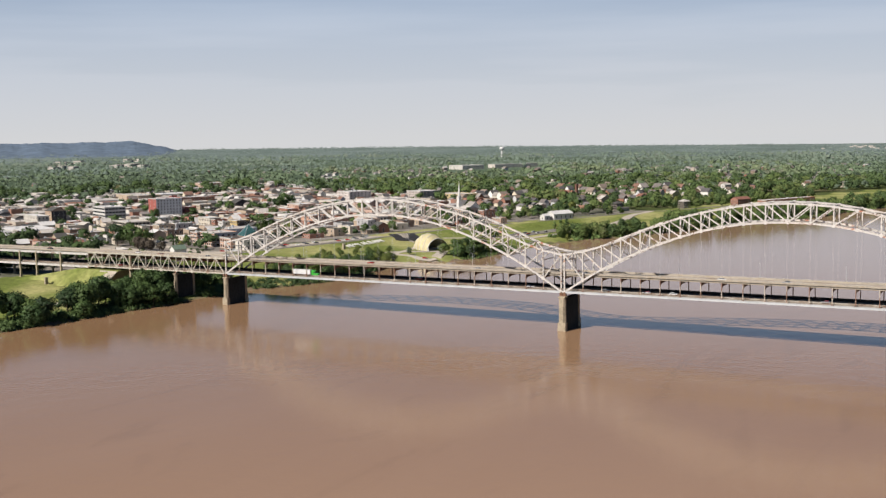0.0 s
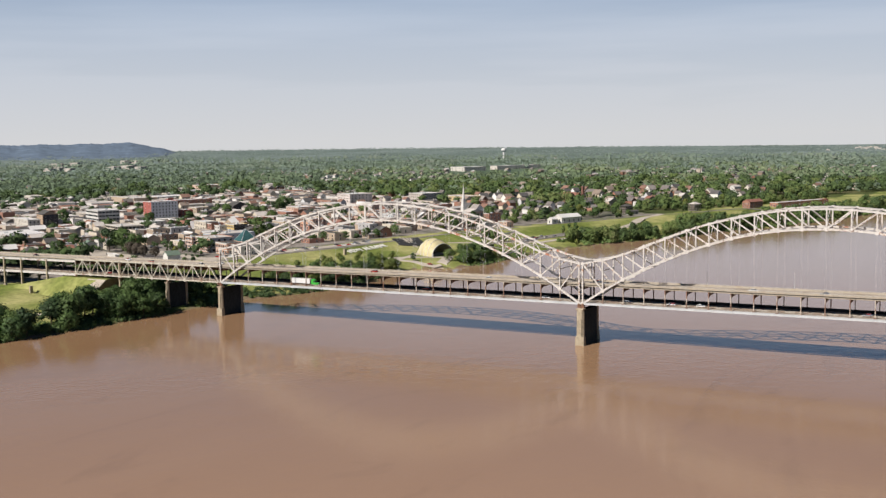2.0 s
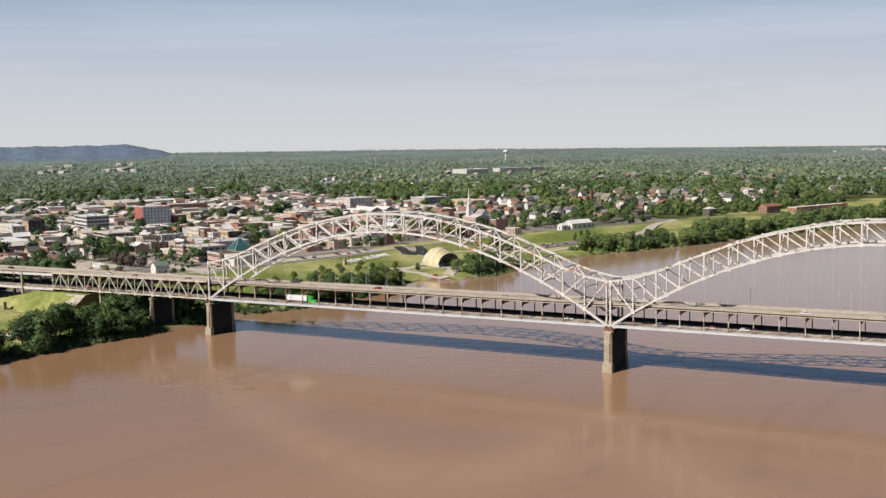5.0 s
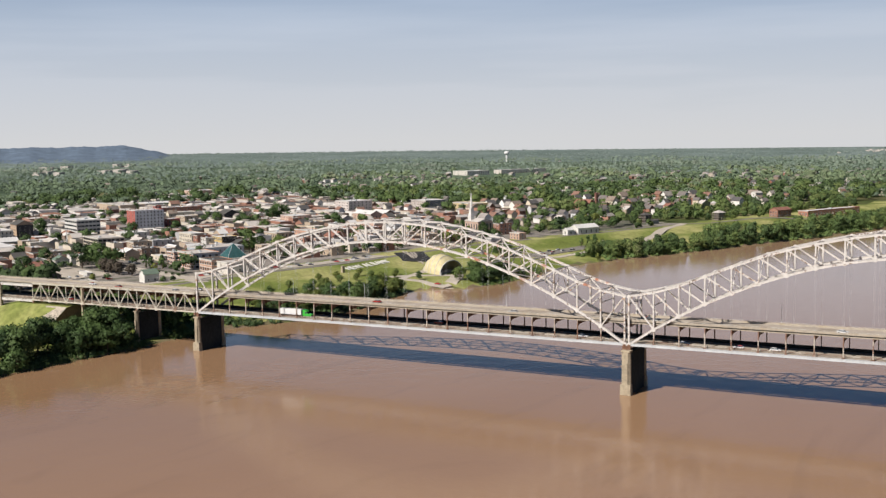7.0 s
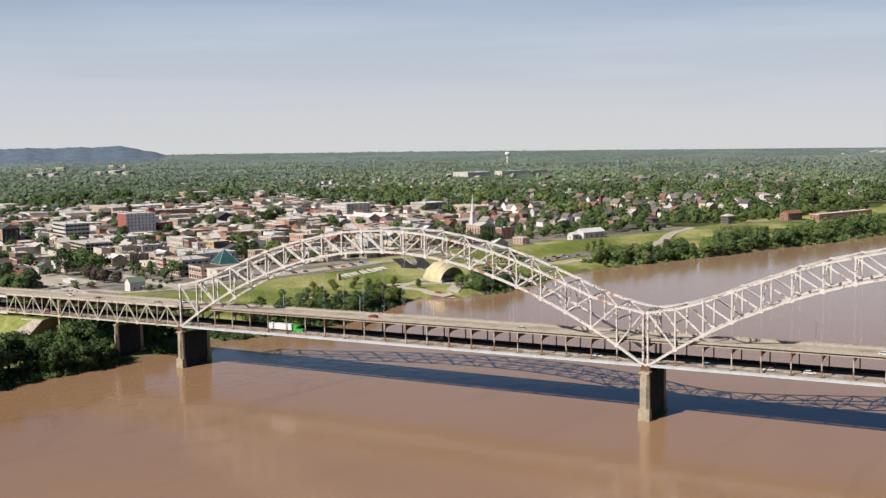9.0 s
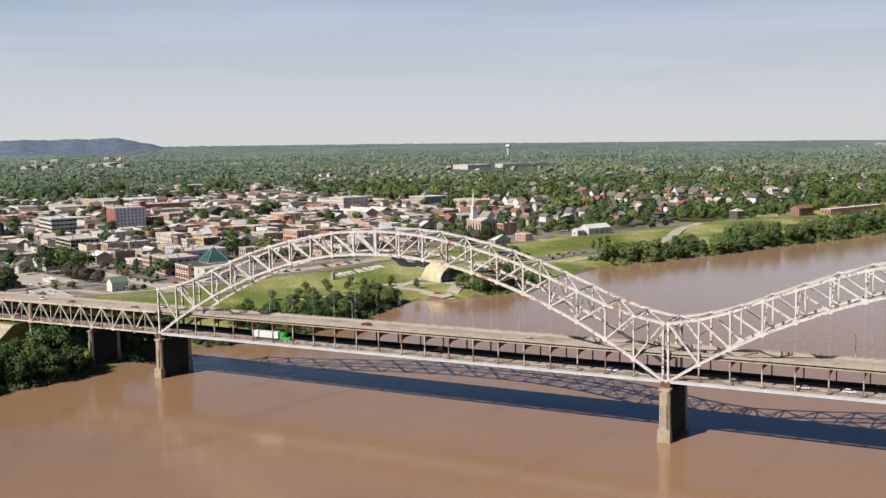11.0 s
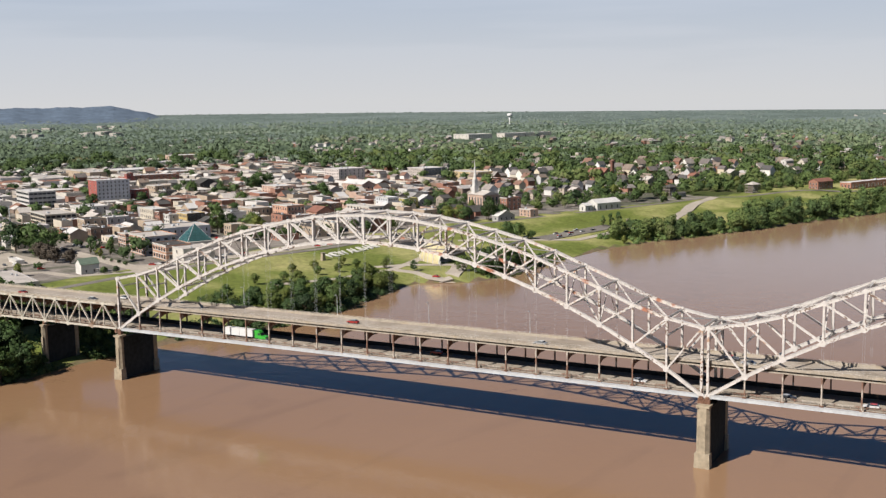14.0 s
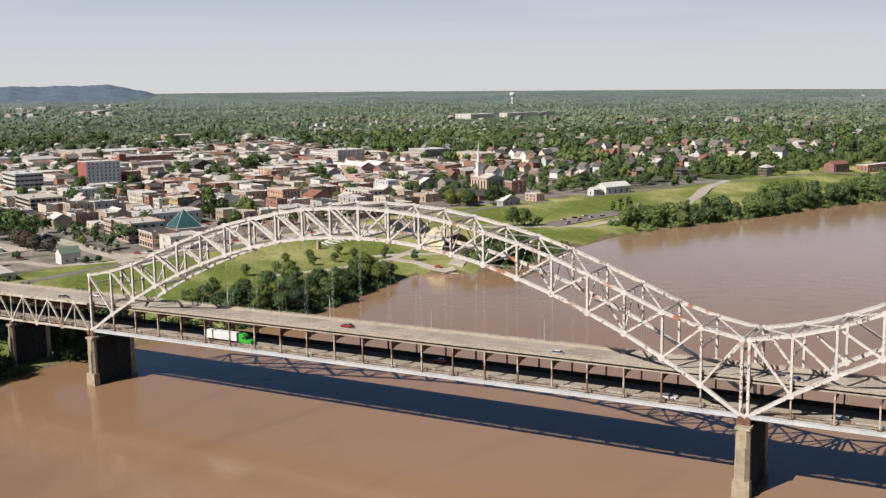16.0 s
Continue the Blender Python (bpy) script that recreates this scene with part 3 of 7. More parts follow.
                    s.poly([(X[k] + 0.12, y0, zf - d), (X[k] + 0.12, y0, zf - d - 0.9), (X[k] + 0.12, y1, zf - d)])
            part("floor_beam", s, STEEL_RUST, root)
    for k in range(PANELS):
        a, b = sym(UP, k) + GRADE * X[k], sym(UP, k + 1) + GRADE * X[k + 1]
        flip = k % 2
        p, q = (X[k], 0.6 if flip else WIDE - 0.6, a), (X[k + 1], WIDE - 0.6 if flip else 0.6, b)
        part("top_lateral", Shape().section(p, q, 0.35, 0.4), STEEL, root)
        p, q = (X[k], WIDE - 0.6 if flip else 0.6, a), (X[k + 1], 0.6 if flip else WIDE - 0.6, b)
        part("top_lateral", Shape().section(p, q, 0.26, 0.3), STEEL, root)
        if 3 <= k < PANELS - 3:
            a, b = sym(LOW, k) + GRADE * X[k], sym(LOW, k + 1) + GRADE * X[k + 1]
            part("bottom_lateral", Shape().section((X[k], 0.6 if flip else WIDE - 0.6, a), (X[k + 1], WIDE - 0.6 if flip else 0.6, b), 0.32, 0.36), STEEL, root)
    return root


left_arch = arch_span()
copy_thing(left_arch, pose(0, 0, tie_z(0)))


def approach_span():
    """The trusses between the two decks next to the arch, with verticals in every half panel."""
    root = thing("truss_span", "cream-painted steel warren truss span carrying two road decks", "bridge span", "approach truss spans", pose(-372, 0, tie_z(-372)))
    n, length = 9, 372 - SPAN - 1.0
    step = length / n
    top = 9.9
    for y in (0.0, WIDE):
        for k in range(n):
            x0, xm, x1 = k * step, (k + 0.5) * step, (k + 1) * step
            part("bottom_chord", Shape().beam((x0, y, GRADE * x0), (x1, y, GRADE * x1), 0.6, 0.75), STEEL_TAN, root)
            part("top_chord", Shape().beam((x0, y, top + GRADE * x0), (x1, y, top + GRADE * x1), 0.6, 0.7), STEEL_TAN, root)
            part("diagonal", Shape().section((x0, y, GRADE * x0), (xm, y, top + GRADE * xm), 0.5, 0.5), STEEL_TAN, root)
            part("diagonal", Shape().section((xm, y, top + GRADE * xm), (x1, y, GRADE * x1), 0.5, 0.5), STEEL_TAN, root)
            part("vertical", Shape().section((xm, y, GRADE * xm), (xm, y, top + GRADE * xm), 0.32, 0.35), STEEL_TAN, root)
            part("vertical", Shape().section((x0, y, GRADE * x0), (x0, y, top + GRADE * x0), 0.32, 0.35), STEEL_TAN, root)
            part("joint_plate", gusset((x0, y, GRADE * x0), 0.95, 0.36), STEEL_TAN, root)
            part("joint_plate", gusset((xm, y, top + GRADE * xm), 0.85, 0.36), STEEL_TAN, root)
    for k in range(2 * n + 1):
        x = k * step / 2
        for zf, d in ((9.1, 2.4), (0.2, 1.0)):
            part("floor_beam", Shape().beam((x, 0.5, zf - d / 2 + GRADE * x), (x, WIDE - 0.5, zf - d / 2 + GRADE * x), 0.3, d), STEEL_RUST, root)
    for x in (0.4, 372 - 331, 372 - 288, length - 0.3):
        for y in (0.0, WIDE):
            part("bearing", Shape().box(x - 0.5, x + 0.5, y - 0.5, y + 0.5, -1.8 + GRADE * x, -0.3 + GRADE * x), STEEL_RUST, root)
    return root


approach = approach_span()
copy_thing(approach, pose(SPAN + 0.8, 0, tie_z(SPAN)))


def deck(upper):
    """A road deck with its slabs, side walls or rails, and lane lines, from the viaduct over both arches."""
    rise = 9.95 if upper else 0.75
    root = thing("upper_road_deck" if upper else "lower_road_deck", "worn pale concrete upper road deck with stained parapets" if upper else "shaded concrete lower road deck with low steel railings", "road deck")
    y0, y1 = (0.75, WIDE - 0.75) if upper else (2.1, WIDE - 0.9)
    x = -640.0
    step = SPAN / PANELS * 2
    while x < 470:
        xe = x + step - 0.04
        za, zb = tie_z(x) + rise, tie_z(xe) + rise
        part("slab", Shape().hexa([(x, y0, za - 0.45), (xe, y0, zb - 0.45), (xe, y1, zb - 0.45), (x, y1, za - 0.45), (x, y0, za), (xe, y0, zb), (xe, y1, zb), (x, y1, za)]), DECK if upper else DECK_LOW, root)
        for y, s in ((y0, 1), (y1, -1)):
            if upper:
                p = Shape()
                p.hexa([(x, min(y, y + s * 0.42), za - 0.9), (xe, min(y, y + s * 0.42), zb - 0.9), (xe, max(y, y + s * 0.42), zb - 0.9), (x, max(y, y + s * 0.42), za - 0.9),
                        (x, min(y, y + s * 0.30), za + 0.85), (xe, min(y, y + s * 0.30), zb + 0.85), (xe, max(y, y + s * 0.30), zb + 0.85), (x, max(y, y + s * 0.30), za + 0.85)])
                part("parapet", p, PARAPET, root, "stained concrete parapet")
                r = Shape().beam((x, y + s * 0.2, za + 1.15), (xe, y + s * 0.2, zb + 1.15), 0.06, 0.07)
                for j in range(10):
                    px = x + (j + 0.5) * step / 10
                    r.box(px - 0.09, px + 0.09, y + s * 0.2 - 0.07, y + s * 0.2 + 0.07, tie_z(px) + rise + 0.8, tie_z(px) + rise + 1.14)
                part("rail", r, STEEL_TAN, root)
            else:
                r = Shape().beam((x, y, za + 0.75), (xe, y, zb + 0.75), 0.12, 0.16).beam((x, y, za + 0.42), (xe, y, zb + 0.42), 0.08, 0.12)
                for j in range(10):
                    px = x + (j + 0.5) * step / 10
                    r.box(px - 0.08, px + 0.08, y - 0.08, y + 0.08, tie_z(px) + rise - 0.1, tie_z(px) + rise + 0.8)
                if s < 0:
                    # the far side carries a closed steel barrier, painted near-black for shade
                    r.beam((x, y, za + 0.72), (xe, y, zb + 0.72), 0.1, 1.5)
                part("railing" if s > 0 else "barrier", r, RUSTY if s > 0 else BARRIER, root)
        g = Shape()
        for y in (3.0, 6.3, 9.7, 13.0):
            g.beam((x, y, za - 0.85), (xe, y, zb - 0.85), 0.3, 0.8)
        part("stringer", g, STEEL_RUST, root)
        l = Shape()
        if not upper:
            # bracing between the deck edge and the tie, and a pipe along it
            b = Shape().beam((x, 1.3, za - 0.3), (xe, 1.3, zb - 0.3), 0.14, 0.14)
            for j in range(12):
                px, qx = x + j * step / 12, x + (j + 1) * step / 12 - 0.05
                b.beam((px, 0.5 if j % 2 else 2.05, tie_z(px) + rise - 0.35), (qx, 2.05 if j % 2 else 0.5, tie_z(qx) + rise - 0.35), 0.14, 0.14)
            part("edge_bracing", b, STEEL_RUST, root, "rusty lattice bracing beside the tie")
            x += step
            continue
        lx, ly = x + 1.0, x + step - 1.0
        l.hexa([(lx, 7.92, tie_z(lx) + rise + 0.004), (ly, 7.92, tie_z(ly) + rise + 0.004), (ly, 8.08, tie_z(ly) + rise + 0.004), (lx, 8.08, tie_z(lx) + rise + 0.004),
                (lx, 7.92, tie_z(lx) + rise + 0.012), (ly, 7.92, tie_z(ly) + rise + 0.012), (ly, 8.08, tie_z(ly) + rise + 0.012), (lx, 8.08, tie_z(lx) + rise + 0.012)])
        part("lane_marking", l, TRIM, root)
        x += step
    return root


deck(True)
deck(False)


def pier(x, top, bottom, y0, y1, w, label, base=4.6):
    """A concrete river pier: two end shafts with angled noses, a recessed wall between them, a cap and a wider foot."""
    root = thing("bridge_pier", label, "bridge pier", "river piers of the bridge", pose(x, 0, bottom))
    h = top - bottom
    for ya, yb in ((y0, y0 + 2.0), (y1 - 2.0, y1)):
        s = Shape()
        m = 0.35
        lowr = [(-w / 2, ya + 0.9), (-w / 2 + 0.9, ya), (w / 2 - 0.9, ya), (w / 2, ya + 0.9), (w / 2, yb), (-w / 2, yb)]
        topr = [(a * (1 - m / w * 2 * 0.5), b) for a, b in lowr]
        s.poly([(a, b, h) for a, b in topr])
        for i in range(6):
            j = (i + 1) % 6
            s.poly([(*lowr[i], 0), (*lowr[j], 0), (*topr[j], h), (*topr[i], h)])
        part("shaft", s, CONCRETE, root)
        # raised pilaster strip up to a step below the cap
        part("pilaster", Shape().box(-w * 0.20, w * 0.24, ya - 0.22 if ya == y0 else yb - 0.1, ya + 0.2 if ya == y0 else yb + 0.22, base, h - 4.6), CONCRETE, root)
        part("footing", Shape().hexa([(-w / 2 - 0.4, ya - 0.5, -2.5), (w / 2 + 0.4, ya - 0.5, -2.5), (w / 2 + 0.4, yb + 0.5, -2.5), (-w / 2 - 0.4, yb + 0.5, -2.5),
                                      (-w / 2 - 0.2, ya - 0.3, base), (w / 2 + 0.2, ya - 0.3, base), (w / 2 + 0.2, yb + 0.3, base), (-w / 2 - 0.2, yb + 0.3, base)]), CONCRETE, root)
    # the wall's dark colour paints in the shade between the shafts
    part("wall", Shape().box(-w / 2 + 0.45, w / 2 - 0.45, y0 + 1.9, y1 - 1.9, -2.5, h - 0.4), CONCRETE_SHADE, root, "recessed wall painted dark for shade")
    for ya, yb in ((y0 - 0.1, y0 + 3.6), (y1 - 3.6, y1 + 0.1)):
        part("cap", Shape().box(-w / 2 + 0.05, w / 2 - 0.05, ya, yb, h, h + 0.7), CONCRETE, root)
    return root


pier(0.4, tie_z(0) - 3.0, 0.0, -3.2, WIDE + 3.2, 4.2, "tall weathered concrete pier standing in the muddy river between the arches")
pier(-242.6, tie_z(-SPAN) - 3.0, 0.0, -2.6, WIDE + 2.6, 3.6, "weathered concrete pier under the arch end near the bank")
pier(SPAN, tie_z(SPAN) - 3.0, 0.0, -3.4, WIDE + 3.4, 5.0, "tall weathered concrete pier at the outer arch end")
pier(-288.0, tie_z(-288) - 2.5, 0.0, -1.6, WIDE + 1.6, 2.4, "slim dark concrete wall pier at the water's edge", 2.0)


def bent(x):
    """Two steel columns with a cross beam that carry both viaduct decks."""
    z = ground_z(x, 8) - 0.5
    root = thing("viaduct_bent", "grey-brown steel column bent carrying two road decks over the grass", "bridge support", "viaduct bents", pose(x, 0, z))
    t = tie_z(x) - z
    for y in (0.6, WIDE - 0.6):
        part("column", Shape().section((0, y, 0), (0, y, t + 9.0), 1.3, 1.1, 0.18), CONCRETE, root)
        part("footing", Shape().box(-1.2, 1.2, y - 1.1, y + 1.1, -0.5, 1.0), CONCRETE, root)
        part("knee", Shape().poly([(0.05, y, t + 9), (3.0, y, t + 9), (0.05, y, t + 6.8)]).poly([(0.05, y + 0.1, t + 9), (0.05, y + 0.1, t + 6.8), (3.0, y + 0.1, t + 9)]), STEEL_RUST, root)
    for zf in (t - 0.6, t + 8.4):
        part("cross_beam", Shape().beam((0, 0.3, zf), (0, WIDE - 0.3, zf), 0.7, 1.3), STEEL_RUST, root)
    return root


for bx in (-331, -401, -427, -445, -470, -500, -532, -566, -600, -630):
    bent(bx)
for bx in (330, 374, 410, 450, 485):
    bent(bx)


def abutment_mound():
    """Stone-faced earth under the landward end of the truss span."""
    s = Shape()
    lo = [(-440, -20), (-347, -14), (-335, 26), (-440, 34)]
    hi = [(-384, -1.5), (-341, -1.5), (-341, 17.5), (-384, 17.5)]
    top = tie_z(-372) - 2.2
    s.hexa([(x, y, ground_z(x, y) - 1.0) for x, y in lo] + [(x, y, top) for x, y in hi])
    s.k[3] = 2
    # an apron of loose stone on the corner below the truss
    at = lambda q, h: (lambda a, b: (a[0] + (b[0] - a[0]) * h, a[1] + (b[1] - a[1]) * h - 0.4, a[2] + (b[2] - a[2]) * h + 0.25))(
        tuple(s.v[0][i] + (s.v[1][i] - s.v[0][i]) * q for i in range(3)), tuple(s.v[4][i] + (s.v[5][i] - s.v[4][i]) * q for i in range(3)))
    s.poly([at(0.88, 0.35), at(1.0, 0.10), at(1.0, 0.97), at(0.62, 0.97)], 1)
    tagged(structure("embankment", s, (GRASS, RIPRAP, BANK), "stone-faced earth bank under the bridge end"), category="embankment")


abutment_mound()


def viaduct_girder(rise):
    root = thing("viaduct_girder", "pale steel plate girders along the viaduct edge", "bridge girder", "viaduct girders")
    for y in (0.7, WIDE - 0.7):
        for a, b in ((-640, -373), (374, 490)):
            part("girder", Shape().beam((a, y, tie_z(a) + rise), (b, y, tie_z(b) + rise), 0.35, 1.5).beam((a, y, tie_z(a) + rise), (b, y, tie_z(b) + rise), 0.7, 0.1, rise=0.76).beam((a, y, tie_z(a) + rise), (b, y, tie_z(b) + rise), 0.7, 0.1, rise=-0.76), STEEL, root)
    return root


viaduct_girder(8.7)
viaduct_girder(-0.5)


def lamp_post():
    root = thing("lamp_post", "slender pale steel road lamp on the bridge parapet", "lamp post", "lamp posts along the upper deck", pose(-145, WIDE - 0.6, tie_z(-145) + 9.95))
    part("pole", Shape().tube([(0, 0, -0.3), (0, 0, 4), (0, 0, 7.6), (0, -0.3, 8.4), (0, -0.9, 8.7)], (0.13, 0.11, 0.09, 0.08, 0.06), 6), STEEL_GREY, root)
    part("base_plate", Shape().box(-0.25, 0.25, -0.2, 0.2, 0.84, 1.05), STEEL_GREY, root)
    part("lamp_head", Shape().hexa([(-0.14, -1.6, 8.62), (0.14, -1.6, 8.62), (0.18, -0.8, 8.60), (-0.18, -0.8, 8.60), (-0.08, -1.55, 8.78), (0.08, -1.55, 8.78), (0.12, -0.85, 8.82), (-0.12, -0.85, 8.82)]), STEEL_GREY, root)
    return root


post = lamp_post()
for lx in (-190, -105, -65, 20, 62, 105, 148, 190):
    copy_thing(post, pose(lx, WIDE - 0.6, tie_z(lx) + 9.95))


# ---- vehicles ----
def car(kind="car"):
    root = thing("car", "small passenger car driving on the road deck", "car", "cars")
    s = Shape()
    prof = [(-2.2, 0.35), (2.2, 0.35), (2.25, 0.75), (1.2, 0.95), (-2.1, 1.0), (-2.25, 0.8)]
    for y0, y1 in ((-0.88, 0.88),):
        s.poly([(x, y0, z) for x, z in prof]).poly([(x, y1, z) for x, z in prof][::-1])
        for i in range(6):
            j = (i + 1) % 6
            s.poly([(prof[j][0], y0, prof[j][1]), (prof[i][0], y0, prof[i][1]), (prof[i][0], y1, prof[i][1]), (prof[j][0], y1, prof[j][1])])
    part("body", s, CAR_PAINT, root)
    back = -2.0 if kind == "van" else -1.7
    part("window_band", Shape().hexa([(back, -0.8, 0.98), (1.15, -0.8, 0.95), (1.15, 0.8, 0.95), (back, 0.8, 0.98), (back + 0.45, -0.66, 1.36), (0.35, -0.66, 1.36), (0.35, 0.66, 1.36), (back + 0.45, 0.66, 1.36)]), GLASS, root)
    part("roof", Shape().hexa([(back + 0.4, -0.68, 1.36), (0.38, -0.68, 1.36), (0.38, 0.68, 1.36), (back + 0.4, 0.68, 1.36), (back + 0.6, -0.6, 1.46), (0.2, -0.6, 1.46), (0.2, 0.6, 1.46), (back + 0.6, 0.6, 1.46)]), CAR_PAINT, root)
    for x in (-1.35, 1.4):
        for y in (-0.8, 0.8):
            part("wheel", Shape().tube([(x, y - 0.11, 0.33), (x, y + 0.11, 0.33)], (0.33, 0.33), 10), RUBBER, root)
    return root


def lorry():
    root = thing("lorry", "green lorry with a white box trailer on the lower deck", "lorry")
    white = mat("white_trailer_sheet", (0.518, 0.518, 0.518), 0.4, 0.06, 0.2, 2.0, 0.02)
    green = mat("bright_green_cab_paint", (0.036, 0.302, 0.036), 0.3, 0.05, 0.4, 2.0, 0.0, spec=0.6)
    s = Shape().box(-13.6, -6.6, -1.28, 1.28, 1.15, 4.0)
    s.box(-6.5, 0.0, -1.28, 1.28, 1.15, 4.0)
    part("trailer_box", s, white, root, "white box trailer in two sections")
    part("chassis", Shape().box(-13.4, 4.6, -0.5, 0.5, 0.75, 1.14), STEEL_RUST, root)
    cab = Shape()
    pr = [(0.7, 0.7), (5.9, 0.7), (5.95, 1.7), (3.9, 1.95), (3.3, 3.0), (2.7, 3.7), (0.8, 3.9)]
    cab.poly([(x, -1.15, z) for x, z in pr]).poly([(x, 1.15, z) for x, z in pr][::-1])
    for i in range(7):
        j = (i + 1) % 7
        cab.poly([(pr[j][0], -1.15, pr[j][1]), (pr[i][0], -1.15, pr[i][1]), (pr[i][0], 1.15, pr[i][1]), (pr[j][0], 1.15, pr[j][1])])
    part("cab", cab, green, root)
    part("windscreen", Shape().hexa([(3.9, -1.0, 2.0), (3.98, -1.0, 2.02), (3.98, 1.0, 2.02), (3.9, 1.0, 2.0), (3.33, -1.0, 2.98), (3.41, -1.0, 3.0), (3.41, 1.0, 3.0), (3.33, 1.0, 2.98)]), GLASS, root)
    part("side_window", Shape().box(2.3, 3.4, -1.19, -1.14, 2.1, 2.9), GLASS, root)
    part("bumper", Shape().box(5.95, 6.1, -1.1, 1.1, 0.5, 0.95), TRIM, root)
    for x in (-12.6, -11.3, 0.9, 2.1, 5.0):
        for y in (-1.0, 1.0):
            part("wheel", Shape().tube([(x, y - 0.17, 0.5), (x, y + 0.17, 0.5)], (0.5, 0.5), 12), RUBBER, root)
    return root


first_car, van = car(), car("van")
lorry().matrix_basis = pose(-176, 4.2, tie_z(-176) + 0.76)


def on_deck(ob, x, y, upper, turn, done=[]):
    """Cars keep to the lanes of the two decks."""
    m = pose(x, y, tie_z(x) + (9.96 if upper else 0.76), 0, 0, turn)
    if ob in done:
        copy_thing(ob, m)
    else:
        ob.matrix_basis = m
        done.append(ob)


for cx, cy, cu, ct in ((-262, 4.0, 1, 0), (-252, 11.4, 1, 180), (-133, 8.0, 1, 180), (-56, 3.6, 1, 180), (6, 8.4, 1, 0), (12, 4.0, 1, 180), (88, 4.2, 1, 0), (121, 4.0, 1, 180), (-330, 8.0, 1, 0), (-305, 3.8, 1, 180), (-420, 8, 1, 0)):
    on_deck(first_car, cx, cy, cu, ct)
for cx, cy, cu, ct in ((-100, 11.8, 0, 180), (-22, 4.4, 0, 0), (24, 4.2, 0, 0), (47, 4.3, 0, 180), (62, 4.6, 0, 0), (140, 4.2, 0, 180), (-345, 4.4, 0, 0)):
    on_deck(van, cx, cy, cu, ct)
for px, py, pr in ((-240, 455, 70), (-243, 462, 70), (-238, 470, 70), (-241, 480, 70), (-236, 492, 70), (-232, 505, 70), (-250, 470, 250), (-247, 484, 250), (-244, 498, 250), (-262, 440, 60)):
    copy_thing(first_car if int(px + py) % 2 else van, pose(px, py, ground_z(px, py) + 0.12, 0, 0, pr))

red_car = car()
for ob in red_car.children:
    if ob.name.startswith(("body", "roof")):
        ob.data.materials[0] = mat("bright_red_car_paint", (0.33, 0.022, 0.020), 0.25, 0.05, 0.3, 2.0, 0.0, spec=0.6)
tagged(red_car, "bright red car parked on the pale loop drive", "car")
red_car.matrix_basis = pose(-243, 265, ground_z(-243, 265) + 0.3, 0, 0, 10)

# ---- buildings ----
GRID = -25.0
U2, V2 = Vector((math.cos(radians(GRID)), math.sin(radians(GRID)))), Vector((-math.sin(radians(GRID)), math.cos(radians(GRID))))
TAKEN = []
WINDOW_MESHES = {}


def window_mesh(w, h):
    """A window facing -y at the origin: sill and frame stand proud, the pane lies between."""
    key = (round(w, 1), round(h, 1))
    if key not in WINDOW_MESHES:
        w, h = key
        s = Shape()
        ring = lambda e, d: [(-w / 2 - e, d, -e), (w / 2 + e, d, -e), (w / 2 + e, d, h + e), (-w / 2 - e, d, h + e)]
        loops = [ring(0.12, 0.04), ring(0.12, -0.10), ring(0.0, -0.10), ring(0.0, -0.02)]
        s.v = [p for l in loops for p in l]
        for i in range(3):
            for j in range(4):
                s.f.append((4 * i + j, 4 * i + (j + 1) % 4, 4 * i + 4 + (j + 1) % 4, 4 * i + 4 + j))
                s.k.append(1)
        s.f.append((12, 13, 14, 15))
        s.k.append(0)
        WINDOW_MESHES[key] = s.mesh("window", GLASS, TRIM)
    return WINDOW_MESHES[key]


def windows(root, parent, length, h, face, cols, rows, ww, wh, first=1.0, gap=0.0):
    """Rows of windows on one face. face 0 looks along -v over the given length, face 1 along +u."""
    storey = h / rows
    for r in range(rows):
        for c in range(cols):
            t = (c + 0.5) / cols * (length - 1.2) + 0.6
            ob = new("window", window_mesh(ww, min(wh, storey * 0.75)))
            ob.parent = parent
            z = r * storey + min(first, storey * 0.25)
            ob.matrix_basis = pose(-length + t, 0, z) if face == 0 else pose(0.05, t, z, 0, 0, 90)


def gable_body(s, a, b, h, sink, gable):
    """Walls with their gable triangles, one closed body."""
    if gable == 1:
        ends = [[(x, 0, -sink), (x, b, -sink), (x, b, h), (x, b / 2, h + b * 0.24), (x, 0, h)] for x in (-a, 0)]
    else:
        ends = [[(-a, y, -sink), (0, y, -sink), (0, y, h), (-a / 2, y, h + a * 0.24), (-a, y, h)] for y in (b, 0)]
    s.v = ends[0] + ends[1]
    s.f = [(4, 3, 2, 1, 0), (5, 6, 7, 8, 9)] + [(i, (i + 1) % 5, 5 + (i + 1) % 5, 5 + i) for i in range(5)]
    s.k = [0] * 7


def parapet_body(s, a, b, h, sink):
    """Walls that rise past the roof in a parapet, one connected shell."""
    ring = lambda e, z: [(-a + e, e, z), (-e, e, z), (-e, b - e, z), (-a + e, b - e, z)]
    loops = [ring(0, -sink), ring(0, h), ring(0.35, h), ring(0.35, h - 0.7)]
    s.v = [p for l in loops for p in l]
    for i in range(3):
        for j in range(4):
            s.f.append((4 * i + j, 4 * i + (j + 1) % 4, 4 * i + 4 + (j + 1) % 4, 4 * i + 4 + j))
            s.k.append(0)


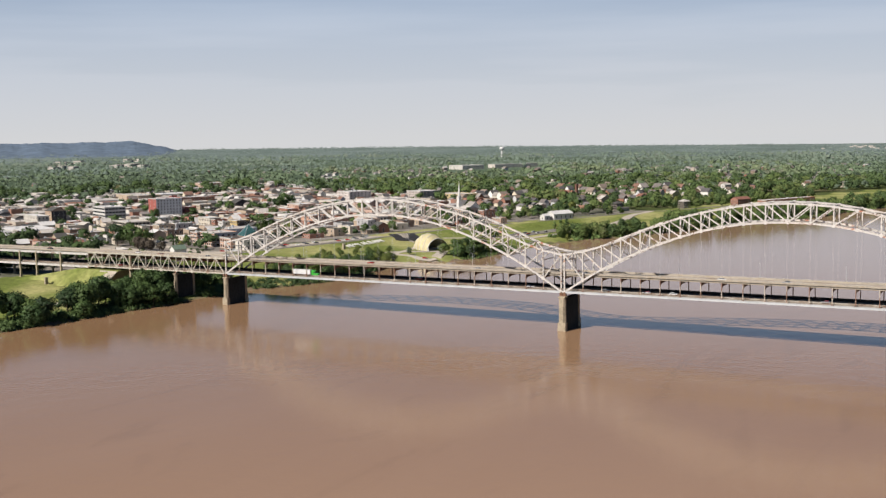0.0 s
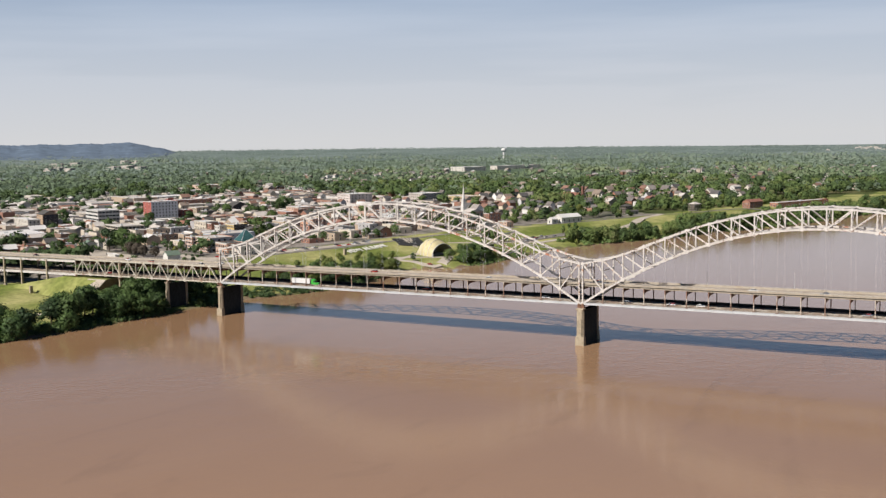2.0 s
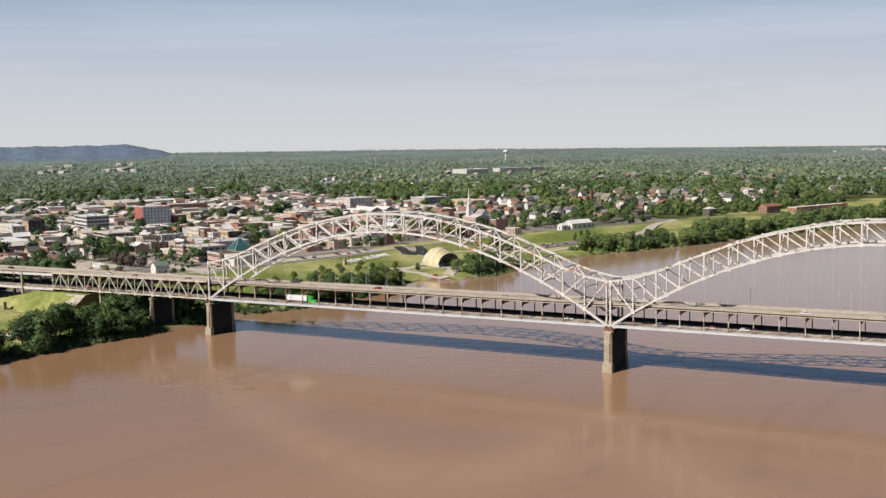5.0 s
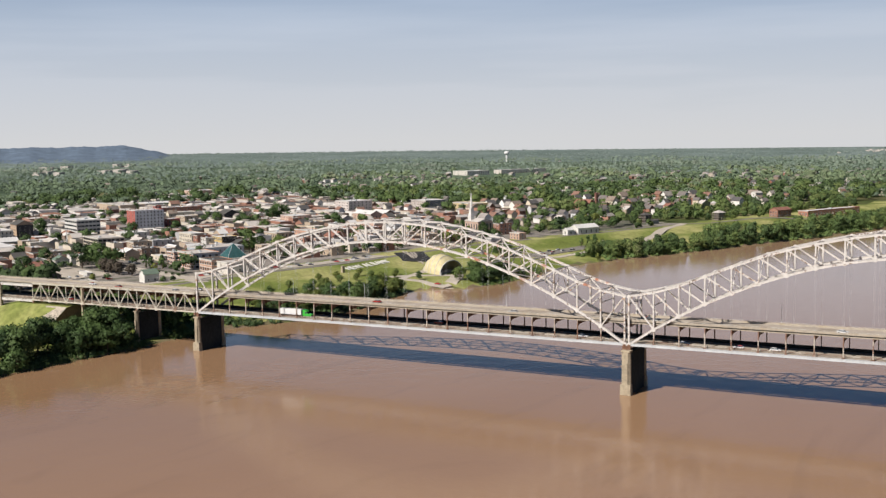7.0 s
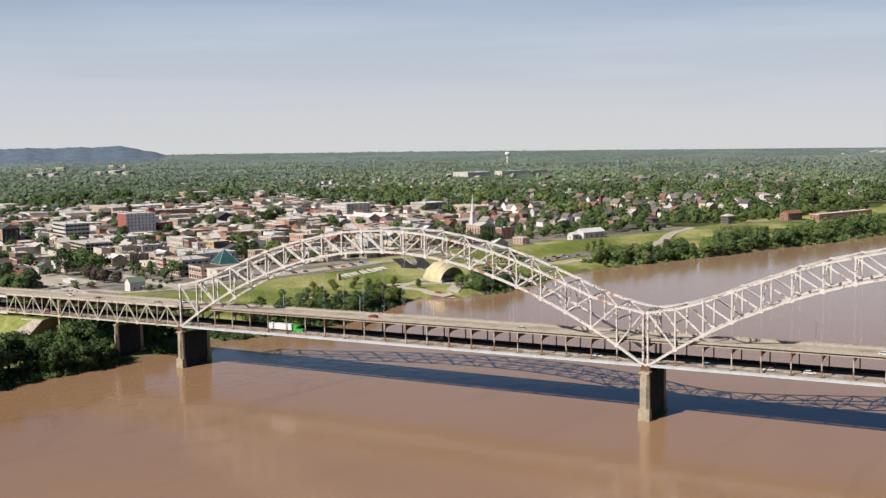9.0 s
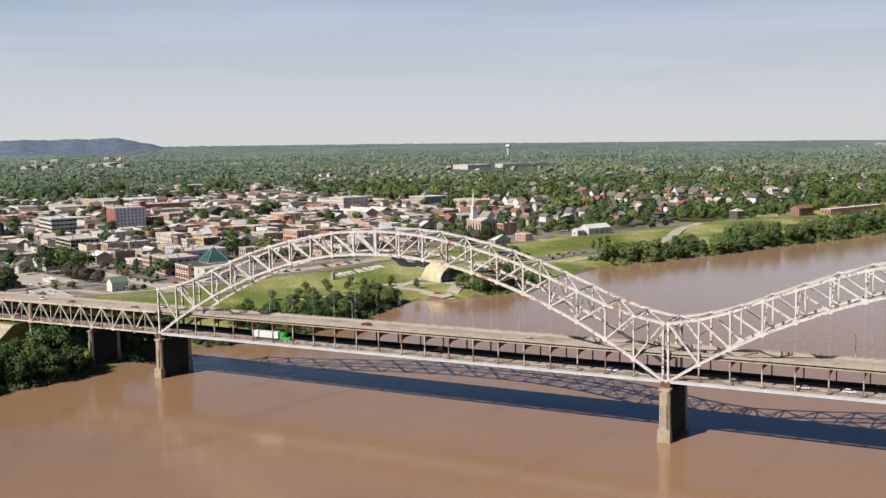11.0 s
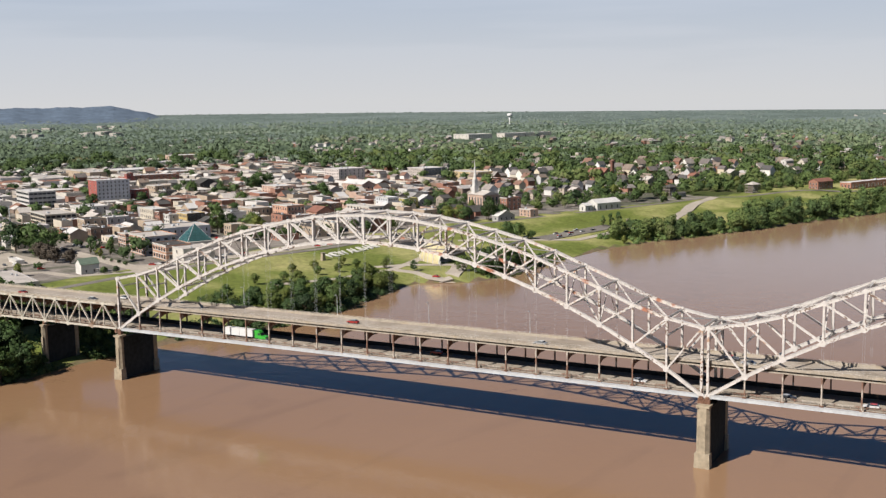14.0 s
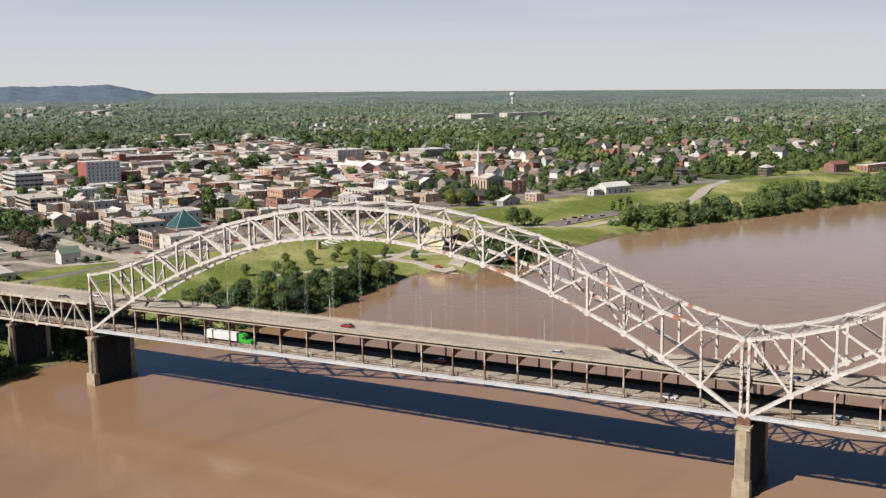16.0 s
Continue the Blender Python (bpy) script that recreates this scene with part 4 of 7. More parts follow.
def block(x, y, a, b, h, colour, label, storeys=2, roof="pale", gable=0, bays=(0, 0), big=False, name="building", units=1, side=None, sink=1.0, cornice=True):
    """A town building. x, y: its nearest corner; a: length along the street front; b: depth along the river; h: wall height."""
    z = ground_z(x, y)
    root = thing(name, label, "building", "", pose(x, y, z, 0, 0, GRID))
    TAKEN.append((x - U2.x * a / 2 + V2.x * b / 2, y - U2.y * a / 2 + V2.y * b / 2, (a + b) / 3.4))
    wm = wall(*colour)
    rm = {"pale": ROOF_PALE, "white": ROOF_WHITE, "dark": ROOF_DARK, "red": ROOF_RED, "green": ROOF_GREEN}[roof]
    s = Shape()
    if gable:
        gable_body(s, a, b, h, sink, gable)
    else:
        parapet_body(s, a, b, h, sink)
    walls = part("wall", s, wm, root)
    if side:
        part("side_wall", Shape().box(0.01, 0.045, 0.1, b - 0.1, 0, h - 0.2), wall(*side), root, "differently coloured side wall")
    if gable:
        e, run = 0.5, (b if gable == 1 else a)
        top, drop = h + run * 0.24, 0.3
        if gable == 1:  # ridge along the street front
            slopes = ([(-a - e, -e, h - drop), (e, -e, h - drop), (e, b / 2, top), (-a - e, b / 2, top)], [(-a - e, b / 2, top), (e, b / 2, top), (e, b + e, h - drop), (-a - e, b + e, h - drop)])
        else:
            slopes = ([(e, -e, h - drop), (e, b + e, h - drop), (-a / 2, b + e, top), (-a / 2, -e, top)], [(-a / 2, -e, top), (-a / 2, b + e, top), (-a - e, b + e, h - drop), (-a - e, -e, h - drop)])
        for q in slopes:
            part("roof_slope", Shape().hexa(q + [(p[0], p[1], p[2] + 0.28) for p in q]), rm, root)
    else:
        part("roof", Shape().box(-a + 0.35, -0.35, 0.35, b - 0.35, h - 0.75, h - 0.45), rm, root)
        if cornice:
            part("cornice", Shape().box(-a - 0.25, 0.25, -0.3, -0.01, h - 0.7, h + 0.1), TRIM, root)
        rnd = random.Random(int(x * 7 + y))
        for i in range(units):
            ux, uy = -a * rnd.uniform(0.2, 0.8), b * rnd.uniform(0.25, 0.75)
            us = rnd.uniform(0.7, 1.6)
            q = [(ux - us, uy - us * 0.7), (ux + us, uy - us * 0.7), (ux + us, uy + us * 0.7), (ux - us, uy + us * 0.7)]
            part("roof_unit", Shape().hexa([(*c, h - 0.46) for c in q] + [(ux + (c[0] - ux) * 0.9, uy + (c[1] - uy) * 0.9, h + us * 0.7) for c in q]), STEEL_GREY, root, "grey rooftop plant unit")
    ca, cb = bays
    if ca < 0:
        return root
    ca = ca or max(1, min(5, int(a / 5)))
    cb = cb or max(1, min(4, int(b / 5)))
    wh = h / storeys * 0.5
    if ca > 0:
        windows(root, walls, a, h - 0.8, 0, ca, storeys, 2.6 if big else 1.4, wh)
    if cb > 0:
        windows(root, walls, b, h - 0.8, 1, cb, storeys, 2.6 if big else 1.4, wh)
    return root


CREAM, TAN, BRICK, PINK, GREY, WHITE, YELLOW, BROWN, DARK, ORANGE = (0.44, 0.39, 0.32), (0.33, 0.26, 0.195), (0.25, 0.125, 0.09), (0.39, 0.27, 0.215), (0.30, 0.29, 0.29), (0.47, 0.45, 0.425), (0.40, 0.29, 0.12), (0.185, 0.125, 0.095), (0.075, 0.068, 0.065), (0.42, 0.18, 0.086)
RED = (0.280, 0.088, 0.072)

hotel = block(-801, 516, 28, 36, 24.5, RED, "six-storey hotel with a red end wall and pale grey window front", 6, "white", bays=(2, 8), side=(0.50, 0.50, 0.52), units=3, name="hotel")
block(-668, 331, 46, 27, 10.9, CREAM, "open concrete parking garage with dark floors", 3, "pale", bays=(-1, -1), name="parking_garage")
block(-418, 90, 58, 15, 4.6, GREY, "low warehouse with a broad pale flat roof", 1, "pale", units=2)
block(-576, 196, 10, 12, 7.0, WHITE, "white wooden house with a green metal roof", 2, "green", gable=1)
block(-512, 130, 14, 12, 4.2, DARK, "low dark shed with a black gabled roof", 1, "dark", gable=1)
block(-566, 158, 16, 14, 5.0, PINK, "low pinkish shop with a red-brown gabled roof", 1, "red", gable=2)
block(-570, 217, 9, 10, 6.0, CREAM, "pale cream cottage with a gabled roof", 2, "pale", gable=2)
block(-608, 184, 22, 16, 5.5, WHITE, "white flat-roofed shed beside a lot", 1, "white")
block(-505, 165, 20, 5, 3.0, WHITE, "long low white canopy roof in a lot", 1, "white", bays=(-1, -1), units=0)
block(-640, 228, 24, 18, 7.0, BRICK, "red brick warehouse with a dark flat roof", 2, "dark")
block(-545, 112, 12, 10, 5.0, GREY, "grey workshop with a pale gabled roof", 1, "pale", gable=1)
block(-592, 251, 26, 14, 7.5, CREAM, "low cream building with a pale flat roof", 2)
block(-612, 295, 14, 13, 4.9, ORANGE, "orange single-storey shop with pale roof", 1, "pale")
block(-561, 282, 10, 17, 8.9, BROWN, "dark brown flat-roofed brick building", 2, "dark")
block(-611, 322, 19, 18, 10.0, TAN, "tan brick building with a plain end wall", 2, "dark")
block(-601, 338, 12, 19, 10.5, GREY, "light grey flat-roofed downtown building", 2, "white")
block(-719, 416, 30, 28, 7.9, WHITE, "long low white building", 2, "white")
block(-587, 377, 32, 14, 14.1, CREAM, "cream three-storey corner building with tall windows", 3, "white", bays=(7, 2))
block(-575, 372, 11, 14, 13.1, BRICK, "narrow red brick shop house", 3, "dark", bays=(3, 2))
block(-562, 370, 13, 14, 11.1, WHITE, "narrow white three-storey shop house", 3, "pale", bays=(3, 2))
# the dark side colour is the shade on the face turned from the sun
block(-542, 370, 22, 16, 12.8, YELLOW, "yellow brick commercial block with tall arched windows", 3, "pale", bays=(7, 4), side=(0.072, 0.058, 0.050))
block(-796, 565, 16, 17, 10.9, RED, "red brick shop with a pale roof", 2, "white")
block(-1109, 702, 70, 44, 6.7, WHITE, "long low warehouse with a pale roof", 1, "pale", units=3)
block(-1103, 788, 110, 40, 10.0, TAN, "large low warehouse with a pale flat roof", 1, "pale", units=4)
block(-1120, 860, 60, 60, 8.0, GREY, "broad grey factory shed with a pale roof", 1, "white", units=3)
block(-1030, 860, 34, 44, 7.0, PINK, "low pinkish warehouse with a white roof", 1, "white", units=2)
block(-940, 700, 30, 60, 6.0, CREAM, "long low cream shed with a pale roof", 1, "pale", units=2)
block(-998, 750, 22, 78, 9.4, BRICK, "long red brick factory with roof strips", 2, "white", bays=(3, 12), units=4)
block(-985, 742, 10, 9, 14.0, RED, "square red brick factory tower", 3, "pale")
block(-1304, 1175, 40, 50, 9.1, PINK, "far pinkish low warehouse with white roof", 1, "white")
block(-1230, 1040, 36, 44, 7.5, WHITE, "far white low warehouse", 1, "white")
block(-824, 627, 28, 19, 9.7, TAN, "tan two-storey flat-roofed building", 2)
block(-771, 588, 20, 13, 8.6, DARK, "dark brick two-storey building", 2, "dark")
block(-821, 701, 25, 24, 6.8, DARK, "dark hall with slate roof", 2, "dark", gable=1)
block(-616, 533, 31, 38, 7.7, BROWN, "brown brick building with a broad pale roof", 2, "pale")
block(-532, 443, 28, 18, 10.7, TAN, "tan brick two-storey building", 2, "pale", bays=(6, 4))
block(-492, 442, 28, 17, 14.3, (0.418, 0.238, 0.166), "salmon brick three-storey commercial building with a cornice", 3, "pale", bays=(6, 5))
block(-478, 466, 19, 18, 6.8, (0.360, 0.194, 0.137), "brick hall with a red-brown gabled roof", 2, "red", gable=1)
block(-448, 506, 40, 15, 9.0, (0.432, 0.382, 0.331), "pale concrete office with dark window bands", 2, "pale", big=True, bays=(7, 3))
block(-682, 672, 36, 26, 9.4, PINK, "pinkish low building with a pale roof", 2, "white")
block(-720, 854, 38, 40, 17.0, (0.452, 0.40, 0.375), "white and brick apartment block", 4, "white", bays=(8, 6), units=3)
block(-607, 737, 44, 17, 8.2, PINK, "long brick market hall with a pale gabled roof", 1, "white", gable=1)
block(-598, 756, 34, 17, 8.0, BROWN, "long brick hall with a pale gabled roof", 1, "white", gable=1)
block(-514, 534, 30, 17, 7.3, BROWN, "dark-fronted building with a white roof", 2, "white")
block(-632, 923, 38, 37, 15.2, (0.360, 0.317, 0.288), "grey apartment block with blue-grey balconies", 4, "white", bays=(7, 8), side=(0.115, 0.130, 0.158), units=3)
block(-547, 912, 62, 28, 12.3, (0.432, 0.338, 0.194), "long yellow brick hall", 2, "pale", bays=(8, 4))
block(-470, 573, 22, 12, 11.1, (0.461, 0.475, 0.490), "white three-storey building with blue shade side", 3, "white", bays=(5, 4))
block(-461, 594, 14, 13, 8.6, (0.360, 0.324, 0.115), "yellow-green two-storey shop building", 2, "dark")
block(-457, 612, 8, 20, 5.5, GREY, "grey house with a lilac metal roof", 1, "white", gable=1)
block(-422, 597, 12, 10, 9.6, (0.245, 0.209, 0.173), "old grey-brown wooden house", 3, "dark", gable=2)
block(-483, 774, 42, 46, 4.4, WHITE, "long white flat-roofed store", 1, "white")
block(-487, 844, 13, 11, 5.9, WHITE, "white house with a bright red roof", 2, "red", gable=1)
block(-354, 598, 10, 17, 12.0, BRICK, "red brick three-storey row building", 3, "dark")
block(-309, 552, 15, 9, 6.7, PINK, "small brick utility building by the levee", 2, "pale")
block(-319, 508, 8, 18, 4.5, GREY, "low shed with a lilac-grey roof", 1, "white", gable=1)
block(-579, 1281, 13, 30, 9.3, (0.360, 0.317, 0.252), "stone church with a pale gabled roof", 2, "pale", gable=2)
block(-557, 1279, 7, 7, 19.0, (0.360, 0.317, 0.252), "square stone church tower", 3, "pale", units=0)
block(-274, 624, 14, 30, 6.6, (0.490, 0.475, 0.446), "white metal-clad hall with a low gabled roof", 1, "white", gable=2)
block(-281, 612, 8, 9, 5.4, (0.490, 0.475, 0.446), "small white gabled annex", 1, "white", gable=2)
block(-343, 735, 9, 12, 8.4, PINK, "pink brick house with gabled roof", 2, "pale", gable=1)
block(-247, 777, 5, 16, 4.2, (0.216, 0.238, 0.194), "low green-grey pavilion with a dark roof", 1, "dark", gable=2)
block(-305, 861, 9, 16, 11.0, (0.374, 0.302, 0.238), "tan church hall with gabled roof", 2, "pale", gable=1)
block(-279, 951, 9, 12, 10.4, PINK, "pink brick house among trees", 2, "red", gable=1)
block(-249, 1005, 9, 17, 10.7, (0.432, 0.382, 0.202), "pale yellow house among trees", 2, "pale", gable=1)
block(-372, 1183, 16, 36, 6.8, WHITE, "low white-roofed building among trees", 1, "white")
block(-129, 909, 12, 27, 8.4, BRICK, "red brick villa with a red-brown roof", 2, "red", gable=2, bays=(3, 5))
block(-102, 956, 14, 110, 7.7, (0.288, 0.137, 0.101), "long low red brick factory with a pale roof", 1, "white", bays=(3, 18))
block(-226, 1216, 9, 16, 14.3, WHITE, "tall white clapboard house among trees", 3, "pale", gable=2)
block(-810, 434, 46, 27, 18.5, (0.432, 0.418, 0.396), "white office block with dark window bands", 4, "white", bays=(-1, -1), units=4, name="banded_office")
# the black side wall puts that face's shade into its colour
block(-836, 372, 26, 18, 17.3, (0.360, 0.259, 0.180), "tan brick tower block with one side painted in shade", 5, "dark", gable=1, side=(0.043, 0.040, 0.043))
block(-709, 211, 70, 44, 9.9, (0.374, 0.374, 0.389), "long grey-white civic building", 2, "white", bays=(9, 8), units=4)
block(-825, 341, 60, 14, 13.7, (0.418, 0.389, 0.346), "cream three-storey office block", 3, "white", bays=(9, 3))
block(-640, 160, 24, 16, 6.0, BRICK, "low red brick shop building", 1, "pale")
block(-600, 190, 20, 14, 6.5, WHITE, "small white shop building", 2, "dark")
block(-575, 130, 22, 15, 5.5, GREY, "grey workshop with a dark roof", 1, "dark", gable=1)
block(-660, 120, 18, 14, 6.5, CREAM, "cream house with a dark roof", 2, "dark", gable=2)

# the brick office with stepped fronts and the glass pyramid beside it
block(-497, 255, 16, 14, 10.9, (0.374, 0.202, 0.137), "banded orange brick office wing", 3, "pale", big=True, bays=(4, 3), name="brick_office")
# the blue-grey side wall paints in the shade on that brick face
block(-454, 231, 32, 24, 13.4, (0.403, 0.223, 0.151), "banded orange brick office block with broad windows", 3, "pale", big=True, bays=(7, 4), name="brick_office", units=2, side=(0.238, 0.259, 0.288))
block(-423, 218, 24, 18, 10.4, (0.360, 0.209, 0.144), "lower banded brick office wing", 2, "dark", big=True, bays=(5, 3), name="brick_office")
block(-404, 214, 22, 22, 9.4, (0.446, 0.418, 0.374), "pale rendered office wing with a flat roof", 2, "pale", bays=(1, 3), name="brick_office")
block(-500, 292, 30, 42, 10.2, (0.302, 0.324, 0.360), "blue-grey office roof range", 2, "pale", bays=(2, 8), units=3)


def dark_bands(name, a, b, h, floors, material, label, share=0.42):
    """Long dark panels on every floor, painted-in shade on the garage, with posts between them."""
    for ob in [o for o in bpy.data.objects if o.name.startswith(name) and o.type == "EMPTY"]:
        for r in range(floors):
            z, t = (r + 0.8 - share) * (h - 0.8) / floors, share * h / floors
            for k in range(6):
                x0, y0 = -a + 0.6 + k * (a - 0.6) / 6, 0.6 + k * (b - 0.6) / 6
                part("opening", Shape().box(x0, x0 + (a - 0.6) / 6 - 0.7, -0.06, 0.02, z, z + t), material, ob, label)
                part("opening", Shape().box(-0.02, 0.06, y0, y0 + (b - 0.6) / 6 - 0.7, z, z + t), material, ob, label)


# flat black panels stand for the shade inside the garage's open levels
dark_bands("parking_garage", 46, 27, 10.9, 3, LOT_AND_SHADE, "dark panel painted as a shaded parking level", 0.6)
dark_bands("banded_office", 46, 27, 18.5, 4, GLASS, "dark window band")


def radio_mast(x, y, h):
    z = ground_z(x, y)
    root = thing("radio_mast", "slim grey lattice radio mast over the rooftops", "mast", "", pose(x, y, z))
    for px, py in ((-0.5, -0.3), (0.5, -0.3), (0.0, 0.6)):
        part("leg", Shape().tube([(px, py, -0.5), (px * 0.5, py * 0.5, h)], (0.14, 0.10), 5), STEEL_GREY, root)
    s = Shape()
    for k in range(int(h / 2.5)):
        f = 1 - 0.5 * k * 2.5 / h
        s.beam((-0.5 * f, -0.3 * f, k * 2.5), (0.5 * f, -0.3 * f, k * 2.5 + 2.4), 0.1, 0.1)
        s.beam((0.5 * f, -0.3 * f, k * 2.5), (0, 0.6 * f, k * 2.5 + 2.4), 0.1, 0.1)
    part("bracing", s, STEEL_GREY, root)
    part("antenna", Shape().tube([(0, 0, h - 0.5), (0, 0, h + 4)], (0.12, 0.05), 5), STEEL_GREY, root)


radio_mast(-694, 315, 20)


def brick_bands():
    """Pale stone courses round the banded office fronts."""
    for x, y, a, b, h, rows in ((-497, 255, 16, 14, 10.9, 3), (-454, 231, 32, 24, 13.4, 3), (-423, 218, 24, 18, 10.4, 2)):
        for ob in bpy.data.objects:
            if ob.name.startswith("brick_office") and ob.type == "EMPTY" and abs(ob.matrix_basis.translation.x - x) < 0.1:
                for r in range(rows):
                    for dz in (0.1, 0.75):
                        z = (r + dz) * h / rows
                        part("stone_band", Shape().box(-a - 0.06, 0.08, -0.07, -0.003, z, z + 0.45).box(0.05, 0.09, 0.0, b, z, z + 0.45), TRIM, ob, "pale stone band")


brick_bands()


def pyramid():
    x, y = -446, 272
    z = ground_z(x, y)
    root = thing("glass_pyramid", "teal glass pyramid roof light on a low wall", "pyramid", "", pose(x, y, z, 0, 0, GRID))
    part("base_wall", Shape().box(-12, 12, -12, 12, -1, 7.0), wall(0.360, 0.338, 0.302), root)
    r, top = 9.4, 18.8
    corners = [(-r, -r), (r, -r), (r, r), (-r, r)]
    n = 5
    for i in range(4):
        a, b = Vector((*corners[i], 7.0)), Vector((*corners[(i + 1) % 4], 7.0))
        apex = Vector((0, 0, top))
        for j in range(n):
            for k in range(n - j):
                p = lambda u, v: a + (b - a) * (u / n) + (apex - a) * (v / n)
                tri = [p(k + 0.03, j + 0.03), p(k + 0.94, j + 0.03), p(k + 0.03, j + 0.94)]
                part("pane", Shape().poly(tri), TEAL_GLASS, root)
                if k < n - j - 1:
                    tri = [p(k + 0.97, j + 0.06), p(k + 0.97, j + 0.97), p(k + 0.06, j + 0.97)]
                    part("pane", Shape().poly(tri), TEAL_GLASS, root)
        part("ridge_bar", Shape().beam(a, apex, 0.25, 0.25), STEEL_GREY, root)
        part("inner_face", Shape().poly([a + Vector((0, 0, -0.05)), b + Vector((0, 0, -0.05)), apex - Vector((0, 0, 0.2))]), DARKGLASS, root)
    return root


DARKGLASS = mat("green_black_frame", (0.014, 0.050, 0.043), 0.4, 0.2, 0.4, 2.0, 0.0)
pyramid()


def small_house():
    x, y = -431, 152
    root = thing("white_cottage", "small white clapboard cottage with a green metal roof", "house", "", pose(x, y, ground_z(x, y), 0, 0, GRID + 4))
    a, b, h = 9.0, 11.5, 6.2
    w = part("wall", Shape().box(-a, 0, 0, b, -0.6, h), wall(0.504, 0.490, 0.461), root)
    part("gable", Shape().poly([(-a, -0.003, h), (0, -0.003, h), (-a / 2, -0.003, h + 3.2)]).poly([(0, b, h), (-a, b, h), (-a / 2, b, h + 3.2)]), wall(0.504, 0.490, 0.461), w)
    for q in ([(0.5, -0.5, h - 0.3), (0.5, b + 0.5, h - 0.3), (-a / 2, b + 0.5, h + 3.25), (-a / 2, -0.5, h + 3.25)], [(-a / 2, -0.5, h + 3.25), (-a / 2, b + 0.5, h + 3.25), (-a - 0.5, b + 0.5, h - 0.3), (-a - 0.5, -0.5, h - 0.3)]):
        part("roof_slope", Shape().hexa(q + [(p[0], p[1], p[2] + 0.2) for p in q]), ROOF_GREEN, root, "green metal roof slope")
    part("porch", Shape().box(0, 3.0, 9, b, -0.6, 0.4).box(2.7, 2.9, 9.2, 9.4, 0.4, 2.8).box(2.7, 2.9, b - 0.4, b - 0.2, 0.4, 2.8).box(0, 3.2, 8.8, b, 2.8, 3.0), wall(0.288, 0.274, 0.259), root)
    windows(root, w, b, h, 1, 2, 1, 1.0, 1.6)


small_house()


def church():
    x, y = -386, 611
    root = thing("church", "pink brick church with tall windows and a slim white steeple", "church", "", pose(x, y, ground_z(x, y), 0, 0, GRID))
    TAKEN.append((x - 8, y + 14, 18))
    w = part("wall", Shape().box(-24, 0, 0, 20, -1, 12.5).box(-24.3, 0.3, -0.3, 20.3, 11.6, 12.1), wall(0.396, 0.288, 0.230), root)
    windows(root, w, 24, 12, 0, 5, 1, 1.8, 8.0, 2.0)
    windows(root, w, 20, 12, 1, 4, 1, 1.8, 8.0, 2.0)
    part("roof", Shape().hexa([(0.6, -0.6, 12.4), (0.6, 20.6, 12.4), (-24.6, 20.6, 12.4), (-24.6, -0.6, 12.4), (0.6, 9.8, 15.6), (0.6, 10.2, 15.6), (-24.6, 10.2, 15.6), (-24.6, 9.8, 15.6)]), ROOF_PALE, root)
    t = part("steeple", Shape().box(-20.5, -15.5, 2, 7, 12, 20.5), wall(0.504, 0.490, 0.468), root, "slim white steeple")
    part("belfry", Shape().box(-19.9, -16.1, 2.6, 6.4, 20.5, 26.5).box(-20.3, -15.7, 2.2, 6.8, 20.3, 20.8).box(-20.2, -15.8, 2.3, 6.7, 26.3, 26.8), wall(0.504, 0.490, 0.468), t)
    sp = Shape()
    ring = [(-18 + 1.7 * math.cos(k * math.pi / 4), 4.5 + 1.7 * math.sin(k * math.pi / 4), 26.7) for k in range(8)]
    for k in range(8):
        sp.poly([ring[k], ring[(k + 1) % 8], (-18, 4.5, 46.5)])
    part("spire", sp, wall(0.518, 0.504, 0.482), t)


church()


def brick_church():
    x, y = -411, 978
    root = thing("brick_church", "red-roofed brick church with a dark square brick stack", "church", "", pose(x, y, ground_z(x, y), 0, 0, GRID))
    TAKEN.append((x, y + 12, 18))
    w = part("wall", Shape().box(-18, 0, 0, 26, -1, 9.0), wall(*BRICK), root)
    windows(root, w, 18, 9, 0, 3, 1, 1.6, 5, 1.5)
    windows(root, w, 26, 9, 1, 4, 1, 1.6, 5, 1.5)
    part("gable", Shape().poly([(0.002, 0, 9), (0.002, 13, 9), (0.002, 6.5, 14.6)]).poly([(0.002, 13, 9), (0.002, 26, 9), (0.002, 19.5, 14.6)]), wall(*BRICK), w)
    for y0 in (0, 13):
        for q in ([(-18.4, y0 - 0.3, 8.8), (0.4, y0 - 0.3, 8.8), (0.4, y0 + 6.5, 15.0), (-18.4, y0 + 6.5, 15.0)], [(-18.4, y0 + 6.5, 15.0), (0.4, y0 + 6.5, 15.0), (0.4, y0 + 13.3, 8.8), (-18.4, y0 + 13.3, 8.8)]):
            part("roof_slope", Shape().hexa(q + [(p[0], p[1], p[2] + 0.25) for p in q]), ROOF_RED, root)
    part("chimney", Shape().box(1.0, 4.6, 23, 26.6, -1, 24).box(0.7, 4.9, 22.7, 26.9, 23.2, 24.4), wall(0.158, 0.079, 0.058), root, "dark brick chimney")


brick_church()


